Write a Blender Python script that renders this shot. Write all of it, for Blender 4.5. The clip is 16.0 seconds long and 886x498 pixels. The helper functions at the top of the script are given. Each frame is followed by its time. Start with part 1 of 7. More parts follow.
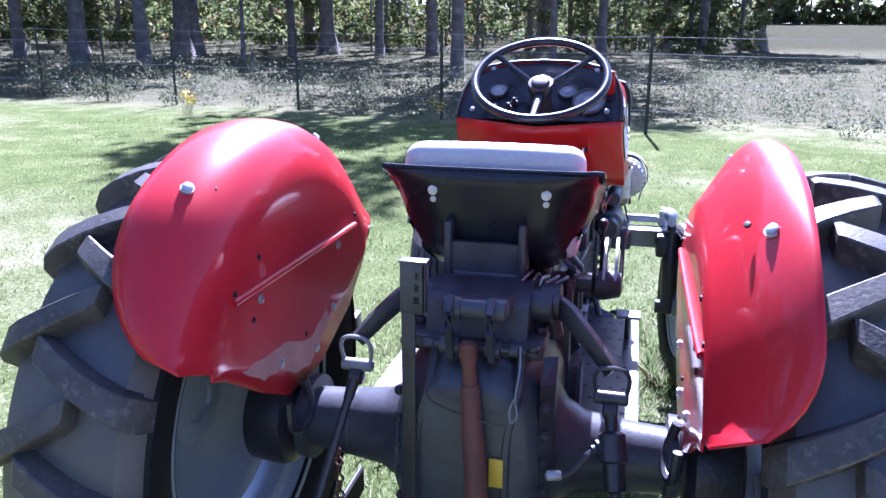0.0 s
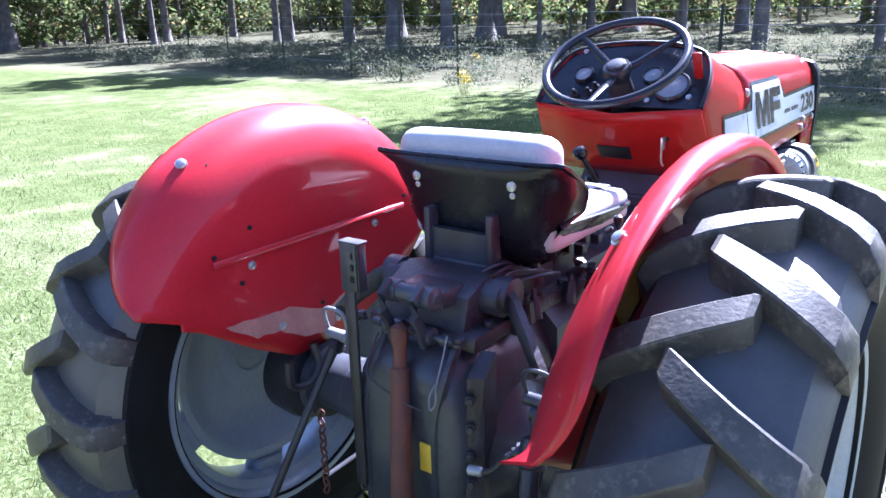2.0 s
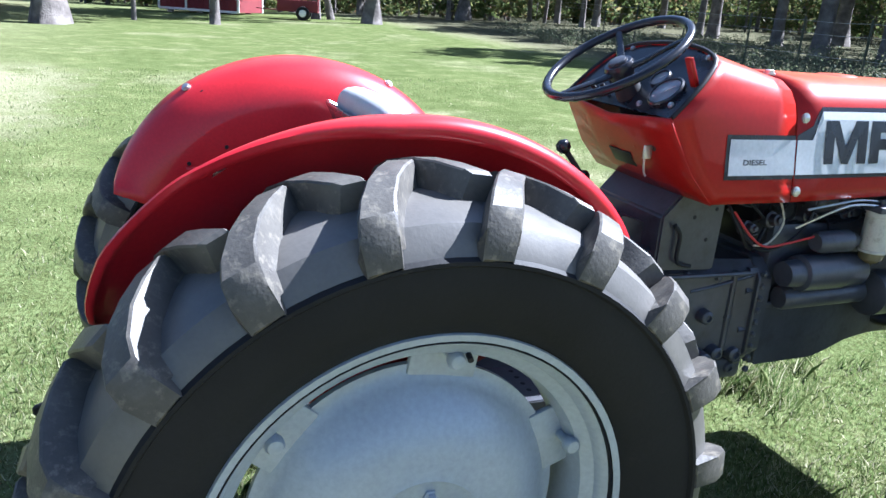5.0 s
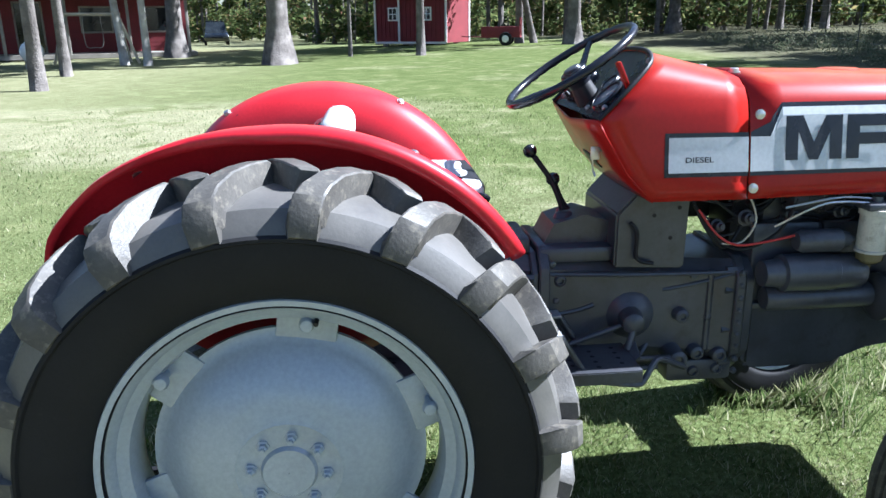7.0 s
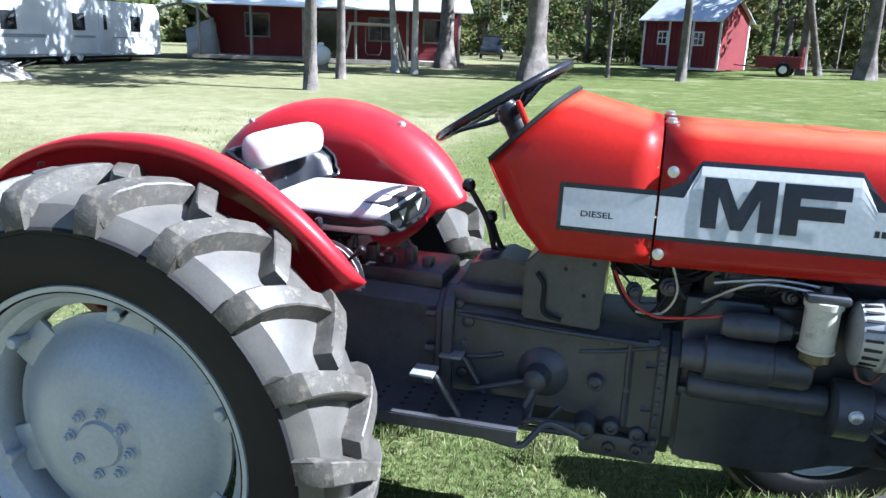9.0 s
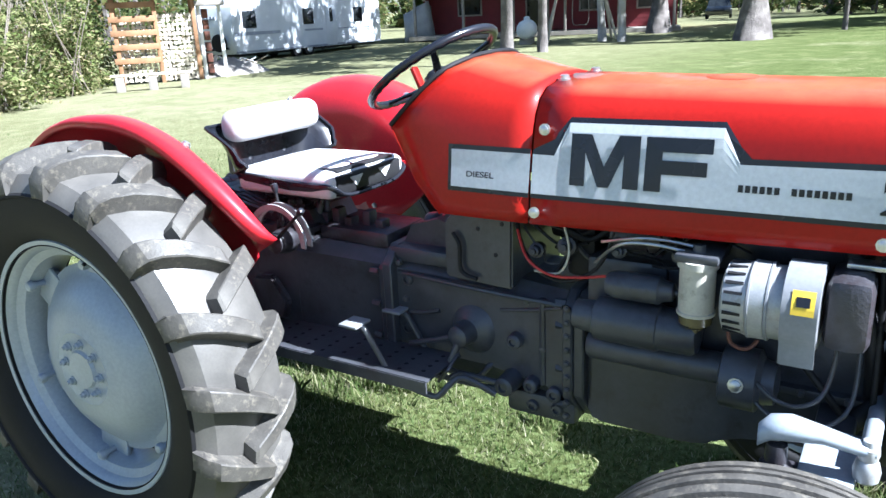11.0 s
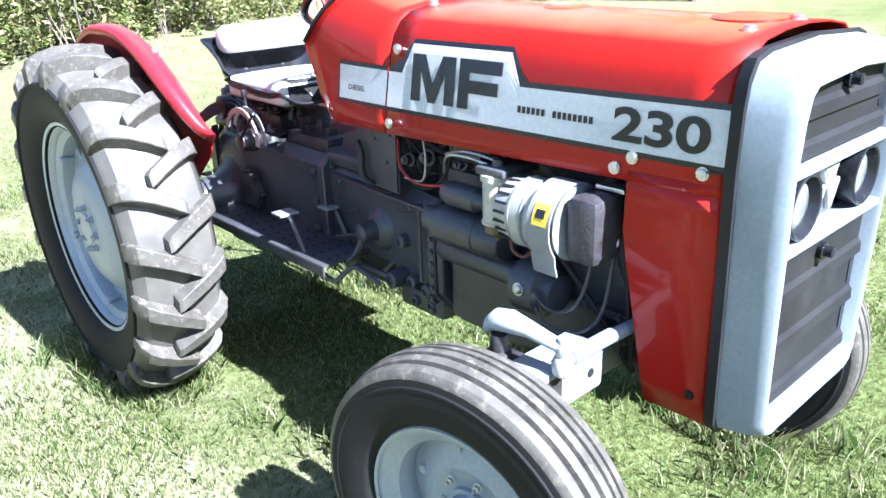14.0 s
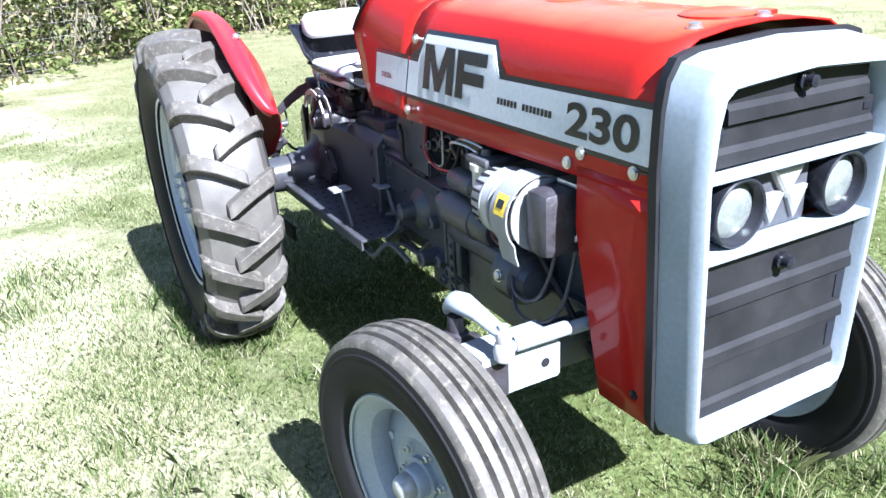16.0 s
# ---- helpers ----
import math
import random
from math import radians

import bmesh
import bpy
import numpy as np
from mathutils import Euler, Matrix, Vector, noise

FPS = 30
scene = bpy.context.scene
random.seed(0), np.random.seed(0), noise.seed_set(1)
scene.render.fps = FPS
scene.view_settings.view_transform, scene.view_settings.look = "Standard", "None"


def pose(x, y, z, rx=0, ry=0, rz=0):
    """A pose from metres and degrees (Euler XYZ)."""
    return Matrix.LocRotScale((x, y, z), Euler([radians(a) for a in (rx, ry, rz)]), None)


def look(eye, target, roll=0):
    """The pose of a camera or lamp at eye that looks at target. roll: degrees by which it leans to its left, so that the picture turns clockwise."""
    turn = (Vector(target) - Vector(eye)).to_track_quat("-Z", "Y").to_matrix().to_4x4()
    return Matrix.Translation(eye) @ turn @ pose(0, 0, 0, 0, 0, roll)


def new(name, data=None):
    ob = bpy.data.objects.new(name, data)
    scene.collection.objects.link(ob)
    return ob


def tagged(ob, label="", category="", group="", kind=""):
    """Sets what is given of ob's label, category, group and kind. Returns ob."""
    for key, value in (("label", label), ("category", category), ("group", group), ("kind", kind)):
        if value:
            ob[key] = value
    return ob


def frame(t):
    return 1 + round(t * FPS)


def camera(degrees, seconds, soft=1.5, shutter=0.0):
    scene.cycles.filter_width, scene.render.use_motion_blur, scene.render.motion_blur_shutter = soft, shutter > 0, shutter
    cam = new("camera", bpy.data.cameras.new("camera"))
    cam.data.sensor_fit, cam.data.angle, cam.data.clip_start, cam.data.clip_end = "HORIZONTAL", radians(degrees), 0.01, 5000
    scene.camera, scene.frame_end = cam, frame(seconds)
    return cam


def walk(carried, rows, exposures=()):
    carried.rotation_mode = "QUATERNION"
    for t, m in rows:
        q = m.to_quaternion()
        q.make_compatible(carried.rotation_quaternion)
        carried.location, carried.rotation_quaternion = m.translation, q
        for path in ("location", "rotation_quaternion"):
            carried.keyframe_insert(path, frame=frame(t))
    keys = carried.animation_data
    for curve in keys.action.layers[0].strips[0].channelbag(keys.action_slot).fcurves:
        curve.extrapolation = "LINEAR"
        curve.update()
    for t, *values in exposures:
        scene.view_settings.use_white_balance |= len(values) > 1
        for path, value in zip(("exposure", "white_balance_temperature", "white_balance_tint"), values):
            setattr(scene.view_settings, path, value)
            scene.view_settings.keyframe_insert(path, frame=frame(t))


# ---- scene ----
cam = camera(61.3, 16.0)
PATH = [
    (0, (0.28, -1.478, 1.454), (-0.193, 0.392, 0.923), 0.2),
    (0.5, (0.396, -1.383, 1.449), (-0.257, 0.428, 0.909), 0.5),
    (1, (0.535, -1.315, 1.462), (-0.33, 0.41, 0.935), -1.4),
    (1.5, (0.735, -1.275, 1.471), (-0.303, 0.34, 0.911), -0.8),
    (2, (0.892, -1.204, 1.463), (-0.273, 0.317, 0.89), -1.6),
    (2.5, (1.024, -1.04, 1.465), (-0.235, 0.413, 0.914), 0.8),
    (3, (1.18, -0.91, 1.471), (-0.242, 0.381, 0.915), -2.1),
    (3.5, (1.405, -0.797, 1.47), (-0.147, 0.338, 0.921), -0.0),
    (4, (1.505, -0.664, 1.464), (-0.096, 0.388, 0.889), -0.6),
    (4.2, (1.526, -0.6, 1.454), (-0.107, 0.397, 0.872), 0.8),
    (6.3, (2.01, -0.071, 1.449), (0.153, 0.344, 0.834), 2.6),
    (6.5, (2.032, 0.0, 1.46), (0.167, 0.404, 0.861), 2.4),
    (7, (2.076, 0.197, 1.472), (0.169, 0.369, 0.896), -0.7),
    (7.5, (2.129, 0.438, 1.5), (0.225, 0.44, 0.886), 0.5),
    (8, (2.104, 0.651, 1.503), (0.208, 0.508, 0.881), -0.5),
    (8.2, (2.076, 0.747, 1.51), (0.175, 0.547, 0.921), 0.3),
    (10.3, (1.828, 1.592, 1.507), (0.137, 0.693, 0.931), -2.0),
    (10.5, (1.801, 1.66, 1.503), (0.129, 0.726, 0.927), -3.2),
    (11, (1.772, 1.877, 1.502), (0.168, 0.846, 0.9), -2.8),
    (11.5, (1.745, 2.048, 1.481), (0.202, 0.955, 0.832), -2.5),
    (12, (1.689, 2.148, 1.471), (0.196, 0.998, 0.803), -2.3),
    (12.5, (1.609, 2.281, 1.496), (0.151, 1.091, 0.821), -3.0),
    (13, (1.597, 2.453, 1.504), (0.274, 1.121, 0.815), -3.1),
    (13.5, (1.562, 2.59, 1.495), (0.268, 1.226, 0.815), -2.5),
    (14, (1.457, 2.683, 1.468), (0.219, 1.298, 0.728), -2.1),
    (14.5, (1.307, 2.781, 1.458), (0.145, 1.338, 0.706), -2.5),
    (15, (1.212, 2.875, 1.46), (0.16, 1.364, 0.679), -2.7),
    (15.5, (1.174, 2.952, 1.48), (0.31, 1.345, 0.66), -3.6),
    (16, (1.144, 3.004, 1.485), (0.292, 1.365, 0.718), -3.3),
]
walk(cam, [(t, look(eye, target, roll)) for t, eye, target, roll in PATH], exposures=[(0, 2.78, 4900, 36), (1.5, 3.05, 4950, 29), (2.5, 3.08, 5100, 25), (3, 2.9, 5200, 21), (4.2, 2.58, 5250, 15), (7, 2.17, 5350, 10), (8, 2.17, 5350, 10), (10.5, 2.25, 5400, 9), (12.5, 2.72, 5450, 10), (14, 2.84, 5450, 12), (16, 2.5, 5450, 14)])

# ---- light ----
world = bpy.data.worlds.new("sky")
scene.world = world
world.use_nodes = True
wn = world.node_tree.nodes
sky = wn.new("ShaderNodeTexSky")
sky.sky_type = "NISHITA"
sky.sun_disc = False
sky.sun_elevation = radians(44.5)
sky.sun_rotation = radians(-6)
wn["Background"].inputs["Strength"].default_value = 0.043
world.node_tree.links.new(sky.outputs["Color"], wn["Background"].inputs["Color"])
sun = new("sun", bpy.data.lights.new("sun", "SUN"))
sun.data.energy = 5.0
sun.data.angle = radians(0.53)
sun.data.color = (1.0, 0.965, 0.92)
sun.matrix_world = look((-1.0, 9.95, 9.85), (0, 0, 0))


# ---- materials ----
def nodes_of(name):
    m = bpy.data.materials.new(name)
    m.use_nodes = True
    t = m.node_tree
    return m, t, t.nodes["Principled BSDF"]


def ramp(t, fac, stops):
    r = t.nodes.new("ShaderNodeValToRGB")
    while len(r.color_ramp.elements) < len(stops):
        r.color_ramp.elements.new(0.5)
    for e, (p, c) in zip(r.color_ramp.elements, stops):
        e.position, e.color = p, (*c, 1)
    t.links.new(fac, r.inputs["Fac"])
    return r.outputs["Color"]


def noise_tex(t, scale, detail=4.0, rough=0.55, coord="Object"):
    c = t.nodes.new("ShaderNodeTexCoord")
    n = t.nodes.new("ShaderNodeTexNoise")
    n.inputs["Scale"].default_value = scale
    n.inputs["Detail"].default_value = detail
    n.inputs["Roughness"].default_value = rough
    t.links.new(c.outputs[coord], n.inputs["Vector"])
    return n.outputs["Fac"]


def mixed(t, fac, a, b, mode="MIX"):
    m = t.nodes.new("ShaderNodeMix")
    m.data_type, m.blend_type = "RGBA", mode
    for sock, v in ((m.inputs[0], fac), (m.inputs[6], a), (m.inputs[7], b)):
        if isinstance(v, (int, float)):
            sock.default_value = v
        elif isinstance(v, tuple):
            sock.default_value = (*v, 1)
        else:
            t.links.new(v, sock)
    return m.outputs[2]


def bump(t, bsdf, fac, strength, dist):
    b = t.nodes.new("ShaderNodeBump")
    b.inputs["Strength"].default_value = strength
    b.inputs["Distance"].default_value = dist
    t.links.new(fac, b.inputs["Height"])
    t.links.new(b.outputs["Normal"], bsdf.inputs["Normal"])


def surface(name, stops, big=3.0, fine=60.0, rough=(0.4, 0.6), metal=0.0, coat=0.0, coat_rough=0.075, spec=0.5, relief=0.15, dist=0.002, dirt=None, dirt_at=(0.55, 0.75), sunlit_top=None):
    """Colour by coarse noise, grain by fine noise, with optional dirt of its own colour and sunlight painted on upper
    faces.
    """
    m, t, b = nodes_of(name)
    n1 = noise_tex(t, big, 5)
    n2 = noise_tex(t, fine, 3)
    col = ramp(t, n1, stops)
    grain = ramp(t, n2, [(0.3, (0.86, 0.86, 0.86)), (0.7, (1.0, 1.0, 1.0))])
    col = mixed(t, 1.0, col, grain, "MULTIPLY")
    if dirt:
        n3 = noise_tex(t, big * 2.7, 8, 0.7)
        mask = ramp(t, n3, [(dirt_at[0], (0, 0, 0)), (dirt_at[1], (1, 1, 1))])
        col = mixed(t, mask, col, dirt)
    if sunlit_top:
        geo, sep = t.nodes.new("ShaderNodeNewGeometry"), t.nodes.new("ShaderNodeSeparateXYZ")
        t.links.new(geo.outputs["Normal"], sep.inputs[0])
        # mask of the painted sunlight, strongest on faces that point up
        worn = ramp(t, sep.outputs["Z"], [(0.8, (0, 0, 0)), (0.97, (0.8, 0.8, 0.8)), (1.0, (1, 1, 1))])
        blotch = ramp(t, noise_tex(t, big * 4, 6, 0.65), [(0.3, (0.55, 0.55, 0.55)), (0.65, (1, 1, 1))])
        col = mixed(t, mixed(t, 1.0, worn, blotch, "MULTIPLY"), col, sunlit_top)
    t.links.new(col, b.inputs["Base Color"])
    mr = t.nodes.new("ShaderNodeMapRange")
    mr.inputs["To Min"].default_value, mr.inputs["To Max"].default_value = rough
    t.links.new(n1, mr.inputs["Value"])
    t.links.new(mr.outputs["Result"], b.inputs["Roughness"])
    b.inputs["Metallic"].default_value = metal
    b.inputs["Coat Weight"].default_value = coat
    b.inputs["Specular IOR Level"].default_value = spec
    b.inputs["Coat Roughness"].default_value = coat_rough
    if relief:
        bump(t, b, n2, relief, dist)
    return m


# both red paints carry a paler, sunlit colour on their upper faces
RED = surface("red_paint", [(0.3, (0.28, 0.0085, 0.006)), (0.7, (0.335, 0.013, 0.0075))], 2.2, 90, (0.34, 0.46), coat=0.3, coat_rough=0.03, spec=0.08, relief=0.015, sunlit_top=(0.38, 0.10, 0.045))
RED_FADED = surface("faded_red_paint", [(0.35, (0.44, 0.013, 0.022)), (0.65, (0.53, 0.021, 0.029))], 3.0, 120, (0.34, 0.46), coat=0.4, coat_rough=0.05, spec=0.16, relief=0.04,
                    dirt=(0.5, 0.2, 0.17), dirt_at=(0.68, 0.8), sunlit_top=(0.44, 0.05, 0.04))
GREY = surface("grey_engine_paint", [(0.3, (0.034, 0.036, 0.042)), (0.7, (0.074, 0.077, 0.088))], 5, 70, (0.22, 0.45), relief=0.3, dirt=(0.028, 0.024, 0.028), dirt_at=(0.52, 0.72))
GREY_OILY = surface("oily_grey_casting", [(0.3, (0.022, 0.021, 0.025)), (0.7, (0.058, 0.055, 0.064))], 6, 80, (0.22, 0.55), relief=0.45, dist=0.004, dirt=(0.02, 0.015, 0.016), dirt_at=(0.48, 0.66))
GREY_PALE = surface("pale_grey_paint", [(0.3, (0.20, 0.205, 0.215)), (0.7, (0.27, 0.275, 0.285))], 9, 110, (0.35, 0.5), relief=0.1, dirt=(0.12, 0.11, 0.105), dirt_at=(0.62, 0.8))
GRILLE_GREY = surface("grille_grey_paint", [(0.3, (0.20, 0.24, 0.28)), (0.7, (0.26, 0.30, 0.345))], 3, 100, (0.32, 0.48), spec=0.35, relief=0.05, dirt=(0.2, 0.19, 0.17), dirt_at=(0.66, 0.86))
BLACK = surface("black_paint", [(0.3, (0.010, 0.011, 0.015)), (0.7, (0.018, 0.019, 0.025))], 4, 90, (0.2, 0.34), spec=0.35, relief=0.03, coat=0.1)
BLACK_DULL = surface("dull_black", [(0.3, (0.010, 0.010, 0.012)), (0.7, (0.02, 0.02, 0.022))], 8, 120, (0.42, 0.62), spec=0.25, relief=0.15)
RUBBER = surface("rubber", [(0.3, (0.009, 0.009, 0.010)), (0.7, (0.017, 0.017, 0.018))], 4, 130, (0.55, 0.7), spec=0.16, relief=0.25, dirt=(0.05, 0.043, 0.034), dirt_at=(0.62, 0.9))
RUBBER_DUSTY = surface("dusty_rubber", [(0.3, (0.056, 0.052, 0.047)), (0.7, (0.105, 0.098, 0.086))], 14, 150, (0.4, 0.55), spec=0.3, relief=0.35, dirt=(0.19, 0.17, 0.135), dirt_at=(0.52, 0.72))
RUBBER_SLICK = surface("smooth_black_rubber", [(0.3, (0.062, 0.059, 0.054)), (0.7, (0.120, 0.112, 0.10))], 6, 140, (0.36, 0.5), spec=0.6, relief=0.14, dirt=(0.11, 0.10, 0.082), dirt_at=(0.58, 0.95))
SILVER = surface("silver_paint", [(0.3, (0.30, 0.335, 0.375)), (0.7, (0.38, 0.42, 0.46))], 3, 100, (0.28, 0.42), metal=0.15, relief=0.05, dirt=(0.42, 0.4, 0.36), dirt_at=(0.68, 0.88))
WHITE_GREY = surface("pale_grey_vinyl", [(0.3, (0.46, 0.46, 0.47)), (0.7, (0.58, 0.58, 0.58))], 5, 180, (0.4, 0.55), relief=0.15)
DECAL = surface("decal_grey", [(0.3, (0.50, 0.52, 0.53)), (0.7, (0.60, 0.62, 0.63))], 3, 100, (0.4, 0.55), relief=0.0, spec=0.3)
DECAL_BLACK = surface("black_paint", [(0.3, (0.010, 0.011, 0.015)), (0.7, (0.018, 0.019, 0.025))], 4, 90, (0.2, 0.34), spec=0.35, relief=0.03, coat=0.1)
STEEL = surface("bare_steel", [(0.3, (0.5, 0.5, 0.49)), (0.7, (0.68, 0.68, 0.67))], 20, 200, (0.25, 0.45), metal=0.9, relief=0.1)
PRIMER = surface("pink_primer", [(0.3, (0.40, 0.15, 0.125)), (0.7, (0.54, 0.26, 0.21))], 14, 90, (0.5, 0.7), relief=0.1, dirt=(0.36, 0.03, 0.03), dirt_at=(0.62, 0.7))
RUST = surface("rusty_steel", [(0.3, (0.09, 0.035, 0.022)), (0.55, (0.16, 0.06, 0.035)), (0.75, (0.08, 0.05, 0.045))], 9, 120, (0.6, 0.85), relief=0.5)
ALU = surface("cast_aluminium", [(0.3, (0.36, 0.36, 0.36)), (0.7, (0.48, 0.48, 0.47))], 12, 200, (0.35, 0.5), metal=0.4, relief=0.2, dirt=(0.2, 0.18, 0.15), dirt_at=(0.55, 0.8))
CREAM = surface("cream_paint", [(0.3, (0.5, 0.47, 0.38)), (0.7, (0.6, 0.57, 0.48))], 9, 140, (0.4, 0.6), relief=0.1, dirt=(0.2, 0.16, 0.12))
YELLOW = surface("yellow_sticker", [(0.3, (0.75, 0.5, 0.03)), (0.7, (0.82, 0.58, 0.05))], 20, 100, (0.4, 0.5), relief=0.0)
AMBER = surface("amber_reflector", [(0.3, (0.42, 0.24, 0.02)), (0.7, (0.52, 0.31, 0.03))], 60, 100, (0.15, 0.25), relief=0.3)
OLD_PLASTIC = surface("brown_glass_bowl", [(0.3, (0.10, 0.085, 0.04)), (0.7, (0.16, 0.13, 0.06))], 20, 100, (0.12, 0.25), relief=0.0)
WIRE_RED = surface("red_wire", [(0.3, (0.4, 0.02, 0.02)), (0.7, (0.5, 0.04, 0.03))], 20, 100, (0.4, 0.5), relief=0.0)
GAUGE = surface("gauge_face", [(0.3, (0.2, 0.22, 0.24)), (0.7, (0.3, 0.32, 0.34))], 12, 60, (0.1, 0.2), relief=0.0)
LENS = surface("lamp_lens", [(0.3, (0.22, 0.245, 0.24)), (0.7, (0.36, 0.385, 0.37))], 30, 90, (0.06, 0.16), metal=0.5, relief=0.5, dist=0.003)


# ---- mesh helpers ----
def part(name, bm, material, parent=None, label="", smooth=38):
    me = bpy.data.meshes.new(name)
    bmesh.ops.recalc_face_normals(bm, faces=bm.faces)
    bm.to_mesh(me)
    bm.free()
    me.materials.append(material)
    if smooth:
        me.polygons.foreach_set("use_smooth", [True] * len(me.polygons))
        me.set_sharp_from_angle(angle=radians(smooth))
    ob = new(name, me)
    if parent:
        ob.parent = parent
    if label:
        tagged(ob, label)
    return ob


def shared(name, ob, m, parent=None):
    """Another object on ob's mesh, at pose m."""
    c = new(name, ob.data)
    c.parent = parent or ob.parent
    c.matrix_basis = m
    return c


def box(bm, x0, x1, y0, y1, z0, z1, bev=0.0, m=None):
    r = bmesh.ops.create_cube(bm, size=1.0)
    vs = r["verts"]
    for v in vs:
        v.co = Vector(((x0 + x1) / 2 + v.co.x * (x1 - x0), (y0 + y1) / 2 + v.co.y * (y1 - y0), (z0 + z1) / 2 + v.co.z * (z1 - z0)))
    if bev:
        es = list({e for v in vs for e in v.link_edges})
        r2 = bmesh.ops.bevel(bm, geom=es, offset=bev, segments=2, affect="EDGES", profile=0.5)
        vs = list({v for f in r2["faces"] for v in f.verts} | {v for v in vs if v.is_valid})
    if m:
        bmesh.ops.transform(bm, matrix=m, verts=[v for v in vs if v.is_valid])
    return bm


def frame_along(d):
    d = Vector(d).normalized()
    a = Vector((0, 0, 1)) if abs(d.z) < 0.9 else Vector((1, 0, 0))
    u = d.cross(a).normalized()
    return u, d.cross(u).normalized()


def rings(bm, rows, closed=True, cap=True):
    """Bridge rows of points into a skin."""
    made = [[bm.verts.new(p) for p in row] for row in rows]
    n = len(made[0])
    for a, b in zip(made, made[1:]):
        for i in range(n if closed else n - 1):
            j = (i + 1) % n
            bm.faces.new((a[i], a[j], b[j], b[i]))
    if cap and closed:
        bm.faces.new(made[0])
        bm.faces.new(made[-1])
    return bm


def rod(bm, p0, p1, r0, r1=None, seg=14):
    p0, p1 = Vector(p0), Vector(p1)
    r1 = r0 if r1 is None else r1
    u, v = frame_along(p1 - p0)
    rows = []
    for p, r in ((p0, r0), (p1, r1)):
        rows.append([p + (u * math.cos(k * 2 * math.pi / seg) + v * math.sin(k * 2 * math.pi / seg)) * r for k in range(seg)])
    return rings(bm, rows)


def turned(bm, p0, axis, prof, seg=24):
    """A turned shape: prof rows of (distance along the axis, radius)."""
    p0, axis = Vector(p0), Vector(axis).normalized()
    u, v = frame_along(axis)
    rows = [[p0 + axis * a + (u * math.cos(k * 2 * math.pi / seg) + v * math.sin(k * 2 * math.pi / seg)) * max(r, 1e-4) for k in range(seg)] for a, r in prof]
    return rings(bm, rows)


def hose(bm, pts, r, seg=8, fine=5):
    """A round bar along a smooth line through pts."""
    P = [Vector(p) for p in pts]
    line = []
    for i in range(len(P) - 1):
        a, b, c, d = P[max(i - 1, 0)], P[i], P[i + 1], P[min(i + 2, len(P) - 1)]
        for k in range(fine):
            s = k / fine
            line.append(0.5 * ((2 * b) + (c - a) * s + (2 * a - 5 * b + 4 * c - d) * s * s + (3 * b - a - 3 * c + d) * s ** 3))
    line.append(P[-1])
    u, _ = frame_along(line[1] - line[0])
    rows = []
    for i, p in enumerate(line):
        d = (line[min(i + 1, len(line) - 1)] - line[max(i - 1, 0)]).normalized()
        u = (u - d * u.dot(d)).normalized()
        w = d.cross(u)
        rows.append([p + (u * math.cos(k * 2 * math.pi / seg) + w * math.sin(k * 2 * math.pi / seg)) * r for k in range(seg)])
    return rings(bm, rows)


def lathe_x(bm, prof, seg=64, close=True):
    """Revolve closed rows of (radius, x) about the x axis."""
    n = len(prof)
    made = []
    for k in range(seg):
        a = 2 * math.pi * k / seg
        made.append([bm.verts.new((x, r * math.sin(a), r * math.cos(a))) for r, x in prof])
    for k in range(seg):
        A, B = made[k], made[(k + 1) % seg]
        for i in range(n if close else n - 1):
            j = (i + 1) % n
            bm.faces.new((A[i], A[j], B[j], B[i]))
    return bm


def slab(bm, pts, axis, a, b):
    """A flat plate: outline pts in the two other axes, from a to b along axis."""
    def at(p, w):
        return {"x": (w, p[0], p[1]), "y": (p[0], w, p[1]), "z": (p[0], p[1], w)}[axis]
    return rings(bm, [[at(p, a) for p in pts], [at(p, b) for p in pts]])


def bolt_mesh(name="bolt", r=0.011, h=0.008):
    bm = bmesh.new()
    turned(bm, (0, 0, 0), (1, 0, 0), [(-0.004, r * 1.35), (0.0015, r * 1.35), (0.0016, r), (h * 0.8, r), (h, r * 0.75)], 10)
    return bm


def facing(p, n):
    """A pose at p whose x axis points along n."""
    q = Vector(n).to_track_quat("X", "Z")
    return Matrix.Translation(p) @ q.to_matrix().to_4x4()


def lerp_rows(rows, t):
    for (a, va), (b, vb) in zip(rows, rows[1:]):
        if t <= b:
            s = (t - a) / (b - a) if b > a else 0
            return va + (vb - va) * max(0, min(1, s))
    return rows[-1][1]


# ---- ground ----
def ground_z(x, y):
    r = math.hypot(x, y)
    k = max(0.0, r - 3.0) / max(r, 1e-6)
    z = 0.02 + ((-0.0105 if x < 0 else -0.004) * x + (0.022 if y > 0 else 0.008) * y) * k
    if x < -40:
        z -= 0.02 * (min(-x, 70) - 40)
    if y > 60:
        z += 0.013 * (min(y, 220) - 60) * max(0, min(1, (x + 20) / 30))
    return z


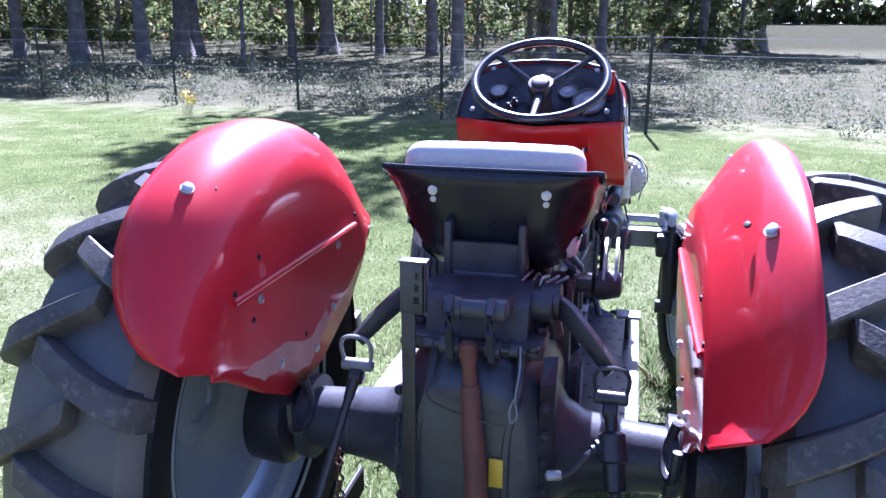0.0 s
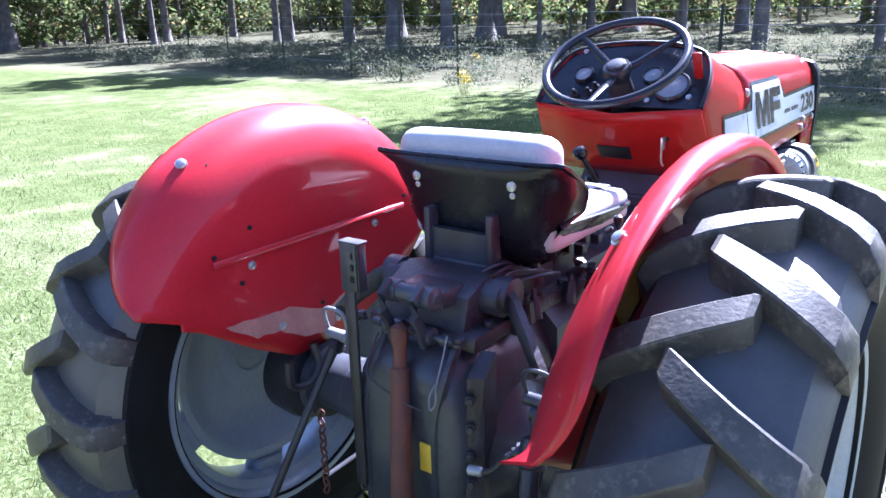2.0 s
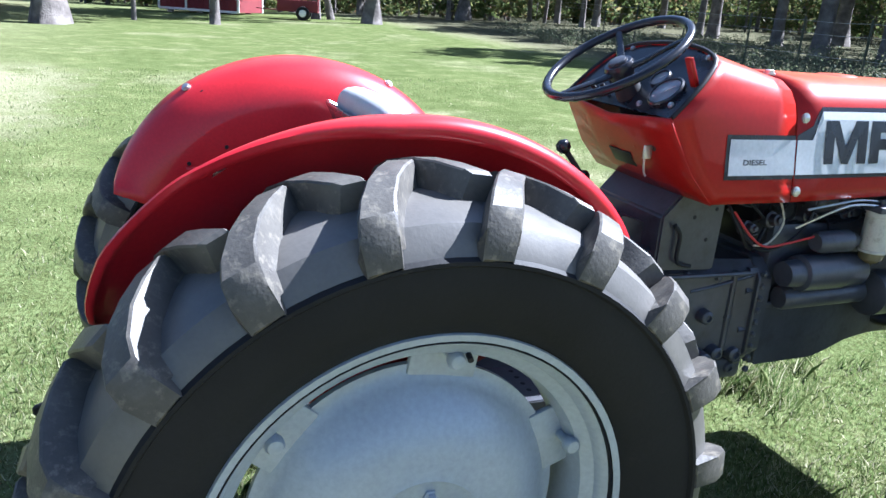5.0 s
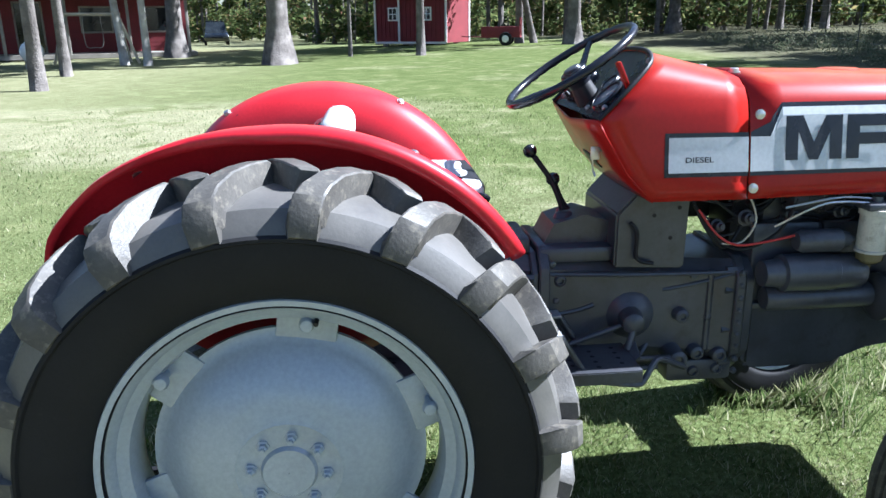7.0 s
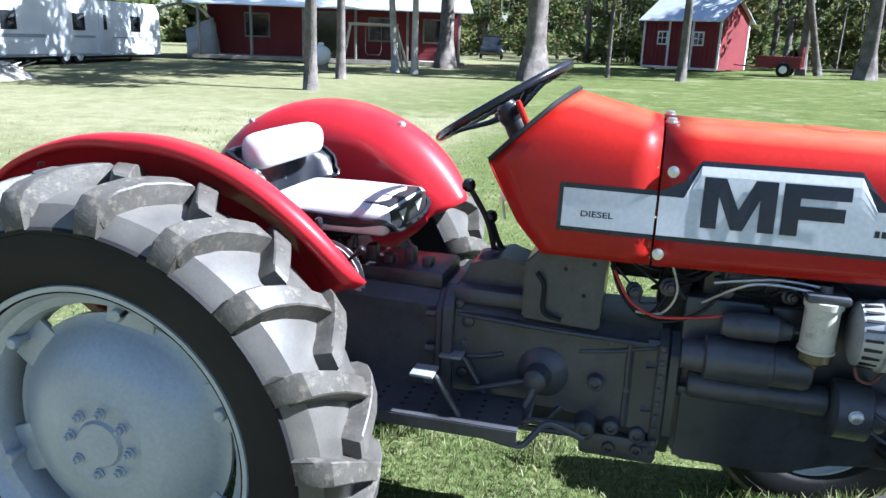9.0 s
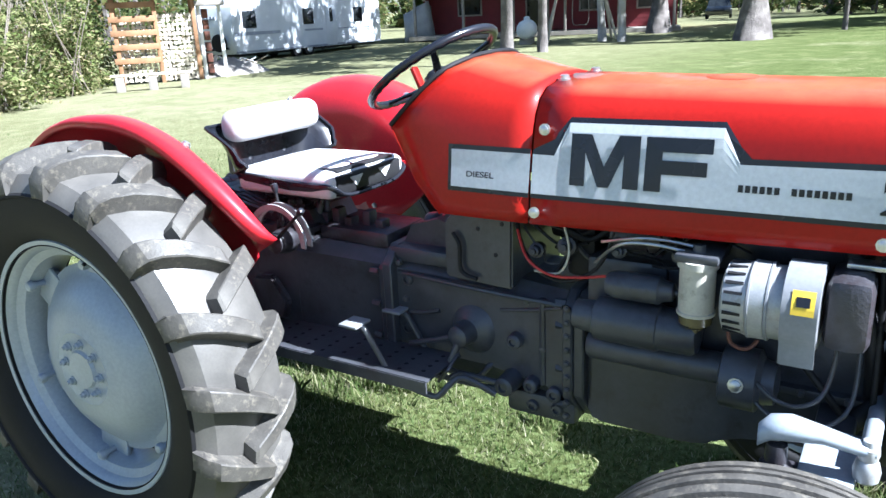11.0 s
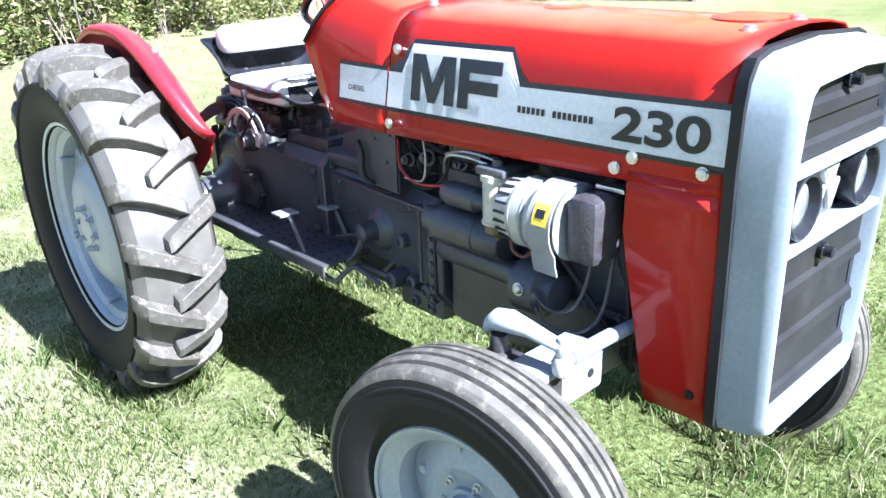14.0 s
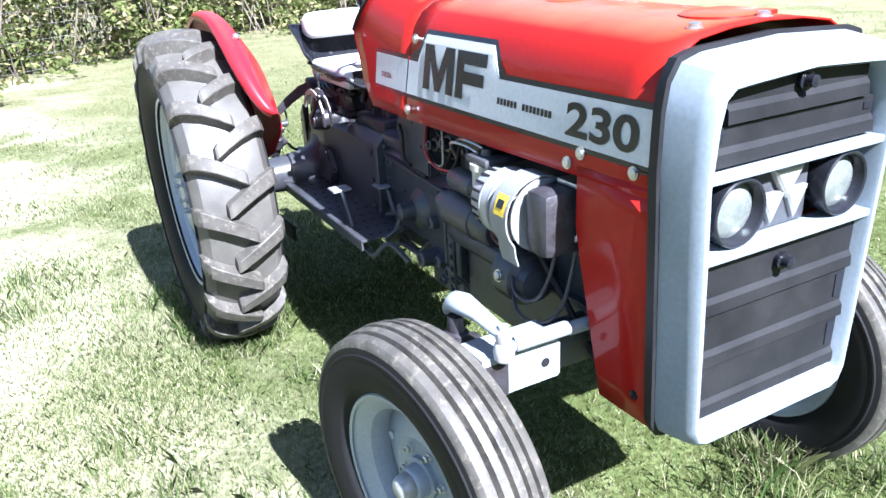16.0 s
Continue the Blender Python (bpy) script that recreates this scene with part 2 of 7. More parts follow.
def ground_material():
    m, t, b = nodes_of("lawn")
    n1, n2, n3 = noise_tex(t, 0.22, 5), noise_tex(t, 2.3, 6, 0.65), noise_tex(t, 38, 5, 0.7)
    green = ramp(t, n2, [(0.25, (0.078, 0.105, 0.036)), (0.55, (0.132, 0.162, 0.064)), (0.8, (0.215, 0.228, 0.112))])
    dry = ramp(t, n2, [(0.25, (0.25, 0.235, 0.145)), (0.75, (0.41, 0.385, 0.27))])
    geo = t.nodes.new("ShaderNodeNewGeometry")
    sep = t.nodes.new("ShaderNodeSeparateXYZ")
    t.links.new(geo.outputs["Position"], sep.inputs[0])

    def ranged(sock, lo, hi):
        r = t.nodes.new("ShaderNodeMapRange")
        r.interpolation_type = "SMOOTHSTEP"
        r.inputs["From Min"].default_value, r.inputs["From Max"].default_value = lo, hi
        t.links.new(sock, r.inputs["Value"])
        return r.outputs["Result"]

    def joined(op, p, q):
        k = t.nodes.new("ShaderNodeMath")
        k.operation = op
        for s, v in zip(k.inputs, (p, q)):
            if isinstance(v, float):
                s.default_value = v
            else:
                t.links.new(v, s)
        return k.outputs[0]
    # dry scrub beyond the north fence and dry grass to the south
    wob = joined("ADD", sep.outputs["Y"], joined("MULTIPLY", n2, 3.0))
    north = ranged(joined("ADD", wob, joined("MULTIPLY", joined("MAXIMUM", sep.outputs["X"], 0.0), 0.33)), 11.0, 13.5)
    south = ranged(wob, 1.5, -7.0)
    south = joined("MULTIPLY", south, 0.5)
    # worn straw-coloured patches on the east side
    n4 = noise_tex(t, 0.9, 5, 0.6, "Object")
    worn = joined("MULTIPLY", joined("MULTIPLY", ranged(joined("ADD", sep.outputs["X"], joined("MULTIPLY", n2, 2.0)), 1.0, 2.8), ranged(wob, 7.5, 3.0)), ranged(n4, 0.38, 0.56))
    bare = joined("MULTIPLY", joined("MULTIPLY", ranged(sep.outputs["X"], -5.5, -7.0), ranged(sep.outputs["X"], -14.0, -11.0)), joined("MULTIPLY", ranged(wob, 0.6, -0.6), ranged(n4, 0.3, 0.5)))
    worn = joined("MULTIPLY", worn, ranged(joined("ADD", sep.outputs["X"], joined("MULTIPLY", n2, 3.0)), 9.0, 4.5))
    east = joined("MAXIMUM", worn, joined("MULTIPLY", bare, 0.15))
    worn = joined("MAXIMUM", worn, joined("MULTIPLY", bare, 0.7))
    patch = joined("MAXIMUM", joined("MULTIPLY", ranged(n1, 0.52, 0.7), 0.4), worn)
    near = joined("MULTIPLY", ranged(joined("ADD", n1, joined("MULTIPLY", n2, 0.5)), 0.78, 0.98), 0.5)
    fac = joined("MAXIMUM", joined("MAXIMUM", joined("MULTIPLY", north, 0.5), south), joined("MULTIPLY", joined("MAXIMUM", patch, near), 0.85))
    col = mixed(t, fac, green, dry)
    soil_n = ramp(t, n2, [(0.3, (0.07, 0.072, 0.046)), (0.7, (0.14, 0.132, 0.094))])
    col = mixed(t, joined("MULTIPLY", ranged(wob, 12.0, 14.5), 0.85), col, soil_n)
    col = mixed(t, joined("MULTIPLY", ranged(sep.outputs["Y"], 45.0, 62.0), 0.92), col, (0.068, 0.068, 0.044))
    soil = ramp(t, n3, [(0.42, (0.42, 0.38, 0.3)), (0.62, (1, 1, 1))])
    col = mixed(t, 0.8, col, soil, "MULTIPLY")
    col = mixed(t, joined("MULTIPLY", east, 0.5), col, (0.40, 0.375, 0.275))
    t.links.new(col, b.inputs["Base Color"])
    b.inputs["Roughness"].default_value = 0.9
    b.inputs["Specular IOR Level"].default_value = 0.0
    bump(t, b, n3, 0.7, 0.03)
    return m


def build_ground():
    radii = [0.0] + [0.4 * k for k in range(1, 26)] + [10 * 1.16 ** k for k in range(1, 36)]
    seg = 120
    verts, faces = [(0, 0, ground_z(0, 0))], []
    for r in radii[1:]:
        for k in range(seg):
            a = 2 * math.pi * k / seg
            x, y = r * math.sin(a), r * math.cos(a)
            z = ground_z(x, y) + 0.012 * noise.noise((x * 1.3, y * 1.3, 0)) + (0.05 * noise.noise((x * 0.2, y * 0.2, 3)) if r > 6 else 0)
            verts.append((x, y, z))
    for k in range(seg):
        faces.append((0, 1 + (k + 1) % seg, 1 + k))
    for i in range(len(radii) - 2):
        for k in range(seg):
            a, b = 1 + i * seg, 1 + (i + 1) * seg
            faces.append((a + k, a + (k + 1) % seg, b + (k + 1) % seg, b + k))
    me = bpy.data.meshes.new("ground")
    me.from_pydata(verts, [], faces)
    me.polygons.foreach_set("use_smooth", [True] * len(me.polygons))
    me.materials.append(ground_material())
    ob = new("ground", me)
    return tagged(ob, "mown lawn of green and dry straw-coloured grass", "ground", kind="structure")


build_ground()

# ---- the tractor ----
tractor = tagged(new("tractor"), "red and grey vintage farm tractor parked on the lawn", "tractor")


def bolt(p, n, mat=STEEL, parent=None, r=0.011, h=0.009, name="bolt"):
    ob = part(name, bolt_mesh(name, r, h), mat, parent or tractor)
    ob.matrix_basis = facing(p, n)
    return ob


# rear wheels -------------------------------------------------------------
REAR_X, REAR_Z = 0.640, 0.605


LUGS = 19


def rear_tyre(side):
    bm = bmesh.new()
    half = [(0.372, 0.092), (0.385, 0.108), (0.41, 0.124), (0.44, 0.135), (0.475, 0.1405), (0.498, 0.1405), (0.502, 0.147), (0.508, 0.147), (0.513, 0.139), (0.530, 0.132), (0.556, 0.112), (0.570, 0.066), (0.575, 0.0)]
    prof = half + [(r, -x) for r, x in reversed(half[:-1])] + [(0.36, -0.10), (0.36, 0.10)]
    lathe_x(bm, prof, 96)
    return bm


def tread_lug(way):
    """One bar of the tread at the wheel's top, from past the middle out over the shoulder."""
    bm = bmesh.new()
    rows = []
    for s, x, rt, w in ((0, -0.042, 0.613, 0.019), (0.06, -0.034, 0.618, 0.023), (0.3, 0.010, 0.620, 0.0235), (0.55, 0.056, 0.617, 0.0245), (0.8, 0.104, 0.604, 0.027), (0.93, 0.130, 0.588, 0.029), (1.0, 0.146, 0.560, 0.030), (1.0, 0.148, 0.512, 0.030)):
        th = -0.20 * s + 0.035 * s * s
        base = min(rt - 0.02, 0.571 - 0.9 * max(0, x - 0.085))
        if s >= 1.0:
            base = min(rt - 0.012, 0.52)
        wa, wb = w / 0.60, (w + 0.009) / 0.60
        xin = x - (0.02 if s >= 1.0 else 0.0)
        rows.append([(way * x2, r2 * math.sin(t2), r2 * math.cos(t2)) for t2, r2, x2 in ((th - wb, base, xin), (th - wa, rt - 0.003, x), (th - wa * 0.85, rt, x), (th + wa * 0.85, rt, x), (th + wa, rt - 0.003, x), (th + wb, base, xin))])
    rings(bm, rows)
    return bm


def rear_wheel(side):
    bm = bmesh.new()
    half = [(0.376, 0.104), (0.379, 0.097), (0.372, 0.093), (0.362, 0.085), (0.356, 0.070), (0.335, 0.056), (0.328, 0.03)]
    inner = [(r - 0.012, x * 0.97) for r, x in half]
    outer = half + [(r, -x) for r, x in reversed(half)]
    inn = inner + [(r, -x) for r, x in reversed(inner)]
    lathe_x(bm, outer + list(reversed(inn)), 72)
    rim = part("rear_wheel", bm, SILVER, tractor, "silver-painted rear wheel rim", 30)
    rim.matrix_basis = Matrix.Translation((side * REAR_X, 0, REAR_Z))
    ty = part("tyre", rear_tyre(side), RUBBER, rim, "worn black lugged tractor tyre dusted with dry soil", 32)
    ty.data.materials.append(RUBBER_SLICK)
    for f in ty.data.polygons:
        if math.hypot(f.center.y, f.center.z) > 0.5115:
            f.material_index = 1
    n = LUGS
    for way in (1, -1):
        first = None
        for k in range(n):
            t0 = radians(16.6 if side > 0 else 11.3) + 2 * math.pi * (k + (0.5 if way * side < 0 else 0)) / n
            if first is None:
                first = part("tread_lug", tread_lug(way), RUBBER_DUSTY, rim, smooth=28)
                lug = first
            else:
                lug = shared("tread_lug", first, Matrix(), rim)
            lug.matrix_basis = Matrix.Rotation(-t0, 4, "X")
    bm = bmesh.new()
    prof = [(0.0, 0.074), (0.052, 0.074), (0.055, 0.07), (0.058, 0.066), (0.1, 0.066), (0.108, 0.069), (0.116, 0.066), (0.15, 0.062), (0.19, 0.05), (0.225, 0.028), (0.252, 0.004), (0.268, -0.01), (0.285, -0.012)]
    prof = [(max(r, 0.001), x + 0.02) for r, x in prof]
    lathe_x(bm, prof + [(r, x - 0.012) for r, x in reversed(prof)], 64)
    for v in bm.verts:
        v.co.x *= side
    part("disc", bm, SILVER, rim, "domed silver wheel disc", 40)
    for k in range(8):
        a = math.radians(6.6 + 45 * k)
        bm = bmesh.new()
        turned(bm, (0, 0, 0), (1, 0, 0), [(-0.004, 0.014), (0.003, 0.014), (0.004, 0.010), (0.013, 0.010), (0.015, 0.006), (0.021, 0.005)], 6)
        ob = part("wheel_nut", bm, SILVER, rim, smooth=20)
        ob.matrix_basis = facing((side * 0.087, 0.077 * math.sin(a), 0.077 * math.cos(a)), (side, 0, 0))
    for k in range(6):
        a = math.radians(9.5 + 60 * k)
        ca, sa = math.cos(a), math.sin(a)
        bm = bmesh.new()
        # tab of the disc, rim lug and its bolt
        box(bm, 0.0, 0.014, -0.062, 0.062, 0.26, 0.322, 0.004)
        box(bm, -0.02, 0.0, -0.045, 0.045, 0.29, 0.332, 0.004)
        m = Matrix.Rotation(-a, 4, "X")
        bmesh.ops.transform(bm, matrix=m, verts=bm.verts)
        for v in bm.verts:
            v.co.x *= side
        part("rim_lug", bm, SILVER, rim)
        bm = bmesh.new()
        turned(bm, (0, 0, 0), (1, 0, 0), [(-0.05, 0.009), (0, 0.009), (0.001, 0.015), (0.012, 0.016), (0.019, 0.012), (0.021, 0.004)], 14)
        ob = part("rim_bolt", bm, SILVER, rim)
        ob.matrix_basis = facing((side * 0.046, 0.31 * sa, 0.31 * ca), (side, 0, 0))
    bm = bmesh.new()
    rod(bm, (0.02, 0.075, 0.325), (0.07, 0.07, 0.31), 0.005)
    for v in bm.verts:
        v.co.x *= side
    part("valve", bm, BLACK_DULL, rim)
    return rim


for s in (1, -1):
    rear_wheel(s)

# front wheels -------------------------------------------------------------
FRONT_Y, FRONT_Z, STEER = 1.752, 0.357, 9.0


def front_wheel(side):
    bm = bmesh.new()
    half = [(0.226, 0.058), (0.235, 0.070), (0.243, 0.075), (0.246, 0.076), (0.268, 0.081), (0.295, 0.0835), (0.315, 0.082), (0.318, 0.0835), (0.322, 0.0832), (0.325, 0.080), (0.339, 0.078), (0.349, 0.075), (0.356, 0.069), (0.3595, 0.060), (0.360, 0.049),
            (0.345, 0.046), (0.345, 0.041), (0.363, 0.037), (0.367, 0.027), (0.3675, 0.020), (0.352, 0.017), (0.352, 0.0125), (0.369, 0.009), (0.370, 0.0)]
    prof = half + [(r, -x) for r, x in reversed(half[:-1])] + [(0.215, -0.05), (0.215, 0.05)]
    lathe_x(bm, prof, 80)
    bm2 = bmesh.new()
    h2 = [(0.222, 0.062), (0.226, 0.056), (0.214, 0.052), (0.205, 0.044), (0.185, 0.03), (0.18, 0.01)]
    inn = [(r - 0.008, x * 0.96) for r, x in h2]
    lathe_x(bm2, h2 + [(r, -x) for r, x in reversed(h2)] + [(r, -x) for r, x in inn] + list(reversed(inn)), 56)
    rim = part("front_wheel", bm2, SILVER, tractor, "silver-painted front wheel rim", 30)
    rim.matrix_basis = Matrix.Translation((side * 0.575, FRONT_Y, FRONT_Z)) @ Matrix.Rotation(radians(STEER), 4, "Z")
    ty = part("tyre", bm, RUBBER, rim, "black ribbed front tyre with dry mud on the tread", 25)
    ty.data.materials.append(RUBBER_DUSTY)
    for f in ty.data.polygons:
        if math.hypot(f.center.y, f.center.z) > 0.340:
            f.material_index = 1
    bm = bmesh.new()
    prof = [(0.03, -0.002), (0.085, -0.002), (0.098, 0.004), (0.125, -0.004), (0.15, -0.018), (0.19, -0.03)]
    lathe_x(bm, prof + [(r, x - 0.008) for r, x in reversed(prof)], 48)
    for v in bm.verts:
        v.co.x *= side
    part("disc", bm, SILVER, rim)
    bm = bmesh.new()
    turned(bm, (-side * 0.09, 0, 0), (side, 0, 0), [(0, 0.045), (0.085, 0.052), (0.10, 0.052), (0.101, 0.041), (0.125, 0.040), (0.13, 0.036), (0.131, 0.034)], 24)
    part("hub", bm, SILVER, rim)
    bm = bmesh.new()
    turned(bm, (side * 0.038, 0, 0), (side, 0, 0), [(0, 0.033), (0.012, 0.033), (0.03, 0.028), (0.036, 0.02), (0.038, 0.003)], 24)
    part("hub_cap", bm, ALU, rim, "bright metal hub cap")
    for k in range(6):
        a = math.radians(20 + 60 * k)
        bm = bmesh.new()
        turned(bm, (0, 0, 0), (1, 0, 0), [(-0.004, 0.012), (0.002, 0.012), (0.003, 0.009), (0.011, 0.009), (0.013, 0.005), (0.02, 0.004)], 6)
        ob = part("wheel_nut", bm, STEEL, rim, smooth=20)
        ob.matrix_basis = facing((side * 0.001, 0.072 * math.sin(a), 0.072 * math.cos(a)), (side, 0, 0))
        a += 0.45
        bm = bmesh.new()
        turned(bm, (0, 0, 0), (1, 0, 0), [(-0.004, 0.011), (0.004, 0.011), (0.006, 0.006)], 10)
        ob = part("rivet", bm, SILVER, rim)
        ob.matrix_basis = facing((side * -0.008, 0.14 * math.sin(a), 0.14 * math.cos(a)), (side, 0, 0))
    return rim


for s in (1, -1):
    front_wheel(s)

# fenders -------------------------------------------------------------------
FC_Y, FC_Z = 0.015, 0.69


def fender(side):
    """A domed mudguard: a flat inner sheet that rolls over into a crown above the tyre."""
    if side > 0:
        section = [(0.560, 0.552), (0.563, 0.562), (0.564, 0.571), (0.559, 0.579), (0.549, 0.585), (0.536, 0.587), (0.521, 0.585), (0.505, 0.576), (0.486, 0.556), (0.464, 0.522), (0.441, 0.483), (0.427, 0.462), (0.42, 0.45)]
        # towards the tail the crown leans outward, up to the lip
        tail = [(0.545, 0.600), (0.548, 0.608), (0.550, 0.614), (0.547, 0.615), (0.541, 0.612), (0.532, 0.606), (0.520, 0.596), (0.506, 0.582), (0.488, 0.560), (0.466, 0.529), (0.444, 0.489), (0.428, 0.464), (0.42, 0.45)]
    else:
        section = [(0.600, 0.545), (0.603, 0.560), (0.604, 0.571), (0.597, 0.579), (0.57, 0.585), (0.535, 0.586), (0.50, 0.580), (0.467, 0.561), (0.442, 0.528), (0.426, 0.488), (0.42, 0.45)]
        tail = section
    bm = bmesh.new()
    rows = []
    steps = 56
    for k in range(steps + 1):
        a = radians(-67 + (67 + 62) * k / steps)
        # the tail narrows to a point at the inner sheet, the front end is rounded off
        back, front = min(1.0, k / steps / (0.115 if side > 0 else 0.24)), min(1.0, (steps - k + 0.2) / steps / (0.26 if side > 0 else 0.16))
        wide = math.sqrt(1 - (1 - back) ** 2) * (0.3 + 0.7 * math.sqrt(1 - (1 - front) ** 2))
        row = []
        lean = max(0.0, min(1.0, (-a - radians(4)) / radians(34)))
        for (xa, ra), (xb, rb) in zip(section, tail):
            x, r = xa + (xb - xa) * lean, ra + (rb - ra) * lean
            rr = 0.45 + (r - 0.003 - 0.45) * ((0.45 + 0.55 * back ** 0.4) if side > 0 else (0.76 + 0.24 * math.sqrt(back)))
            row.append((side * (0.42 + (x - 0.42) * wide), FC_Y + rr * math.sin(a), FC_Z + rr * math.cos(a)))
        # inner sheet down to its lower edge
        low = [(-0.52, 0.90), (-0.35, 0.83), (-0.22, 0.745), (-0.10, 0.682), (0.08, 0.687), (0.27, 0.765), (0.37, 0.845), (0.45, 0.93), (0.53, 0.99)]
        y9, z9 = row[-1][1], row[-1][2]
        yl = y9
        zl = min(lerp_rows(low, yl), z9 - 0.002)
        for f in (0.2, 0.4, 0.6, 0.8, 1.0):
            row.append((side * 0.42, y9 + (yl - y9) * f, z9 + (zl - z9) * f))
        rows.append(row)
    rings(bm, rows, closed=False)
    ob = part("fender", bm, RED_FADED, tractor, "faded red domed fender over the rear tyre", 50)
    so = ob.modifiers.new("sheet", "SOLIDIFY")
    so.thickness, so.offset = 0.004, 0
    # pressed rib and its bolts
    bm = bmesh.new()
    hose(bm, [(side * 0.417, -0.29, 0.968), (side * 0.413, -0.26, 0.971), (side * 0.413, 0.27, 0.977), (side * 0.417, 0.30, 0.975)], 0.007, 8, 3)
    part("rib", bm, RED_FADED, ob)
    for y, z in ((-0.205, 0.944), (0.206, 0.95), (-0.134, 0.774), (0.05, 0.735), (0.16, 0.80)):
        bolt((side * 0.416, y, z), (-side, 0, 0), STEEL, ob, 0.008, 0.005)
    for y, z in ((-0.30, 0.985), (-0.235, 0.91), (-0.2, 1.03), (0.0, 0.79), (0.33, 1.0)):
        bm = bmesh.new()
        turned(bm, (0, 0, 0), (1, 0, 0), [(-0.003, 0.006), (0.0015, 0.006), (0.002, 0.004)], 8)
        h = part("bolt_hole", bm, BLACK_DULL, ob)
        h.matrix_basis = facing((side * 0.4165, y, z), (-side, 0, 0))
    for y, z in ((-0.295, 1.179), (0.273, 1.187)):
        n = Vector((-side * 0.5, y - FC_Y, z - FC_Z)).normalized()
        bolt(Vector((side * 0.50, FC_Y, FC_Z)) + Vector((0, y - FC_Y, z - FC_Z)).normalized() * (0.576 if side > 0 else 0.581), (-side * 0.35, n.y, n.z), STEEL, ob, 0.010, 0.008)
    a = math.atan2(-0.255 - FC_Y, 0.48)
    bm = bmesh.new()
    turned(bm, (0, 0, 0), (1, 0, 0), [(-0.003, 0.006), (0.0015, 0.006), (0.002, 0.004)], 8)
    h = part("bolt_hole", bm, BLACK_DULL, ob)
    h.matrix_basis = facing((side * 0.468, FC_Y + 0.558 * math.sin(a), FC_Z + 0.558 * math.cos(a)), (-side * 0.6, math.sin(a), math.cos(a)))
    return ob


for s in (1, -1):
    guard = fender(s)
    guard.matrix_basis = Matrix.Translation((-0.006, 0.0, 0.006) if s > 0 else (-0.003, 0.008, 0.016))
# paint rubbed down to the pink primer on the left fender's inner sheet
bare_paint = [(-0.293, 0.823), (-0.189, 0.814), (-0.111, 0.813), (0.017, 0.770), (0.060, 0.785), (0.117, 0.812), (0.134, 0.775), (0.079, 0.742), (0.009, 0.706), (-0.066, 0.722), (-0.145, 0.762), (-0.208, 0.769)]
bm = bmesh.new()
edge = []
for i, (py, pz) in enumerate(bare_paint):
    qy, qz = bare_paint[(i + 1) % len(bare_paint)]
    for f in (0, 0.25, 0.5, 0.75):
        wy, wz = py + (qy - py) * f, pz + (qz - pz) * f
        edge.append((wy + 0.006 * noise.noise((wy * 40, wz * 40, 1)), wz + 0.008 * noise.noise((wy * 40, wz * 40, 7))))
slab(bm, edge, "x", -0.4182, -0.4174)
part("primer_patch", bm, PRIMER, guard, "pink primer where the red paint is rubbed away", 0)

# hood ------------------------------------------------------------------------
SEAM = [(0.272, 1.03), (0.269, 1.06), (0.263, 1.10), (0.254, 1.15), (0.246, 1.20), (0.238, 1.243), (0.226, 1.277), (0.203, 1.308), (0.165, 1.330), (0.09, 1.342), (0.0, 1.346)]
NOSE = [(0.254, 1.045), (0.252, 1.07), (0.249, 1.10), (0.246, 1.15), (0.242, 1.19), (0.237, 1.228), (0.227, 1.260), (0.204, 1.290), (0.165, 1.311), (0.09, 1.322), (0.0, 1.326)]
BACK = [(0.262, 1.028, 0.902), (0.260, 1.06, 0.872), (0.257, 1.10, 0.835), (0.250, 1.15, 0.805), (0.246, 1.20, 0.775), (0.243, 1.238, 0.755), (0.240, 1.285, 0.803), (0.230, 1.328, 0.848), (0.198, 1.372, 0.895), (0.11, 1.394, 0.922), (0.0, 1.400, 0.93)]
SEAM_Y, NOSE_Y = 1.150, 2.085


def both(rows):
    return [(x, *rest) for x, *rest in rows] + [(-x, *rest) for x, *rest in reversed(rows[:-1])]


def hood_x(y, z):
    """The half width of hood or cowl at a place on its side."""
    def side_x(rows, zz):
        for (xa, za), (xb, zb) in zip(rows, rows[1:]):
            if zz <= zb:
                return xa + (xb - xa) * (zz - za) / (zb - za)
        return rows[-1][0]
    if y >= SEAM_Y:
        s = (y - SEAM_Y) / (NOSE_Y - SEAM_Y)
        return side_x(SEAM, z) * (1 - s) + side_x(NOSE, z) * s
    zb = [(x, zz) for x, zz, _ in BACK]
    yb = lerp_rows([(zz, yy) for _, zz, yy in BACK], z)
    s = (y - yb) / (SEAM_Y - yb)
    return side_x(zb, z) * (1 - s) + side_x(SEAM, z) * s


def skin(bm, A, B, n):
    rings(bm, [[tuple(a + (b - a) * k / n for a, b in zip(pa, pb)) for pa, pb in zip(A, B)] for k in range(n + 1)], closed=False)


bm = bmesh.new()
skin(bm, [(x, SEAM_Y + 0.002, z) for x, z in both(SEAM)], [(x, NOSE_Y, z) for x, z in both(NOSE)], 10)
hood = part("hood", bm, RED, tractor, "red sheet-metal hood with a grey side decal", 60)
so = hood.modifiers.new("sheet", "SOLIDIFY")
so.thickness, so.offset = 0.004, -1
bm = bmesh.new()
skin(bm, [(x, y, z) for x, z, y in both(BACK)], [(x, SEAM_Y - 0.003, z) for x, z in both(SEAM)], 6)
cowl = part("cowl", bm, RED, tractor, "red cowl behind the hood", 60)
so = cowl.modifiers.new("sheet", "SOLIDIFY")
so.thickness, so.offset = 0.004, -1

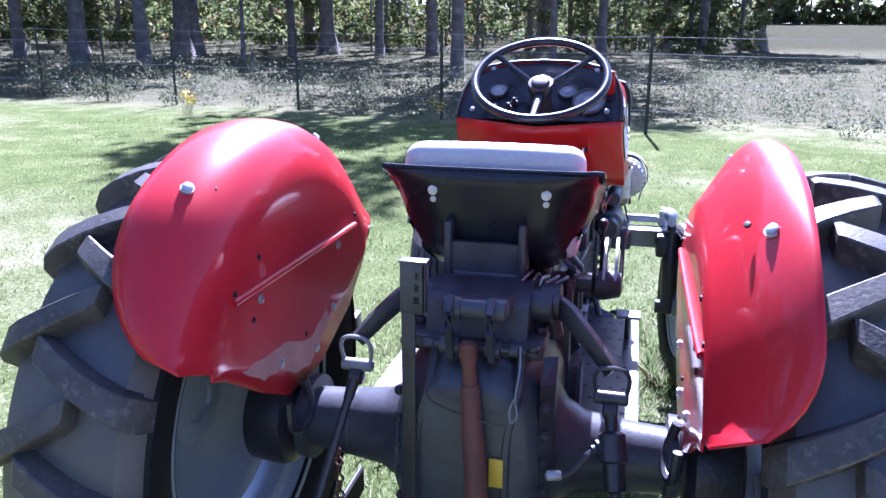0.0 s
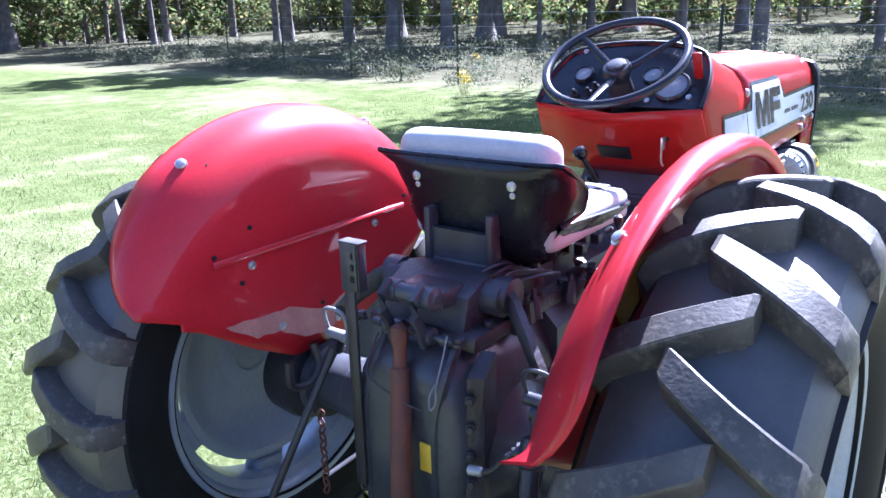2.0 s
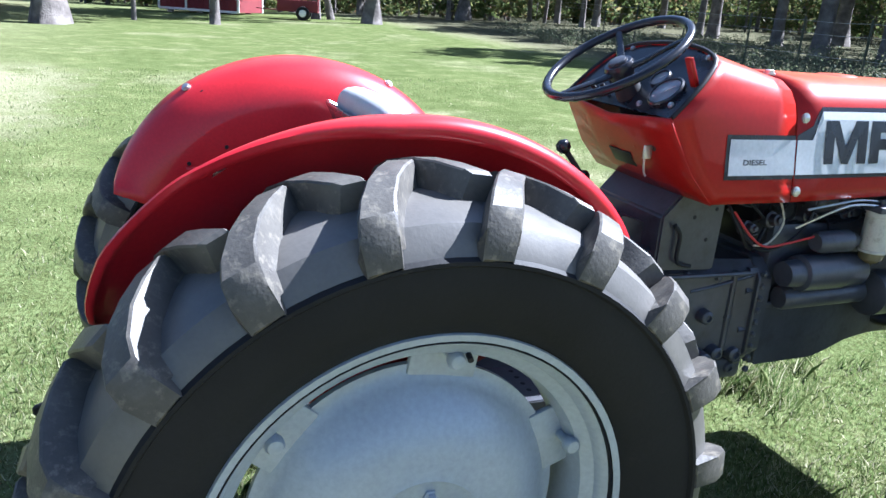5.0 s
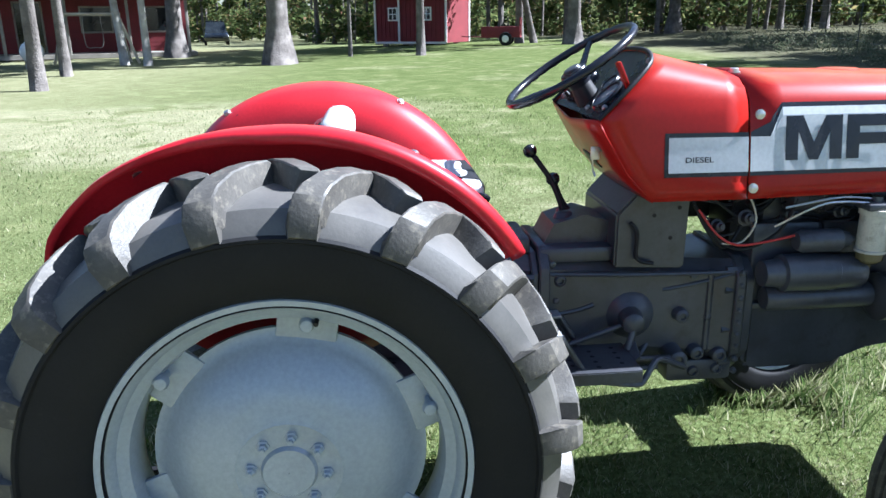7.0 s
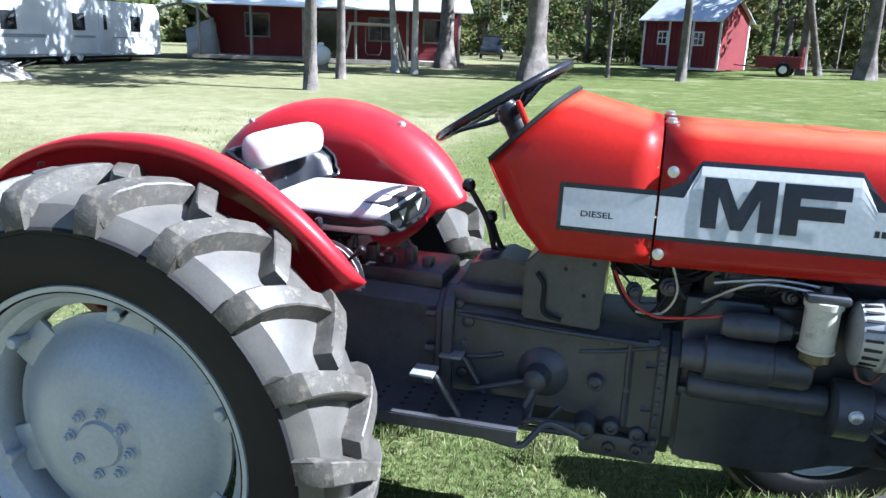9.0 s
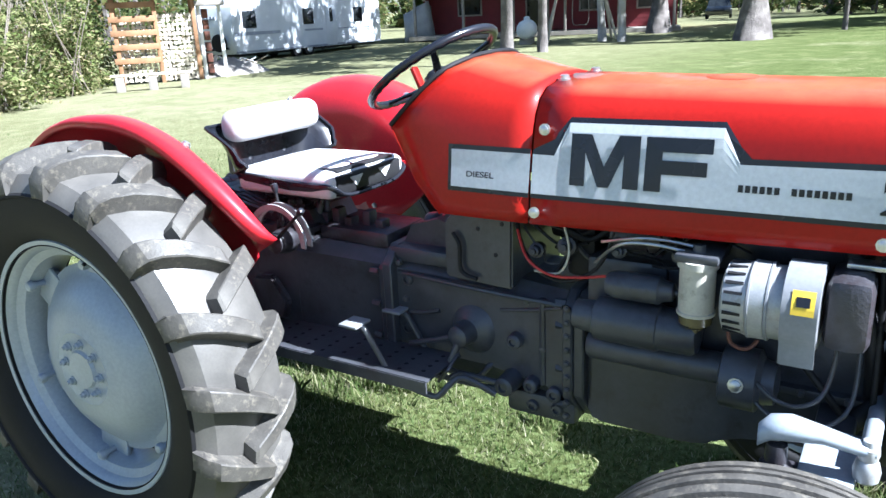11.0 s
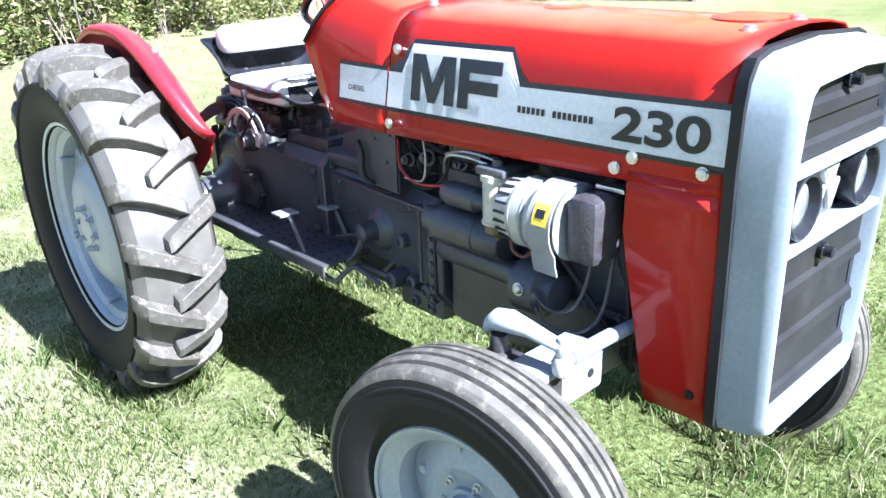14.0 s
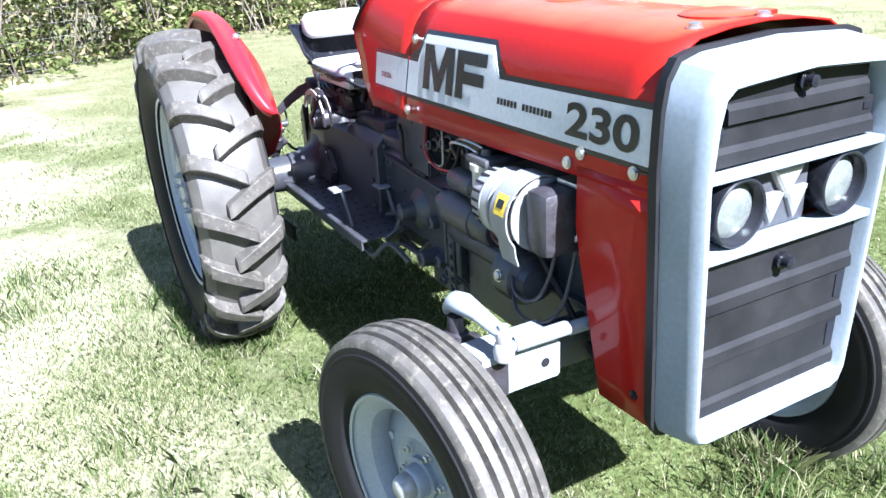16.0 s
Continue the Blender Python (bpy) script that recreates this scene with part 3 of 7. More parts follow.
# round filler cap on top of the hood, and the front hatch
for y, r in ((1.52, 0.06), (1.97, 0.075)):
    bm = bmesh.new()
    turned(bm, (0, y, 1.325 + (0.005 if y < 1.7 else -0.002)), (0, 0, 1), [(0, r), (0.006, r * 0.97), (0.010, r * 0.85), (0.012, r * 0.3), (0.0125, 0.002)], 28)
    part("filler_cap", bm, RED, hood)
bm = bmesh.new()
box(bm, -0.09, 0.02, 1.9, 2.03, 1.322, 1.332, 0.003)
part("hood_hatch", bm, RED, hood)
for p in ((0.12, 2.03, 1.318), (-0.02, 2.055, 1.326), (0.10, 1.165, 1.341), (-0.10, 1.165, 1.341)):
    bolt(p, (0, 0, 1), STEEL, hood, 0.012, 0.01)
for p in ((0, 1.177, 1.243), (0, 1.163, 1.058), (0, 1.855, 1.062), (0, 1.892, 1.088), (0, 2.039, 1.083)):
    for s in (1, -1):
        bolt((s * (hood_x(p[1], p[2]) + 0.003), p[1], p[2]), (s, 0, 0.05), STEEL, hood, 0.0098, 0.006)


# decals on both sides
TOP = [(0.935, 1.190), (1.205, 1.188), (1.237, 1.260), (1.562, 1.260), (1.597, 1.192), (2.09, 1.199)]


def decal_strip(bm, side, y0, y1, grow, off):
    ys = sorted({y0, y1, *(y for y, _ in TOP if y0 < y < y1), *(y0 + (y1 - y0) * k / 16 for k in range(17))})
    rows = []
    for y in ys:
        yy = y
        hi = max(lerp_rows(TOP, max(0.935, min(2.09, yy + d))) for d in (-grow, 0, grow)) + grow
        lo = 1.101 - grow
        rows.append([(side * (hood_x(y, lo + (hi - lo) * k / 8) + off), y, lo + (hi - lo) * k / 8) for k in range(9)])
    rings(bm, rows, closed=False)


def lettering(text, size, stretch, side, y, z, name, thick=0.0, parent=None, mat=None):
    """Flat letters on the hood's side, starting at y."""
    c = bpy.data.curves.new(name, "FONT")
    c.body, c.size, c.offset = text, size, thick
    tmp = bpy.data.objects.new(name, c)
    scene.collection.objects.link(tmp)
    me = bpy.data.meshes.new_from_object(tmp.evaluated_get(bpy.context.evaluated_depsgraph_get()))
    bpy.data.objects.remove(tmp)
    for v in me.vertices:
        u = v.co.x * stretch
        yy = y + u if side > 0 else y - u
        zz = z + v.co.y
        v.co = Vector((side * (hood_x(yy, zz) + 0.0055), yy, zz))
    me.materials.append(mat or DECAL_BLACK)
    ob = new(name, me)
    ob.parent = parent or hood
    return ob


def bars(side, items, name):
    for quad in items:
        bm = bmesh.new()
        n = 4
        rows = []
        for k in range(n + 1):
            row = []
            for (ya, za), (yb, zb) in (quad[:2], quad[2:]):
                y, z = ya + (yb - ya) * k / n, za + (zb - za) * k / n
                row.append((side * (hood_x(y, z) + 0.0055), y, z))
            rows.append(row)
        rings(bm, rows, closed=False)
        part(name, bm, DECAL_BLACK, hood, smooth=0)


for s in (1, -1):
    for y0, y1, host in ((0.938, SEAM_Y - 0.003, cowl), (SEAM_Y + 0.003, 2.083, hood)):
        bm = bmesh.new()
        decal_strip(bm, s, y0 - (0.010 if host is cowl else 0), y1, 0.011, 0.002)
        part("decal_border", bm, DECAL_BLACK, host, "black decal border", 0)
        bm = bmesh.new()
        decal_strip(bm, s, y0, y1, 0.0, 0.0038)
        part("decal", bm, DECAL, host, "pale grey side decal", 0)
    # maker's initials as plain blocks, maker's name as two bars
    def upright(a, b, z0, z1):
        return ((a, z0), (a, z1), (b, z0), (b, z1))
    mir = (lambda y: y) if s > 0 else (lambda y: 2.79 - y)
    letter_m = [(0, 0), (0, 1), (0.30, 1), (0.5, 0.40), (0.70, 1), (1, 1), (1, 0), (0.78, 0), (0.78, 0.64), (0.58, 0), (0.42, 0), (0.22, 0.64), (0.22, 0)]
    letter_f = [(0, 0), (0, 1), (1, 1), (1, 0.735), (0.26, 0.735), (0.26, 0.585), (0.93, 0.585), (0.93, 0.325), (0.26, 0.325), (0.26, 0)]
    for pts, ya, yb in ((letter_m, 1.245, 1.398), (letter_f, 1.410, 1.545)):
        bm = bmesh.new()
        ring = []
        for u, v in pts:
            y, z = mir(ya + (yb - ya) * u), 1.127 + 0.111 * v
            ring.append(bm.verts.new((s * (hood_x(y, z) + 0.0062), y, z)))
        bm.faces.new(ring)
        bmesh.ops.triangulate(bm, faces=bm.faces)
        part("maker_block", bm, DECAL_BLACK, hood, smooth=0)
    for k in range(15):
        if k != 6:
            y0 = 1.597 + 0.0132 * k + (0.004 if k > 6 else 0)
            bars(s, [upright(mir(y0), mir(y0 + 0.0095), 1.139, 1.153)], "maker_bar")
    lettering("DIESEL", 0.019, 1.35, s, 0.980 if s > 0 else 1.08, 1.127, "lettering", 0.0003, cowl)
    lettering("230", 0.088, 1.55, s, 1.842 if s > 0 else 2.055, 1.119, "number", 0.0026)
    bars(s, [upright(mir(2.03) if s > 0 else 2.03, 2.075, 1.0865, 1.0905)], "small_bar")

# dash ---------------------------------------------------------------------------
bm = bmesh.new()
upper = [(x * 0.996, y + 0.004, z - 0.002) for x, z, y in both(BACK[5:])]
cv = [bm.verts.new(p) for p in upper]
bm.faces.new(cv)
ob = part("dash_panel", bm, BLACK, cowl, "black instrument panel", 0)
so = ob.modifiers.new("sheet", "SOLIDIFY")
so.thickness = 0.004
dash = ob
# black edge trim round the panel
bm = bmesh.new()
hose(bm, [(x * 1.003, y + 0.001, z + 0.001) for x, z, y in both(BACK[5:])], 0.006, 8, 3)
part("edge_trim", bm, BLACK_DULL, cowl)
# red lower panel, with a shallow keel down the middle
bm = bmesh.new()
rows = []
for x, z, y in BACK[:6]:
    d = 0.02 * (z - 1.03) / 0.2
    rows.append([(x, y + 0.002, z), (x * 0.5, y - 0.004, z - d * 0.5), (0, y - 0.008, z - d), (-x * 0.5, y - 0.004, z - d * 0.5), (-x, y + 0.002, z)])
rings(bm, rows, closed=False)
ob = part("key_panel", bm, RED, cowl, "red panel below the instruments with a key switch", 20)
so = ob.modifiers.new("sheet", "SOLIDIFY")
so.thickness = 0.004
nrm = Vector((0, -0.85, -0.45)).normalized()
bm = bmesh.new()
turned(bm, (0.138, 0.804, 1.158), nrm, [(-0.01, 0.02), (0.004, 0.02), (0.006, 0.016), (0.012, 0.015), (0.013, 0.01)], 18)
part("key_switch", bm, BLACK_DULL, ob)
bm = bmesh.new()
box(bm, 0.135, 0.141, 0.77, 0.795, 1.12, 1.155, 0.002)
hose(bm, [(0.138, 0.775, 1.12), (0.136, 0.78, 1.09), (0.14, 0.785, 1.075)], 0.003, 6)
part("key", bm, STEEL, ob)
bm = bmesh.new()
turned(bm, (-0.147, 0.806, 1.159), nrm, [(-0.008, 0.034), (0.004, 0.034), (0.006, 0.028), (0.007, 0.006)], 22)
part("blank_plug", bm, RED, ob)
bm = bmesh.new()
turned(bm, (-0.147, 0.799, 1.155), nrm, [(-0.004, 0.006), (0.002, 0.006), (0.003, 0.003)], 10)
part("plug_hole", bm, BLACK_DULL, ob)
for p in ((-0.06, 0.80, 1.143), (0.06, 0.80, 1.143)):
    bolt(p, nrm, RED, ob, 0.009, 0.006)
bm = bmesh.new()
box(bm, -0.055, 0.045, -0.002, 0.002, -0.024, 0.024, 0.001, Matrix.Translation((-0.015, 0.822, 1.096)) @ Matrix.Rotation(radians(38), 4, "X"))
part("data_plate", bm, BLACK_DULL, ob, "small black data plate")
dn = Vector((0, -0.685, 0.728))


def on_dash(x, h):
    """A place on the dash, h from 0 (lower edge) to 1 (upper edge)."""
    return Vector((x, 0.772 + 0.175 * h, 1.234 + 0.160 * h)) + dn * 0.013


for x, h, r in ((-0.13, 0.42, 0.030), (0.08, 0.42, 0.030), (0.145, 0.26, 0.050)):
    bm = bmesh.new()
    turned(bm, on_dash(x, h), dn, [(-0.01, r), (0.008, r), (0.012, r * 0.93), (0.012, r * 0.86), (0.006, r * 0.84)], 28)
    g = part("gauge", bm, BLACK, dash, "round gauge with a chrome-edged face")
    bm = bmesh.new()
    turned(bm, on_dash(x, h), dn, [(0.004, r * 0.84), (0.0075, r * 0.84), (0.008, r * 0.8)], 28)
    part("gauge_face", bm, GAUGE, g)
    bm = bmesh.new()
    c = on_dash(x, h) + dn * 0.009
    rod(bm, c, c + Vector((r * 0.4, 0.3 * r, 0.3 * r)), 0.0012, 0.0008, 6)
    part("needle", bm, WHITE_GREY, g)
for x, h in ((-0.13, 0.10), (-0.09, 0.13), (-0.075, 0.22)):
    bm = bmesh.new()
    turned(bm, on_dash(x, h), dn, [(-0.004, 0.012), (0.006, 0.012), (0.007, 0.007), (0.022, 0.006), (0.023, 0.003)], 14)
    part("knob", bm, BLACK_DULL, dash)
for x, h in ((-0.16, 0.82), (0.16, 0.82), (-0.2, 0.1), (0.2, 0.12), (0.09, 0.05)):
    bolt(on_dash(x, h) + dn * 0.003, dn, STEEL, dash, 0.006, 0.005)
# red stop lever beside the gauges
bm = bmesh.new()
box(bm, -0.012, 0.012, -0.006, 0.006, 0, 0.085, 0.004, Matrix.Translation((0.205, 0.845, 1.30)) @ Matrix.Rotation(radians(25), 4, "X"))
part("stop_handle", bm, RED, dash)

# steering wheel -------------------------------------------------------------------
SW = Matrix.Translation((0.008, 0.739, 1.358)) @ Matrix.Rotation(radians(32.2), 4, "X")
bm = bmesh.new()
rows = []
for k in range(64):
    a = 2 * math.pi * k / 64
    wav = 0.0012 * math.cos(a * 32)
    rows.append([((0.1905 + 0.0125 * math.cos(b)) * math.cos(a), (0.1905 + 0.0125 * math.cos(b)) * math.sin(a), (0.0115 + (wav if math.sin(b) < 0 else 0)) * math.sin(b)) for b in (2 * math.pi * j / 12 for j in range(12))])
rings(bm, rows + [rows[0]], cap=False)
bmesh.ops.remove_doubles(bm, verts=bm.verts, dist=1e-5)
bmesh.ops.transform(bm, matrix=SW, verts=bm.verts)
wheel = part("steering_wheel", bm, BLACK, tractor, "black three-spoke steering wheel")
for a in (38, 142, 270):
    bm = bmesh.new()
    a = radians(a)
    d = Vector((math.cos(a), math.sin(a), 0))
    rings(bm, [[SW @ (d * r + Vector((-d.y, d.x, 0)) * w * math.cos(b) + Vector((0, 0, z + h * math.sin(b)))) for b in (2 * math.pi * j / 10 for j in range(10))]
               for r, w, h, z in ((0.02, 0.014, 0.010, -0.035), (0.06, 0.012, 0.008, -0.03), (0.13, 0.010, 0.006, -0.012), (0.186, 0.009, 0.006, 0.0))])
    part("spoke", bm, BLACK, wheel)
bm = bmesh.new()
c0 = SW @ Vector((0, 0, -0.06))
turned(bm, c0, SW.to_3x3() @ Vector((0, 0, 1)), [(0, 0.03), (0.02, 0.036), (0.035, 0.04), (0.045, 0.036), (0.0455, 0.027), (0.05, 0.026), (0.053, 0.018), (0.0535, 0.003)], 24)
part("hub", bm, BLACK, wheel)
bm = bmesh.new()
turned(bm, SW @ Vector((0, 0, -0.011)), SW.to_3x3() @ Vector((0, 0, 1)), [(0, 0.024), (0.004, 0.023), (0.006, 0.015), (0.0065, 0.003)], 24)
part("hub_cap", bm, GREY, wheel, "dark grey hub cap")
bm = bmesh.new()
rod(bm, c0, SW @ Vector((0, 0, -0.17)), 0.03, 0.042, 18)
part("steering_column", bm, BLACK_DULL, tractor)

# grille --------------------------------------------------------------------------
OUT = [(0.0, 0.562), (0.185, 0.562), (0.207, 0.572), (0.219, 0.60), (0.236, 0.95), (0.243, 1.09), (0.240, 1.19), (0.232, 1.235), (0.212, 1.268), (0.17, 1.280), (0.0, 1.290)]
INN = [(0.0, 0.604), (0.184, 0.604), (0.197, 0.608), (0.203, 0.622), (0.216, 0.95), (0.223, 1.08), (0.215, 1.18), (0.205, 1.224), (0.186, 1.240), (0.15, 1.243), (0.0, 1.252)]


def ring_pts(rows, y, grow=0.0):
    r = [(x + (grow if x > 0.05 else 0), y, z + grow * (1 if z > 0.9 else -1) * (0.7 if 0.6 < z < 1.2 else 1)) for x, z in rows]
    return r + [(-x, yy, z) for x, yy, z in reversed(r[1:-1])]


bm = bmesh.new()
rings(bm, [ring_pts(OUT, 2.102, 0.012), ring_pts(OUT, 2.165, 0.004), ring_pts(OUT, 2.186), ring_pts(OUT, 2.193, -0.006), ring_pts(INN, 2.193, 0.004), ring_pts(INN, 2.186, 0.0), ring_pts(INN, 2.12, -0.004)], cap=False)
grille = part("grille_frame", bm, GRILLE_GREY, tractor, "silver-painted grille frame with rounded corners", 40)
bm = bmesh.new()
rings(bm, [ring_pts(OUT, 2.080, 0.004), ring_pts(OUT, 2.081, 0.017), ring_pts(OUT, 2.104, 0.020), ring_pts(OUT, 2.106, 0.004)], cap=False)
part("rubber_seal", bm, BLACK_DULL, grille, "black seal strip")
for z in (1.096, 0.950):
    bm = bmesh.new()
    w = lerp_rows([(0.6, 0.204), (0.95, 0.218), (1.08, 0.225), (1.18, 0.218)], z)
    box(bm, -w, w, 2.135, 2.190, z - 0.0075, z + 0.0075, 0.003)
    part("crossbar", bm, GRILLE_GREY, grille)
# stepped black louvre plates
for z0, z1, n in ((0.612, 0.940, 3), (1.108, 1.25, 2)):
    for k in range(n):
        a, b = z0 + (z1 - z0) * k / n, z0 + (z1 - z0) * (k + 1) / n
        w = lerp_rows([(0.6, 0.200), (0.95, 0.213), (1.08, 0.218), (1.18, 0.208), (1.25, 0.18)], b)
        step = [(2.173, a + 0.002), (2.171, a + 0.024), (2.164, a + 0.034), (2.164, b - 0.003), (2.15, b), (2.14, a)]
        bm = bmesh.new()
        rings(bm, [[(-w, y, z) for y, z in step], [(w, y, z) for y, z in step]])
        lou = part("louvre", bm, BLACK_DULL, grille, smooth=0)
        if k < n - 1:
            for s in (1, -1):
                bm = bmesh.new()
                box(bm, s * (w - 0.018) - 0.010, s * (w - 0.018) + 0.010, 2.163, 2.1665, a + 0.045, b - 0.012, 0.001)
                part("notch", bm, DECAL_BLACK, lou, smooth=0)
for z in (1.231, 0.897):
    bm = bmesh.new()
    turned(bm, (0, 2.163, z), (0, 1, 0), [(0, 0.016), (0.012, 0.018), (0.013, 0.011), (0.028, 0.011), (0.030, 0.007), (0.0302, 0.001)], 18)
    part("grille_stud", bm, BLACK, grille)
bm = bmesh.new()
box(bm, -0.205, 0.205, 2.095, 2.12, 0.955, 1.092)
part("lamp_recess", bm, BLACK_DULL, grille, smooth=0)
for s in (1, -1):
    bm = bmesh.new()
    turned(bm, (s * 0.138, 2.115, 1.022), (0, 1, 0), [(0, 0.054), (0.045, 0.063), (0.066, 0.063), (0.068, 0.060), (0.066, 0.056), (0.046, 0.051), (0.040, 0.049)], 32)
    lamp = part("headlight", bm, BLACK, grille, "round headlight in a black shell")
    bm = bmesh.new()
    turned(bm, (s * 0.138, 2.155, 1.022), (0, 1, 0), [(0, 0.05), (0.006, 0.05), (0.012, 0.04), (0.016, 0.022), (0.017, 0.002)], 32)
    part("lens", bm, LENS, lamp, "clear ribbed lens")
bm = bmesh.new()
box(bm, -0.072, 0.072, 2.118, 2.150, 0.960, 1.087, 0.005)
plate = part("emblem_plate", bm, GREY, grille, "grey plate with three silver triangles")
for cx, cz, w in ((0.0, 1.052, 0.040), (-0.031, 1.008, 0.030), (0.031, 1.008, 0.030)):
    bm = bmesh.new()
    tri = [(cx - w, cz + 0.024), (cx + w, cz + 0.024), (cx, cz - 0.036)]
    sm = [(cx - w * 0.8, cz + 0.019), (cx + w * 0.8, cz + 0.019), (cx, cz - 0.027)]
    d = 0.004 if w > 0.035 else 0.0
    rings(bm, [[(x, 2.148, z) for x, z in tri], [(x, 2.158 + d, z) for x, z in tri], [(x, 2.162 + d, z) for x, z in sm]])
    part("emblem_triangle", bm, ALU, plate, smooth=20)
# side sheets
for s in (1, -1):
    bm = bmesh.new()
    rows = []
    for k in range(9):
        f = k / 8
        z = 1.062 + (0.558 - 1.062) * f
        back = lerp_rows([(0, 1.888), (0.25, 1.882), (1.0, 1.942)], f)
        x = lerp_rows([(0, 0.249), (0.35, 0.244), (1.0, 0.222)], f)
        xb = x + 0.006
        rows.append([(s * (xb - 0.016), back + 0.004, z), (s * xb, back, z), (s * (xb + x) / 2, (back + 2.083) / 2, z), (s * x, 2.083, z)])
    rings(bm, rows, closed=False)
    ob = part("side_panel", bm, RED, tractor, "red lower side panel behind the grille", 40)
    so = ob.modifiers.new("sheet", "SOLIDIFY")
    so.thickness, so.offset = 0.004, 1
    bolt((s * 0.232, 2.045, 0.615), (s, 0, 0), BLACK_DULL, ob, 0.008, 0.006)
# radiator and fan inside
bm = bmesh.new()
box(bm, -0.2, 0.2, 1.93, 2.0, 0.62, 1.2, 0.01)
box(bm, -0.19, 0.19, 1.92, 2.01, 1.19, 1.27, 0.02)
part("radiator", bm, BLACK_DULL, tractor)
bm = bmesh.new()
for k in range(4):
    a = k * math.pi / 2 + 0.4
    box(bm, -0.035, 0.035, -0.003, 0.003, 0.03, 0.18, 0.002, Matrix.Translation((0, 1.885, 0.92)) @ Matrix.Rotation(a, 4, "Y") @ Matrix.Rotation(0.5, 4, "Z"))
turned(bm, (0, 1.84, 0.92), (0, 1, 0), [(0, 0.05), (0.03, 0.05), (0.032, 0.03), (0.06, 0.03)], 20)
part("fan", bm, CREAM, tractor)

# engine ------------------------------------------------------------------------------
bm = bmesh.new()
box(bm, -0.15, 0.15, 1.245, 1.86, 0.66, 0.93, 0.012)
box(bm, -0.12, 0.12, 1.28, 1.84, 0.92, 1.03, 0.02)
engine = part("engine_block", bm, GREY, tractor, "grey-painted engine block")
bm = bmesh.new()
slab(bm, [(1.25, 0.69), (1.25, 0.50), (1.27, 0.485), (1.50, 0.485), (1.56, 0.50), (1.62, 0.55), (1.84, 0.56), (1.86, 0.58), (1.86, 0.69)], "x", -0.15, 0.155)
bmesh.ops.bevel(bm, geom=list(bm.edges), offset=0.012, segments=2, affect="EDGES")
part("oil_pan", bm, GREY, engine)
bm = bmesh.new()
box(bm, -0.168, 0.172, 1.252, 1.86, 0.682, 0.700, 0.004)
part("pan_flange", bm, GREY, engine)
for k in range(7):
    bolt((0.172, 1.29 + 0.09 * k, 0.691), (1, 0, 0), GREY, engine, 0.008, 0.008)
bm = bmesh.new()
turned(bm, (0.212, 1.245, 0.803), (0, 1, 0), [(0, 0.035), (0.05, 0.04), (0.055, 0.052), (0.20, 0.054), (0.203, 0.050), (0.275, 0.050), (0.285, 0.044), (0.29, 0.01)], 28)
part("starter_motor", bm, GREY, engine, "grey starter motor")
bm = bmesh.new()
turned(bm, (0.225, 1.325, 0.897), (0, 1, 0), [(0, 0.024), (0.02, 0.032), (0.12, 0.032), (0.125, 0.026), (0.15, 0.02), (0.155, 0.008), (0.175, 0.007)], 22)
part("solenoid", bm, GREY, engine)
bm = bmesh.new()
turned(bm, (0.19, 1.27, 0.722), (0, 1, 0), [(0, 0.03), (0.01, 0.036), (0.31, 0.036), (0.32, 0.02)], 20)
part("oil_filter_housing", bm, GREY, engine)
bm = bmesh.new()
turned(bm, (0.215, 1.585, 0.722), (0, 1, 0), [(0, 0.055), (0.005, 0.068), (0.075, 0.068), (0.085, 0.05), (0.11, 0.045), (0.115, 0.02)], 28)
box(bm, 0.14, 0.22, 1.60, 1.65, 0.69, 0.75, 0.006)
pump = part("hydraulic_pump", bm, GREY, engine)
bolt((0.283, 1.625, 0.735), (1, 0, 0.15), STEEL, pump, 0.012, 0.008)
# fuel filter
bm = bmesh.new()
turned(bm, (0.245, 1.528, 0.990), (0, 0, -1), [(0, 0.02), (0.003, 0.042), (0.018, 0.042), (0.02, 0.037), (0.115, 0.037), (0.117, 0.040), (0.123, 0.040)], 26)
ff = part("fuel_filter", bm, CREAM, engine, "cream fuel filter with a sediment bowl")
bm = bmesh.new()
turned(bm, (0.245, 1.528, 0.866), (0, 0, -1), [(0, 0.036), (0.02, 0.034), (0.03, 0.024), (0.036, 0.008), (0.045, 0.007)], 26)
part("sediment_bowl", bm, OLD_PLASTIC, ff)
bm = bmesh.new()
box(bm, 0.15, 0.28, 1.485, 1.575, 0.985, 1.005, 0.006)
turned(bm, (0.245, 1.528, 1.0), (0, 0, 1), [(0, 0.014), (0.02, 0.013), (0.021, 0.004)], 10)
part("filter_head", bm, GREY, ff)
# alternator
bm = bmesh.new()
turned(bm, (0.262, 1.588, 0.925), (0, 1, 0), [(0, 0.055), (0.006, 0.07), (0.05, 0.076), (0.052, 0.079), (0.085, 0.079), (0.087, 0.074), (0.13, 0.076), (0.135, 0.05), (0.14, 0.03)], 36)
alt = part("alternator", bm, ALU, engine, "bare aluminium alternator")
for k in range(22):
    bm = bmesh.new()
    box(bm, -0.0030, 0.0030, 0.0, 0.034, -0.003, 0.0012, 0.0, Matrix.Translation((0.262, 1.598, 0.925)) @ Matrix.Rotation(k * math.pi / 11, 4, "Y") @ Matrix.Translation((0, 0, 0.0745)))
    part("vent_slot", bm, BLACK_DULL, alt, smooth=0)
for y in (1.640, 1.674):
    bm = bmesh.new()
    turned(bm, (0.262, y, 0.925), (0, 1, 0), [(0, 0.0785), (0.001, 0.0803), (0.005, 0.0803), (0.006, 0.0785)], 36)
    part("seam_ring", bm, GREY_PALE, alt)
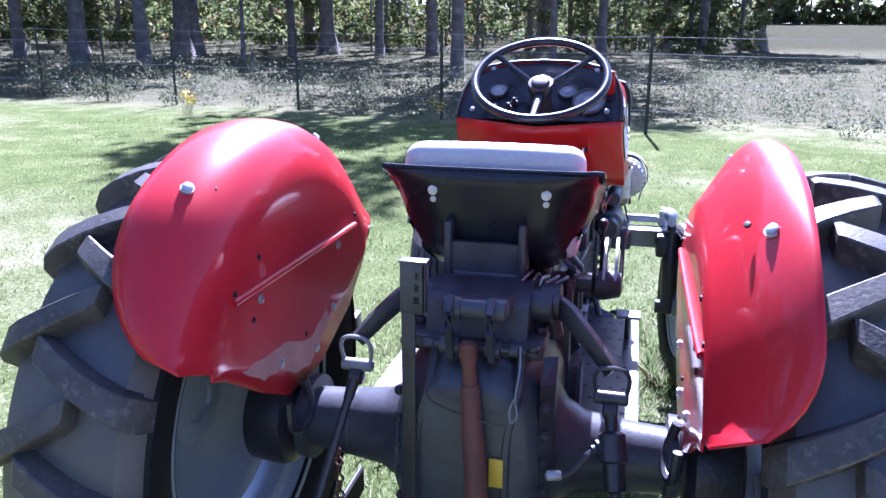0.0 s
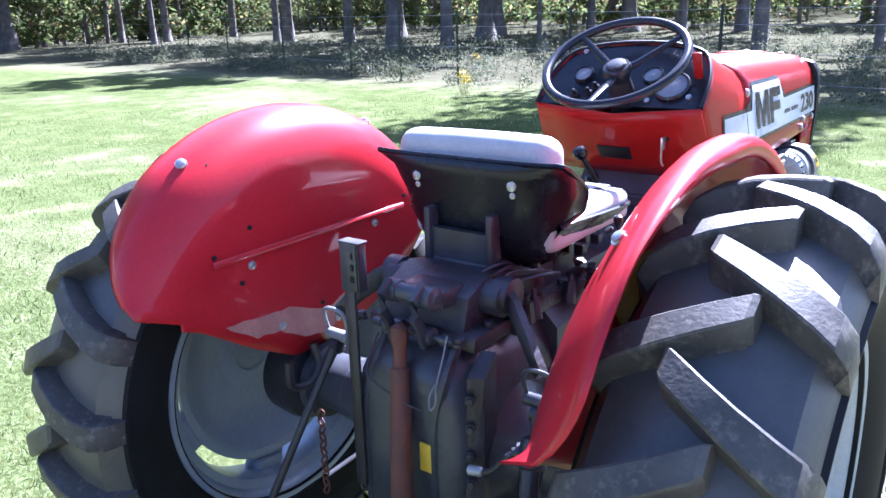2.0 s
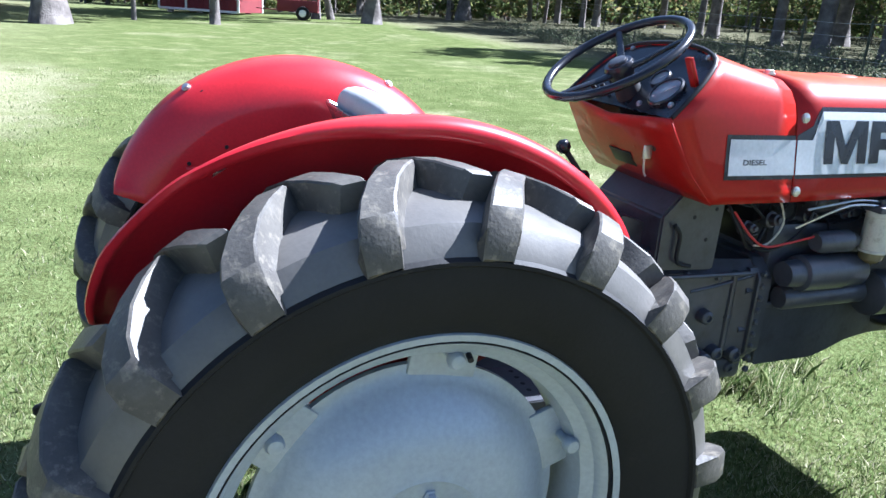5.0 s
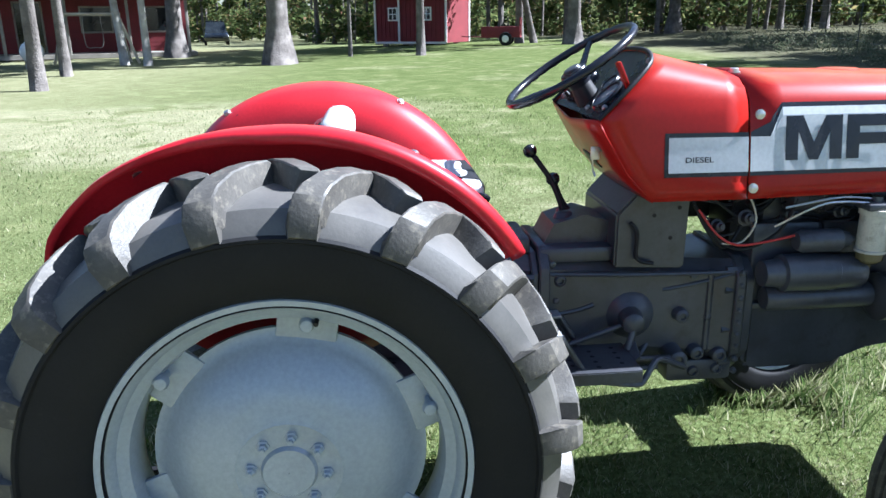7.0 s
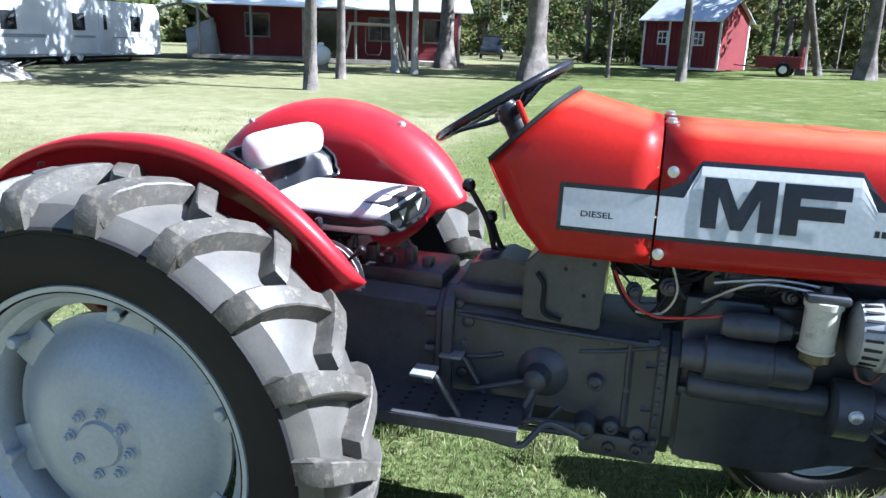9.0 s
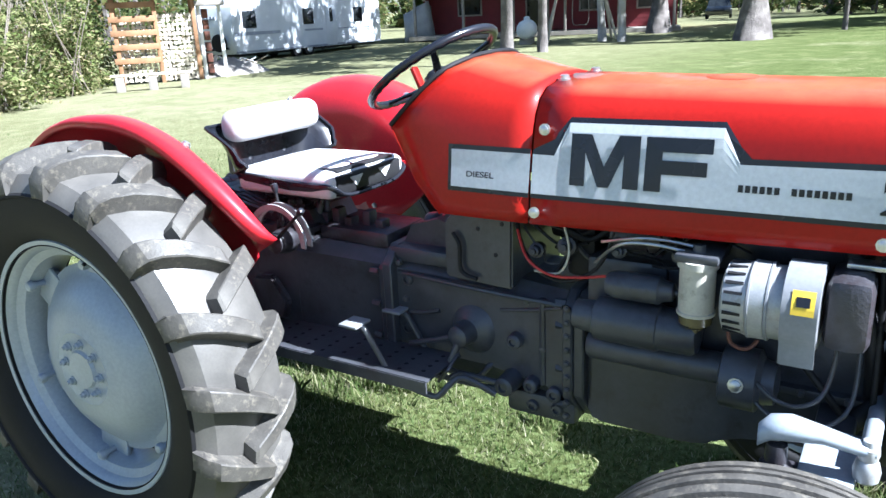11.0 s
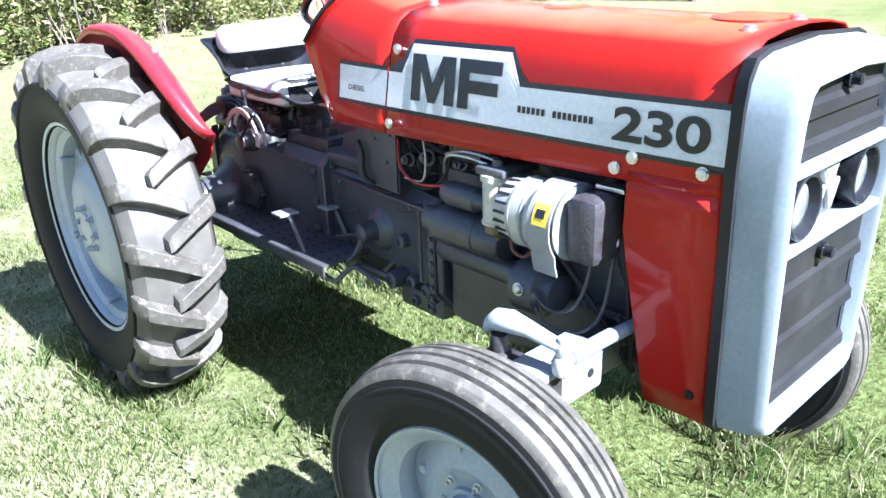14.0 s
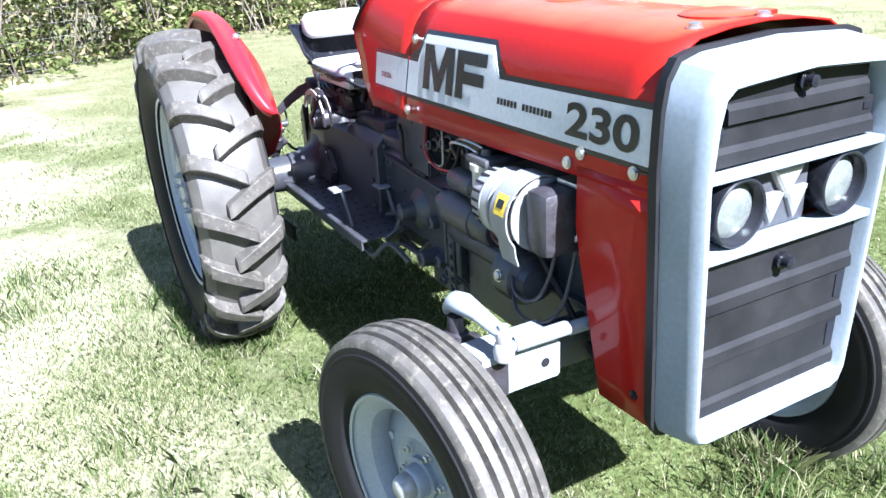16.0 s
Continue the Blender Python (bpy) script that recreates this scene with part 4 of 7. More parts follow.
# curved guard over its pulley, with a warning sticker
bm = bmesh.new()
rows = []
for k in range(15):
    a = radians(-60 + 190 * k / 14)
    rows.append([(0.262 + r * math.sin(a), y, 0.925 + r * math.cos(a)) for r, y in ((0.086, 1.705), (0.090, 1.705), (0.090, 1.768), (0.086, 1.768))])
for d in (0.03, 0.07):
    rows.append([(x - 0.01 * d / 0.1, y, z - 0.024) for x, y, z in rows[-1]])
rings(bm, rows)
guard = part("belt_guard", bm, GREY_PALE, alt, "pale grey pulley guard")
bm = bmesh.new()
turned(bm, (0.255, 1.764, 0.925), (0, 1, 0), [(0, 0.083), (0.004, 0.083), (0.005, 0.078)], 28)
part("guard_face", bm, GREY_PALE, guard)
bm = bmesh.new()
box(bm, 0.17, 0.312, 1.774, 1.855, 0.855, 1.002, 0.022)
part("pulley_cover", bm, GREY_OILY, guard, "dark grey box cover")
bm = bmesh.new()
rows = []
for k in range(5):
    a = radians(52 + 30 * k / 4)
    rows.append([(0.262 + 0.0915 * math.sin(a), y, 0.925 + 0.0915 * math.cos(a)) for y in (1.722, 1.762)])
rings(bm, rows, closed=False)
part("warning_sticker", bm, YELLOW, guard, "yellow warning sticker", 0)
bm = bmesh.new()
rows = []
for k in range(3):
    a = radians(60 + 12 * k / 2)
    rows.append([(0.262 + 0.0925 * math.sin(a), y, 0.925 + 0.0925 * math.cos(a)) for y in (1.730, 1.754)])
rings(bm, rows, closed=False)
part("sticker_bar", bm, DECAL_BLACK, guard, smooth=0)
bm = bmesh.new()
turned(bm, (0.25, 1.745, 0.925), (0, 1, 0), [(0, 0.04), (0.006, 0.045), (0.012, 0.036), (0.018, 0.045), (0.024, 0.04), (0.026, 0.015), (0.035, 0.01)], 24)
part("pulley", bm, STEEL, alt)
bm = bmesh.new()
hose(bm, [(0.085, 1.872, 0.66), (0.05, 1.872, 0.80), (0.04, 1.872, 0.92), (0, 1.872, 0.965), (-0.04, 1.872, 0.92), (-0.05, 1.872, 0.80), (-0.085, 1.872, 0.66), (0, 1.872, 0.575), (0.085, 1.872, 0.66)], 0.006, 6)
part("fan_belt", bm, BLACK_DULL, engine)
bm = bmesh.new()
turned(bm, (0, 1.86, 0.66), (0, 1, 0), [(0, 0.08), (0.012, 0.085), (0.018, 0.07), (0.024, 0.085), (0.036, 0.08), (0.037, 0.03)], 30)
part("crank_pulley", bm, BLACK_DULL, engine)
# injection pump and injector pipes under the hood
bm = bmesh.new()
turned(bm, (0.17, 1.44, 1.0), (0, -1, 0), [(0, 0.02), (0.005, 0.04), (0.03, 0.042), (0.035, 0.034), (0.12, 0.034), (0.125, 0.02)], 20)
part("injection_pump", bm, GREY_OILY, engine)
for k, (a, b, c) in enumerate((((0.24, 1.52, 1.012), (0.24, 1.40, 1.016), (0.2, 1.30, 0.985)), ((0.25, 1.50, 1.003), (0.25, 1.36, 1.0), (0.19, 1.28, 0.93)), ((0.16, 1.44, 1.03), (0.1, 1.5, 1.06), (0.06, 1.56, 1.03)))):
    bm = bmesh.new()
    hose(bm, [a, ((a[0] + b[0]) / 2, (a[1] + b[1]) / 2, a[2] + 0.006), b, c], 0.0038, 8)
    part("fuel_pipe", bm, STEEL, engine)
for pts, r, mat in (([(0.17, 1.07, 0.98), (0.20, 1.11, 0.92), (0.20, 1.17, 0.885), (0.2, 1.25, 0.89), (0.22, 1.34, 0.915)], 0.0035, WIRE_RED),
                    ([(0.16, 1.06, 0.99), (0.19, 1.12, 0.90), (0.19, 1.20, 0.87), (0.2, 1.29, 0.92), (0.2, 1.33, 1.01)], 0.0045, BLACK_DULL),
                    ([(0.15, 1.06, 1.0), (0.18, 1.09, 0.93), (0.17, 1.15, 0.87), (0.16, 1.2, 0.93), (0.15, 1.22, 1.02)], 0.0055, BLACK_DULL),
                    ([(0.19, 1.2, 1.02), (0.2, 1.22, 0.95), (0.19, 1.19, 0.89), (0.2, 1.13, 0.89)], 0.003, CREAM),
                    ([(0.28, 1.60, 0.87), (0.285, 1.61, 0.83), (0.28, 1.64, 0.82), (0.27, 1.66, 0.84)], 0.004, RUST),
                    ([(0.265, 1.66, 0.745), (0.287, 1.70, 0.725), (0.287, 1.745, 0.718), (0.275, 1.785, 0.745), (0.255, 1.80, 0.81), (0.235, 1.80, 0.90)], 0.0045, GREY),
                    ([(0.265, 1.66, 0.70), (0.287, 1.71, 0.678), (0.287, 1.77, 0.676), (0.272, 1.82, 0.70), (0.25, 1.84, 0.75), (0.22, 1.84, 0.86)], 0.0045, GREY),
                    ([(0.15, 1.84, 1.1), (0.19, 1.88, 1.05), (0.17, 1.91, 0.98), (0.12, 1.92, 0.92)], 0.022, RUBBER),
                    ([(0.18, 1.2, 1.0), (0.15, 1.25, 0.97), (0.13, 1.3, 1.0), (0.1, 1.33, 1.02)], 0.008, BLACK_DULL)):
    bm = bmesh.new()
    hose(bm, pts, r, 8)
    part("wire" if r < 0.006 else "hose", bm, mat, engine)
rgh = random.Random(21)
for k in range(16):
    y0, z0 = rgh.uniform(1.06, 1.55), rgh.uniform(0.93, 1.04)
    pts = [(0.13 + 0.06 * rgh.random(), y0, z0)]
    for _ in range(4):
        x, y, z = pts[-1]
        pts.append((min(0.225, max(0.12, x + rgh.uniform(-0.03, 0.03))), y + rgh.uniform(-0.02, 0.09), min(1.05, max(0.87, z + rgh.uniform(-0.06, 0.06)))))
    bm = bmesh.new()
    hose(bm, pts, rgh.choice((0.003, 0.004, 0.006)), 6, 4)
    part("wire", bm, rgh.choice((BLACK_DULL, BLACK_DULL, GREY_OILY, BLACK, WIRE_RED if k == 3 else GREY)), engine)
for y, z, r in ((1.36, 1.0, 0.016), (1.40, 1.01, 0.014), (1.44, 1.005, 0.015), (1.47, 0.96, 0.02), (1.33, 0.955, 0.018), (1.12, 0.93, 0.02), (1.2, 0.95, 0.024)):
    bm = bmesh.new()
    turned(bm, (0.15, y, z), (1, 0.1, 0.15), [(0, r), (0.025, r), (0.027, r * 0.7), (0.045, r * 0.66), (0.047, r * 0.4), (0.055, r * 0.35)], 10)
    part("fitting", bm, rgh.choice((GREY, GREY_OILY, GREY_OILY)), engine)
# dark hoses between engine and radiator, and an added plate to darken the gap
bm = bmesh.new()
box(bm, -0.215, 0.12, 1.897, 1.925, 0.60, 1.05, 0.01)
part("gap_backing", bm, BLACK_DULL, tractor)
for pts, r in (([(0.18, 1.80, 1.04), (0.205, 1.83, 0.95), (0.2, 1.86, 0.84), (0.15, 1.87, 0.72), (0.1, 1.86, 0.6)], 0.018),
               ([(0.1, 1.7, 0.62), (0.17, 1.76, 0.60), (0.19, 1.82, 0.63), (0.15, 1.88, 0.70)], 0.022),
               ([(0.23, 1.70, 0.83), (0.22, 1.76, 0.76), (0.2, 1.83, 0.66), (0.17, 1.87, 0.57)], 0.008),
               ([(0.215, 1.86, 1.02), (0.222, 1.868, 0.9), (0.21, 1.872, 0.78), (0.19, 1.875, 0.6)], 0.006)):
    bm = bmesh.new()
    hose(bm, pts, r, 10)
    part("hose", bm, BLACK_DULL, engine)
bm = bmesh.new()
box(bm, -0.02, 0.13, 1.18, 1.26, 0.86, 1.03, 0.02)
box(bm, -0.12, -0.04, 1.06, 1.3, 0.9, 1.06, 0.02)
part("air_cleaner", bm, BLACK_DULL, engine)
bm = bmesh.new()
box(bm, -0.17, 0.17, 1.17, 1.84, 1.12, 1.26, 0.04)
part("fuel_tank", bm, BLACK_DULL, tractor)
bm = bmesh.new()
box(bm, 0.2, 0.243, 1.80, 1.87, 1.005, 1.015, 0.002)
rod(bm, (0.215, 1.84, 1.012), (0.215, 1.84, 0.985), 0.006)
part("hood_bracket", bm, STEEL, tractor)

# gearbox and rear housing ---------------------------------------------------------------
bm = bmesh.new()
secs = [(0.14, 0.17, 0.46, 0.86), (0.40, 0.155, 0.46, 0.86), (0.62, 0.14, 0.47, 0.85), (0.80, 0.128, 0.475, 0.84), (0.95, 0.13, 0.475, 0.83), (1.10, 0.15, 0.47, 0.825), (1.20, 0.17, 0.465, 0.825)]
rows = []
for y, w, z0, z1 in secs:
    c = 0.035
    rows.append([(w, y, z0 + 0.09), (w, y, z1 - c), (w - c, y, z1), (-w + c, y, z1), (-w, y, z1 - c), (-w, y, z0 + 0.09), (-w * 0.55, y, z0), (w * 0.55, y, z0)])
rings(bm, rows)
gear = part("gearbox_case", bm, GREY, tractor, "grey cast gearbox housing", 30)
for y0, y1, w, z0, z1 in ((1.195, 1.222, 0.185, 0.462, 0.835), (1.222, 1.25, 0.178, 0.468, 0.828), (0.635, 0.665, 0.168, 0.455, 0.878), (0.615, 0.635, 0.16, 0.47, 0.86)):
    bm = bmesh.new()
    c = 0.05
    slab(bm, [(w, z0 + 0.09), (w, z1 - c), (w - c, z1), (-w + c, z1), (-w, z1 - c), (-w, z0 + 0.09), (-w * 0.55, z0), (w * 0.55, z0)], "y", y0, y1)
    bmesh.ops.bevel(bm, geom=list(bm.edges), offset=0.004, segments=1, affect="EDGES")
    part("flange", bm, GREY, gear, smooth=25)
for y, zs in ((1.19, (0.52, 0.62, 0.74, 0.80)), (0.61, (0.52, 0.60, 0.70, 0.80))):
    for z in zs:
        bm = bmesh.new()
        rod(bm, (0.16, y + 0.008, z), (0.16, y - 0.02, z), 0.011, 0.011, 6)
        part("flange_bolt", bm, GREY, gear, smooth=0)
# bosses, plug and dowels on the right flank
for p, r, L in (((0.15, 1.050, 0.668), 0.020, 0.022), ((0.15, 1.035, 0.548), 0.026, 0.055), ((0.15, 1.10, 0.555), 0.020, 0.03), ((0.15, 1.168, 0.545), 0.021, 0.03), ((0.13, 1.10, 0.49), 0.017, 0.035), ((0.13, 1.17, 0.495), 0.017, 0.035), ((0.12, 0.70, 0.78), 0.018, 0.02), ((0.12, 0.69, 0.63), 0.018, 0.02)):
    bm = bmesh.new()
    turned(bm, p, (1, 0, 0), [(-0.03, r * 1.2), (L - 0.004, r), (L, r * 0.8), (L + 0.001, r * 0.5), (L - 0.006, r * 0.42)], 16)
    part("boss", bm, GREY, gear)
bm = bmesh.new()
box(bm, -0.13, 0.155, 1.02, 1.22, 0.455, 0.525, 0.015)
part("lower_web", bm, GREY, gear)
for y0, z0, y1, z1, r in ((0.67, 0.80, 1.19, 0.795, 0.007), (0.68, 0.50, 1.0, 0.50, 0.009), (1.13, 0.56, 1.13, 0.80, 0.010), (0.70, 0.68, 0.80, 0.70, 0.008), (1.0, 0.74, 1.19, 0.79, 0.006)):
    w0, w1 = (lerp_rows([(y, w) for y, w, _, _ in secs], y) for y in (y0, y1))
    bm = bmesh.new()
    hose(bm, [(w0 - 0.002, y0, z0), ((w0 + w1) / 2 - 0.002, (y0 + y1) / 2, (z0 + z1) / 2 - 0.004), (w1 - 0.002, y1, z1)], r, 8, 6)
    part("casting_rib", bm, GREY, gear)
for y, z in ((0.675, 0.83), (0.69, 0.72), (0.685, 0.56), (0.98, 0.79), (1.13, 0.66), (1.08, 0.78)):
    w = lerp_rows([(yy, ww) for yy, ww, _, _ in secs], y)
    bolt((w, y, z), (1, 0, 0), GREY, gear, 0.009, 0.008)
for k in range(9):
    bolt((0.186, 1.208, 0.50 + 0.037 * k), (1, 0, 0), GREY, gear, 0.0075, 0.006)
bm = bmesh.new()
turned(bm, (0.125, 0.905, 0.665), (1, -0.1, 0), [(-0.02, 0.085), (0.0, 0.075), (0.018, 0.055), (0.03, 0.036), (0.075, 0.03), (0.08, 0.024), (0.085, 0.01)], 24)
part("brake_shaft_boss", bm, GREY, gear)
# top covers and steering box tower
bm = bmesh.new()
slab(bm, [(0.845, 0.82), (1.045, 0.81), (1.05, 1.03), (0.90, 1.03), (0.845, 0.97)], "x", -0.155, 0.158)
bmesh.ops.bevel(bm, geom=list(bm.edges), offset=0.006, segments=2, affect="EDGES")
tower = part("steering_tower", bm, GREY, tractor, "grey sheet-metal steering tower")
for y, z in ((0.95, 0.965), (1.0, 0.90), (1.02, 0.985)):
    bm = bmesh.new()
    turned(bm, (0.157, y, z), (1, 0, 0), [(0, 0.006), (0.002, 0.006), (0.003, 0.003)], 8)
    part("bolt_hole", bm, BLACK_DULL, tower)
bm = bmesh.new()
hose(bm, [(0.17, 0.88, 0.95), (0.172, 0.90, 0.92), (0.172, 0.90, 0.86), (0.172, 0.915, 0.84), (0.172, 0.95, 0.832)], 0.006, 8)
part("cable", bm, BLACK_DULL, tower)
bm = bmesh.new()
box(bm, -0.12, 0.135, 0.64, 0.87, 0.83, 0.875, 0.012)
slab(bm, [(0.66, 0.87), (0.86, 0.87), (0.86, 0.93), (0.78, 0.955), (0.69, 0.93)], "x", -0.07, 0.085)
turned(bm, (0.03, 0.735, 0.90), (0, -0.1, 1), [(0, 0.04), (0.03, 0.035), (0.05, 0.024), (0.055, 0.015)], 18)
turned(bm, (-0.03, 0.75, 0.90), (0, -0.1, 1), [(0, 0.03), (0.03, 0.028), (0.05, 0.02), (0.055, 0.012)], 18)
part("shift_cover", bm, GREY, gear)
for x, top, base in ((0.05, (-0.04, 0.648, 1.112), (0.0, 0.735, 0.95)), (-0.03, (-0.035, 0.715, 1.028), (-0.02, 0.765, 0.93))):
    bm = bmesh.new()
    mid = ((top[0] + base[0]) / 2, base[1] - 0.03, (top[2] + base[2]) / 2)
    hose(bm, [base, mid, top], 0.008, 10)
    lev = part("gear_lever", bm, BLACK_DULL, tractor, "black gear lever with a ball knob")
    bm = bmesh.new()
    d = Vector(top) - Vector(mid)
    turned(bm, Vector(top) - d.normalized() * 0.012, d, [(0, 0.008), (0.008, 0.017), (0.02, 0.021), (0.032, 0.017), (0.038, 0.006)], 16)
    part("knob", bm, BLACK, lev)
# rear centre housing with lift cover
bm = bmesh.new()
rows = []
for y, w, z0, z1 in ((-0.192, 0.105, 0.44, 0.80), (-0.186, 0.125, 0.42, 0.82), (-0.17, 0.142, 0.415, 0.84), (-0.14, 0.155, 0.41, 0.86), (-0.09, 0.165, 0.41, 0.88), (0.16, 0.17, 0.42, 0.87), (0.30, 0.165, 0.44, 0.86)):
    rows.append([(w * math.copysign(abs(math.cos(a)) ** 0.7, math.cos(a)), y, (z0 + z1) / 2 + (z1 - z0) / 2 * math.copysign(abs(math.sin(a)) ** 0.7, math.sin(a))) for a in (2 * math.pi * k / 28 for k in range(28))])
rings(bm, rows)
diff = part("rear_housing", bm, GREY, tractor, "oily dark grey rear axle centre housing", 40)
bm = bmesh.new()
box(bm, -0.135, 0.14, -0.13, 0.36, 0.855, 0.89, 0.01)
slab(bm, [(-0.12, 0.885), (-0.10, 0.955), (-0.03, 0.985), (0.05, 0.97), (0.12, 0.95), (0.32, 0.94), (0.35, 0.885)], "x", -0.10, 0.105)
turned(bm, (-0.15, -0.03, 0.94), (1, 0, 0), [(0, 0.024), (0.005, 0.036), (0.295, 0.036), (0.30, 0.024)], 24)
box(bm, -0.09, 0.11, 0.36, 0.62, 0.85, 0.90, 0.012)
for k in range(8):
    box(bm, 0.02 + 0.01 * (k % 3), 0.06 + 0.01 * (k % 3), 0.16 + 0.055 * k, 0.19 + 0.055 * k, 0.89, 0.945 - 0.02 * (k % 2), 0.006)
part("lift_cover", bm, GREY_OILY, diff)
for k in range(10):
    x = 0.125 if k % 2 else -0.125
    bolt((x, -0.16 + 0.1 * (k // 2), 0.89), (0, 0, 1), GREY_OILY, diff, 0.011, 0.012)
# raised straps on the back of the housing, drain sticker
for x0, x1 in ((-0.075, -0.098), (0.10, 0.082)):
    bm = bmesh.new()
    hose(bm, [(x0, -0.13, 0.87), (x0, -0.172, 0.81), (x1, -0.188, 0.70), (x1, -0.188, 0.52), (x1, -0.18, 0.46)], 0.011, 6)
    part("casting_rib", bm, GREY, diff)
bm = bmesh.new()
rings(bm, [[(0.14, y, z) for y, z in ((-0.175, 0.46), (-0.16, 0.82), (-0.11, 0.86), (-0.11, 0.44))], [(0.168, y, z) for y, z in ((-0.15, 0.46), (-0.14, 0.82), (-0.10, 0.86), (-0.10, 0.44))]])
part("side_flange", bm, GREY_OILY, diff)
for k in range(6):
    bolt((0.152, -0.168, 0.48 + 0.06 * k), (0.5, -1, 0), GREY_OILY, diff, 0.008, 0.008)
    bolt((-0.142, -0.165, 0.48 + 0.06 * k), (-0.5, -1, 0), GREY_OILY, diff, 0.008, 0.008)
bm = bmesh.new()
box(bm, 0.050, 0.078, -0.2, -0.194, 0.612, 0.674, 0.001)
part("warning_sticker", bm, YELLOW, diff, "yellow warning sticker")
# lumpy valve cover, pipes and fittings behind the seat
lump = random.Random(31)
for k in range(26):
    x, y = lump.uniform(0.02, 0.16), lump.uniform(0.0, 0.34)
    r = lump.uniform(0.009, 0.026)
    bm = bmesh.new()
    turned(bm, (x, y, 0.885 + (0.05 if x < 0.1 else 0.0)), (lump.uniform(-0.3, 0.5), lump.uniform(-0.4, 0.4), 1), [(-0.03, r * 1.1), (0.0, r), (0.018, r * 0.9), (0.02, r * 0.55), (0.034, r * 0.5), (0.036, 0.002)], lump.choice((6, 10, 14)))
    part("fitting", bm, lump.choice((GREY_OILY, GREY_OILY, GREY)), diff)
for k in range(5):
    x = 0.06 + 0.02 * k
    bm = bmesh.new()
    hose(bm, [(x, -0.04, 0.95), (x + 0.01, -0.02, 0.975 - 0.01 * (k % 3)), (x + 0.03 - 0.01 * k, 0.05, 0.985 - 0.008 * k), (x + 0.02, 0.12, 0.955), (x, 0.2, 0.93)], 0.0042, 6)
    part("pipe", bm, GREY_OILY if k % 2 else GREY, diff)
# rounded side covers and axle trumpets
for s in (1, -1):
    bm = bmesh.new()
    turned(bm, (s * 0.13, 0, 0.605), (s, 0, 0), [(0, 0.15), (0.03, 0.145), (0.05, 0.11), (0.09, 0.088), (0.20, 0.074), (0.26, 0.070), (0.262, 0.098), (0.285, 0.098), (0.287, 0.07), (0.37, 0.066), (0.40, 0.06)], 32)
    ax = part("axle_trumpet", bm, GREY, tractor, "grey axle housing")
    bm = bmesh.new()
    turned(bm, (s * 0.245, 0, 0.605), (s, 0, 0), [(0, 0.078), (0.001, 0.0805), (0.05, 0.0785), (0.051, 0.07)], 32)
    part("clamp_band", bm, SILVER, ax)
    bm = bmesh.new()
    turned(bm, (s * 0.43, 0, REAR_Z), (s, 0, 0), [(0, 0.085), (0.015, 0.115), (0.04, 0.12), (0.10, 0.115), (0.11, 0.09)], 36)
    part("brake_drum", bm, GREY_OILY, ax)
    bm = bmesh.new()
    slab(bm, [(0.12, 0.60), (0.26, 0.60), (0.28, 0.66), (0.22, 0.74), (0.14, 0.73)], "x", s * 0.17, s * 0.20)
    bmesh.ops.bevel(bm, geom=list(bm.edges), offset=0.008, segments=2, affect="EDGES")
    part("side_cover", bm, GREY_OILY, diff)
    # fender brackets below the sheet
    bm = bmesh.new()
    hose(bm, [(s * 0.405, -0.13, 0.70), (s * 0.40, -0.13, 0.64), (s * 0.39, -0.09, 0.63), (s * 0.39, -0.05, 0.66), (s * 0.405, -0.05, 0.72)], 0.011, 8)
    part("u_bolt", bm, GREY_OILY, ax)
# lift arms, rods and links
def flat_bar(bm, pts, w, h):
    """A bar of oblong section through points, w across and h high."""
    rows = []
    for k, p in enumerate(pts):
        p = Vector(p)
        d = (Vector(pts[min(k + 1, len(pts) - 1)]) - Vector(pts[max(k - 1, 0)])).normalized()
        side = d.cross(Vector((0, 0, 1))).normalized()
        up = side.cross(d)
        ww, hh = w, h * (1 - 0.35 * k / (len(pts) - 1))
        rows.append([p + side * a * ww + up * c * hh for a, c in ((-1, -0.8), (-0.8, -1), (0.8, -1), (1, -0.8), (1, 0.8), (0.8, 1), (-0.8, 1), (-1, 0.8))])
    rings(bm, rows)


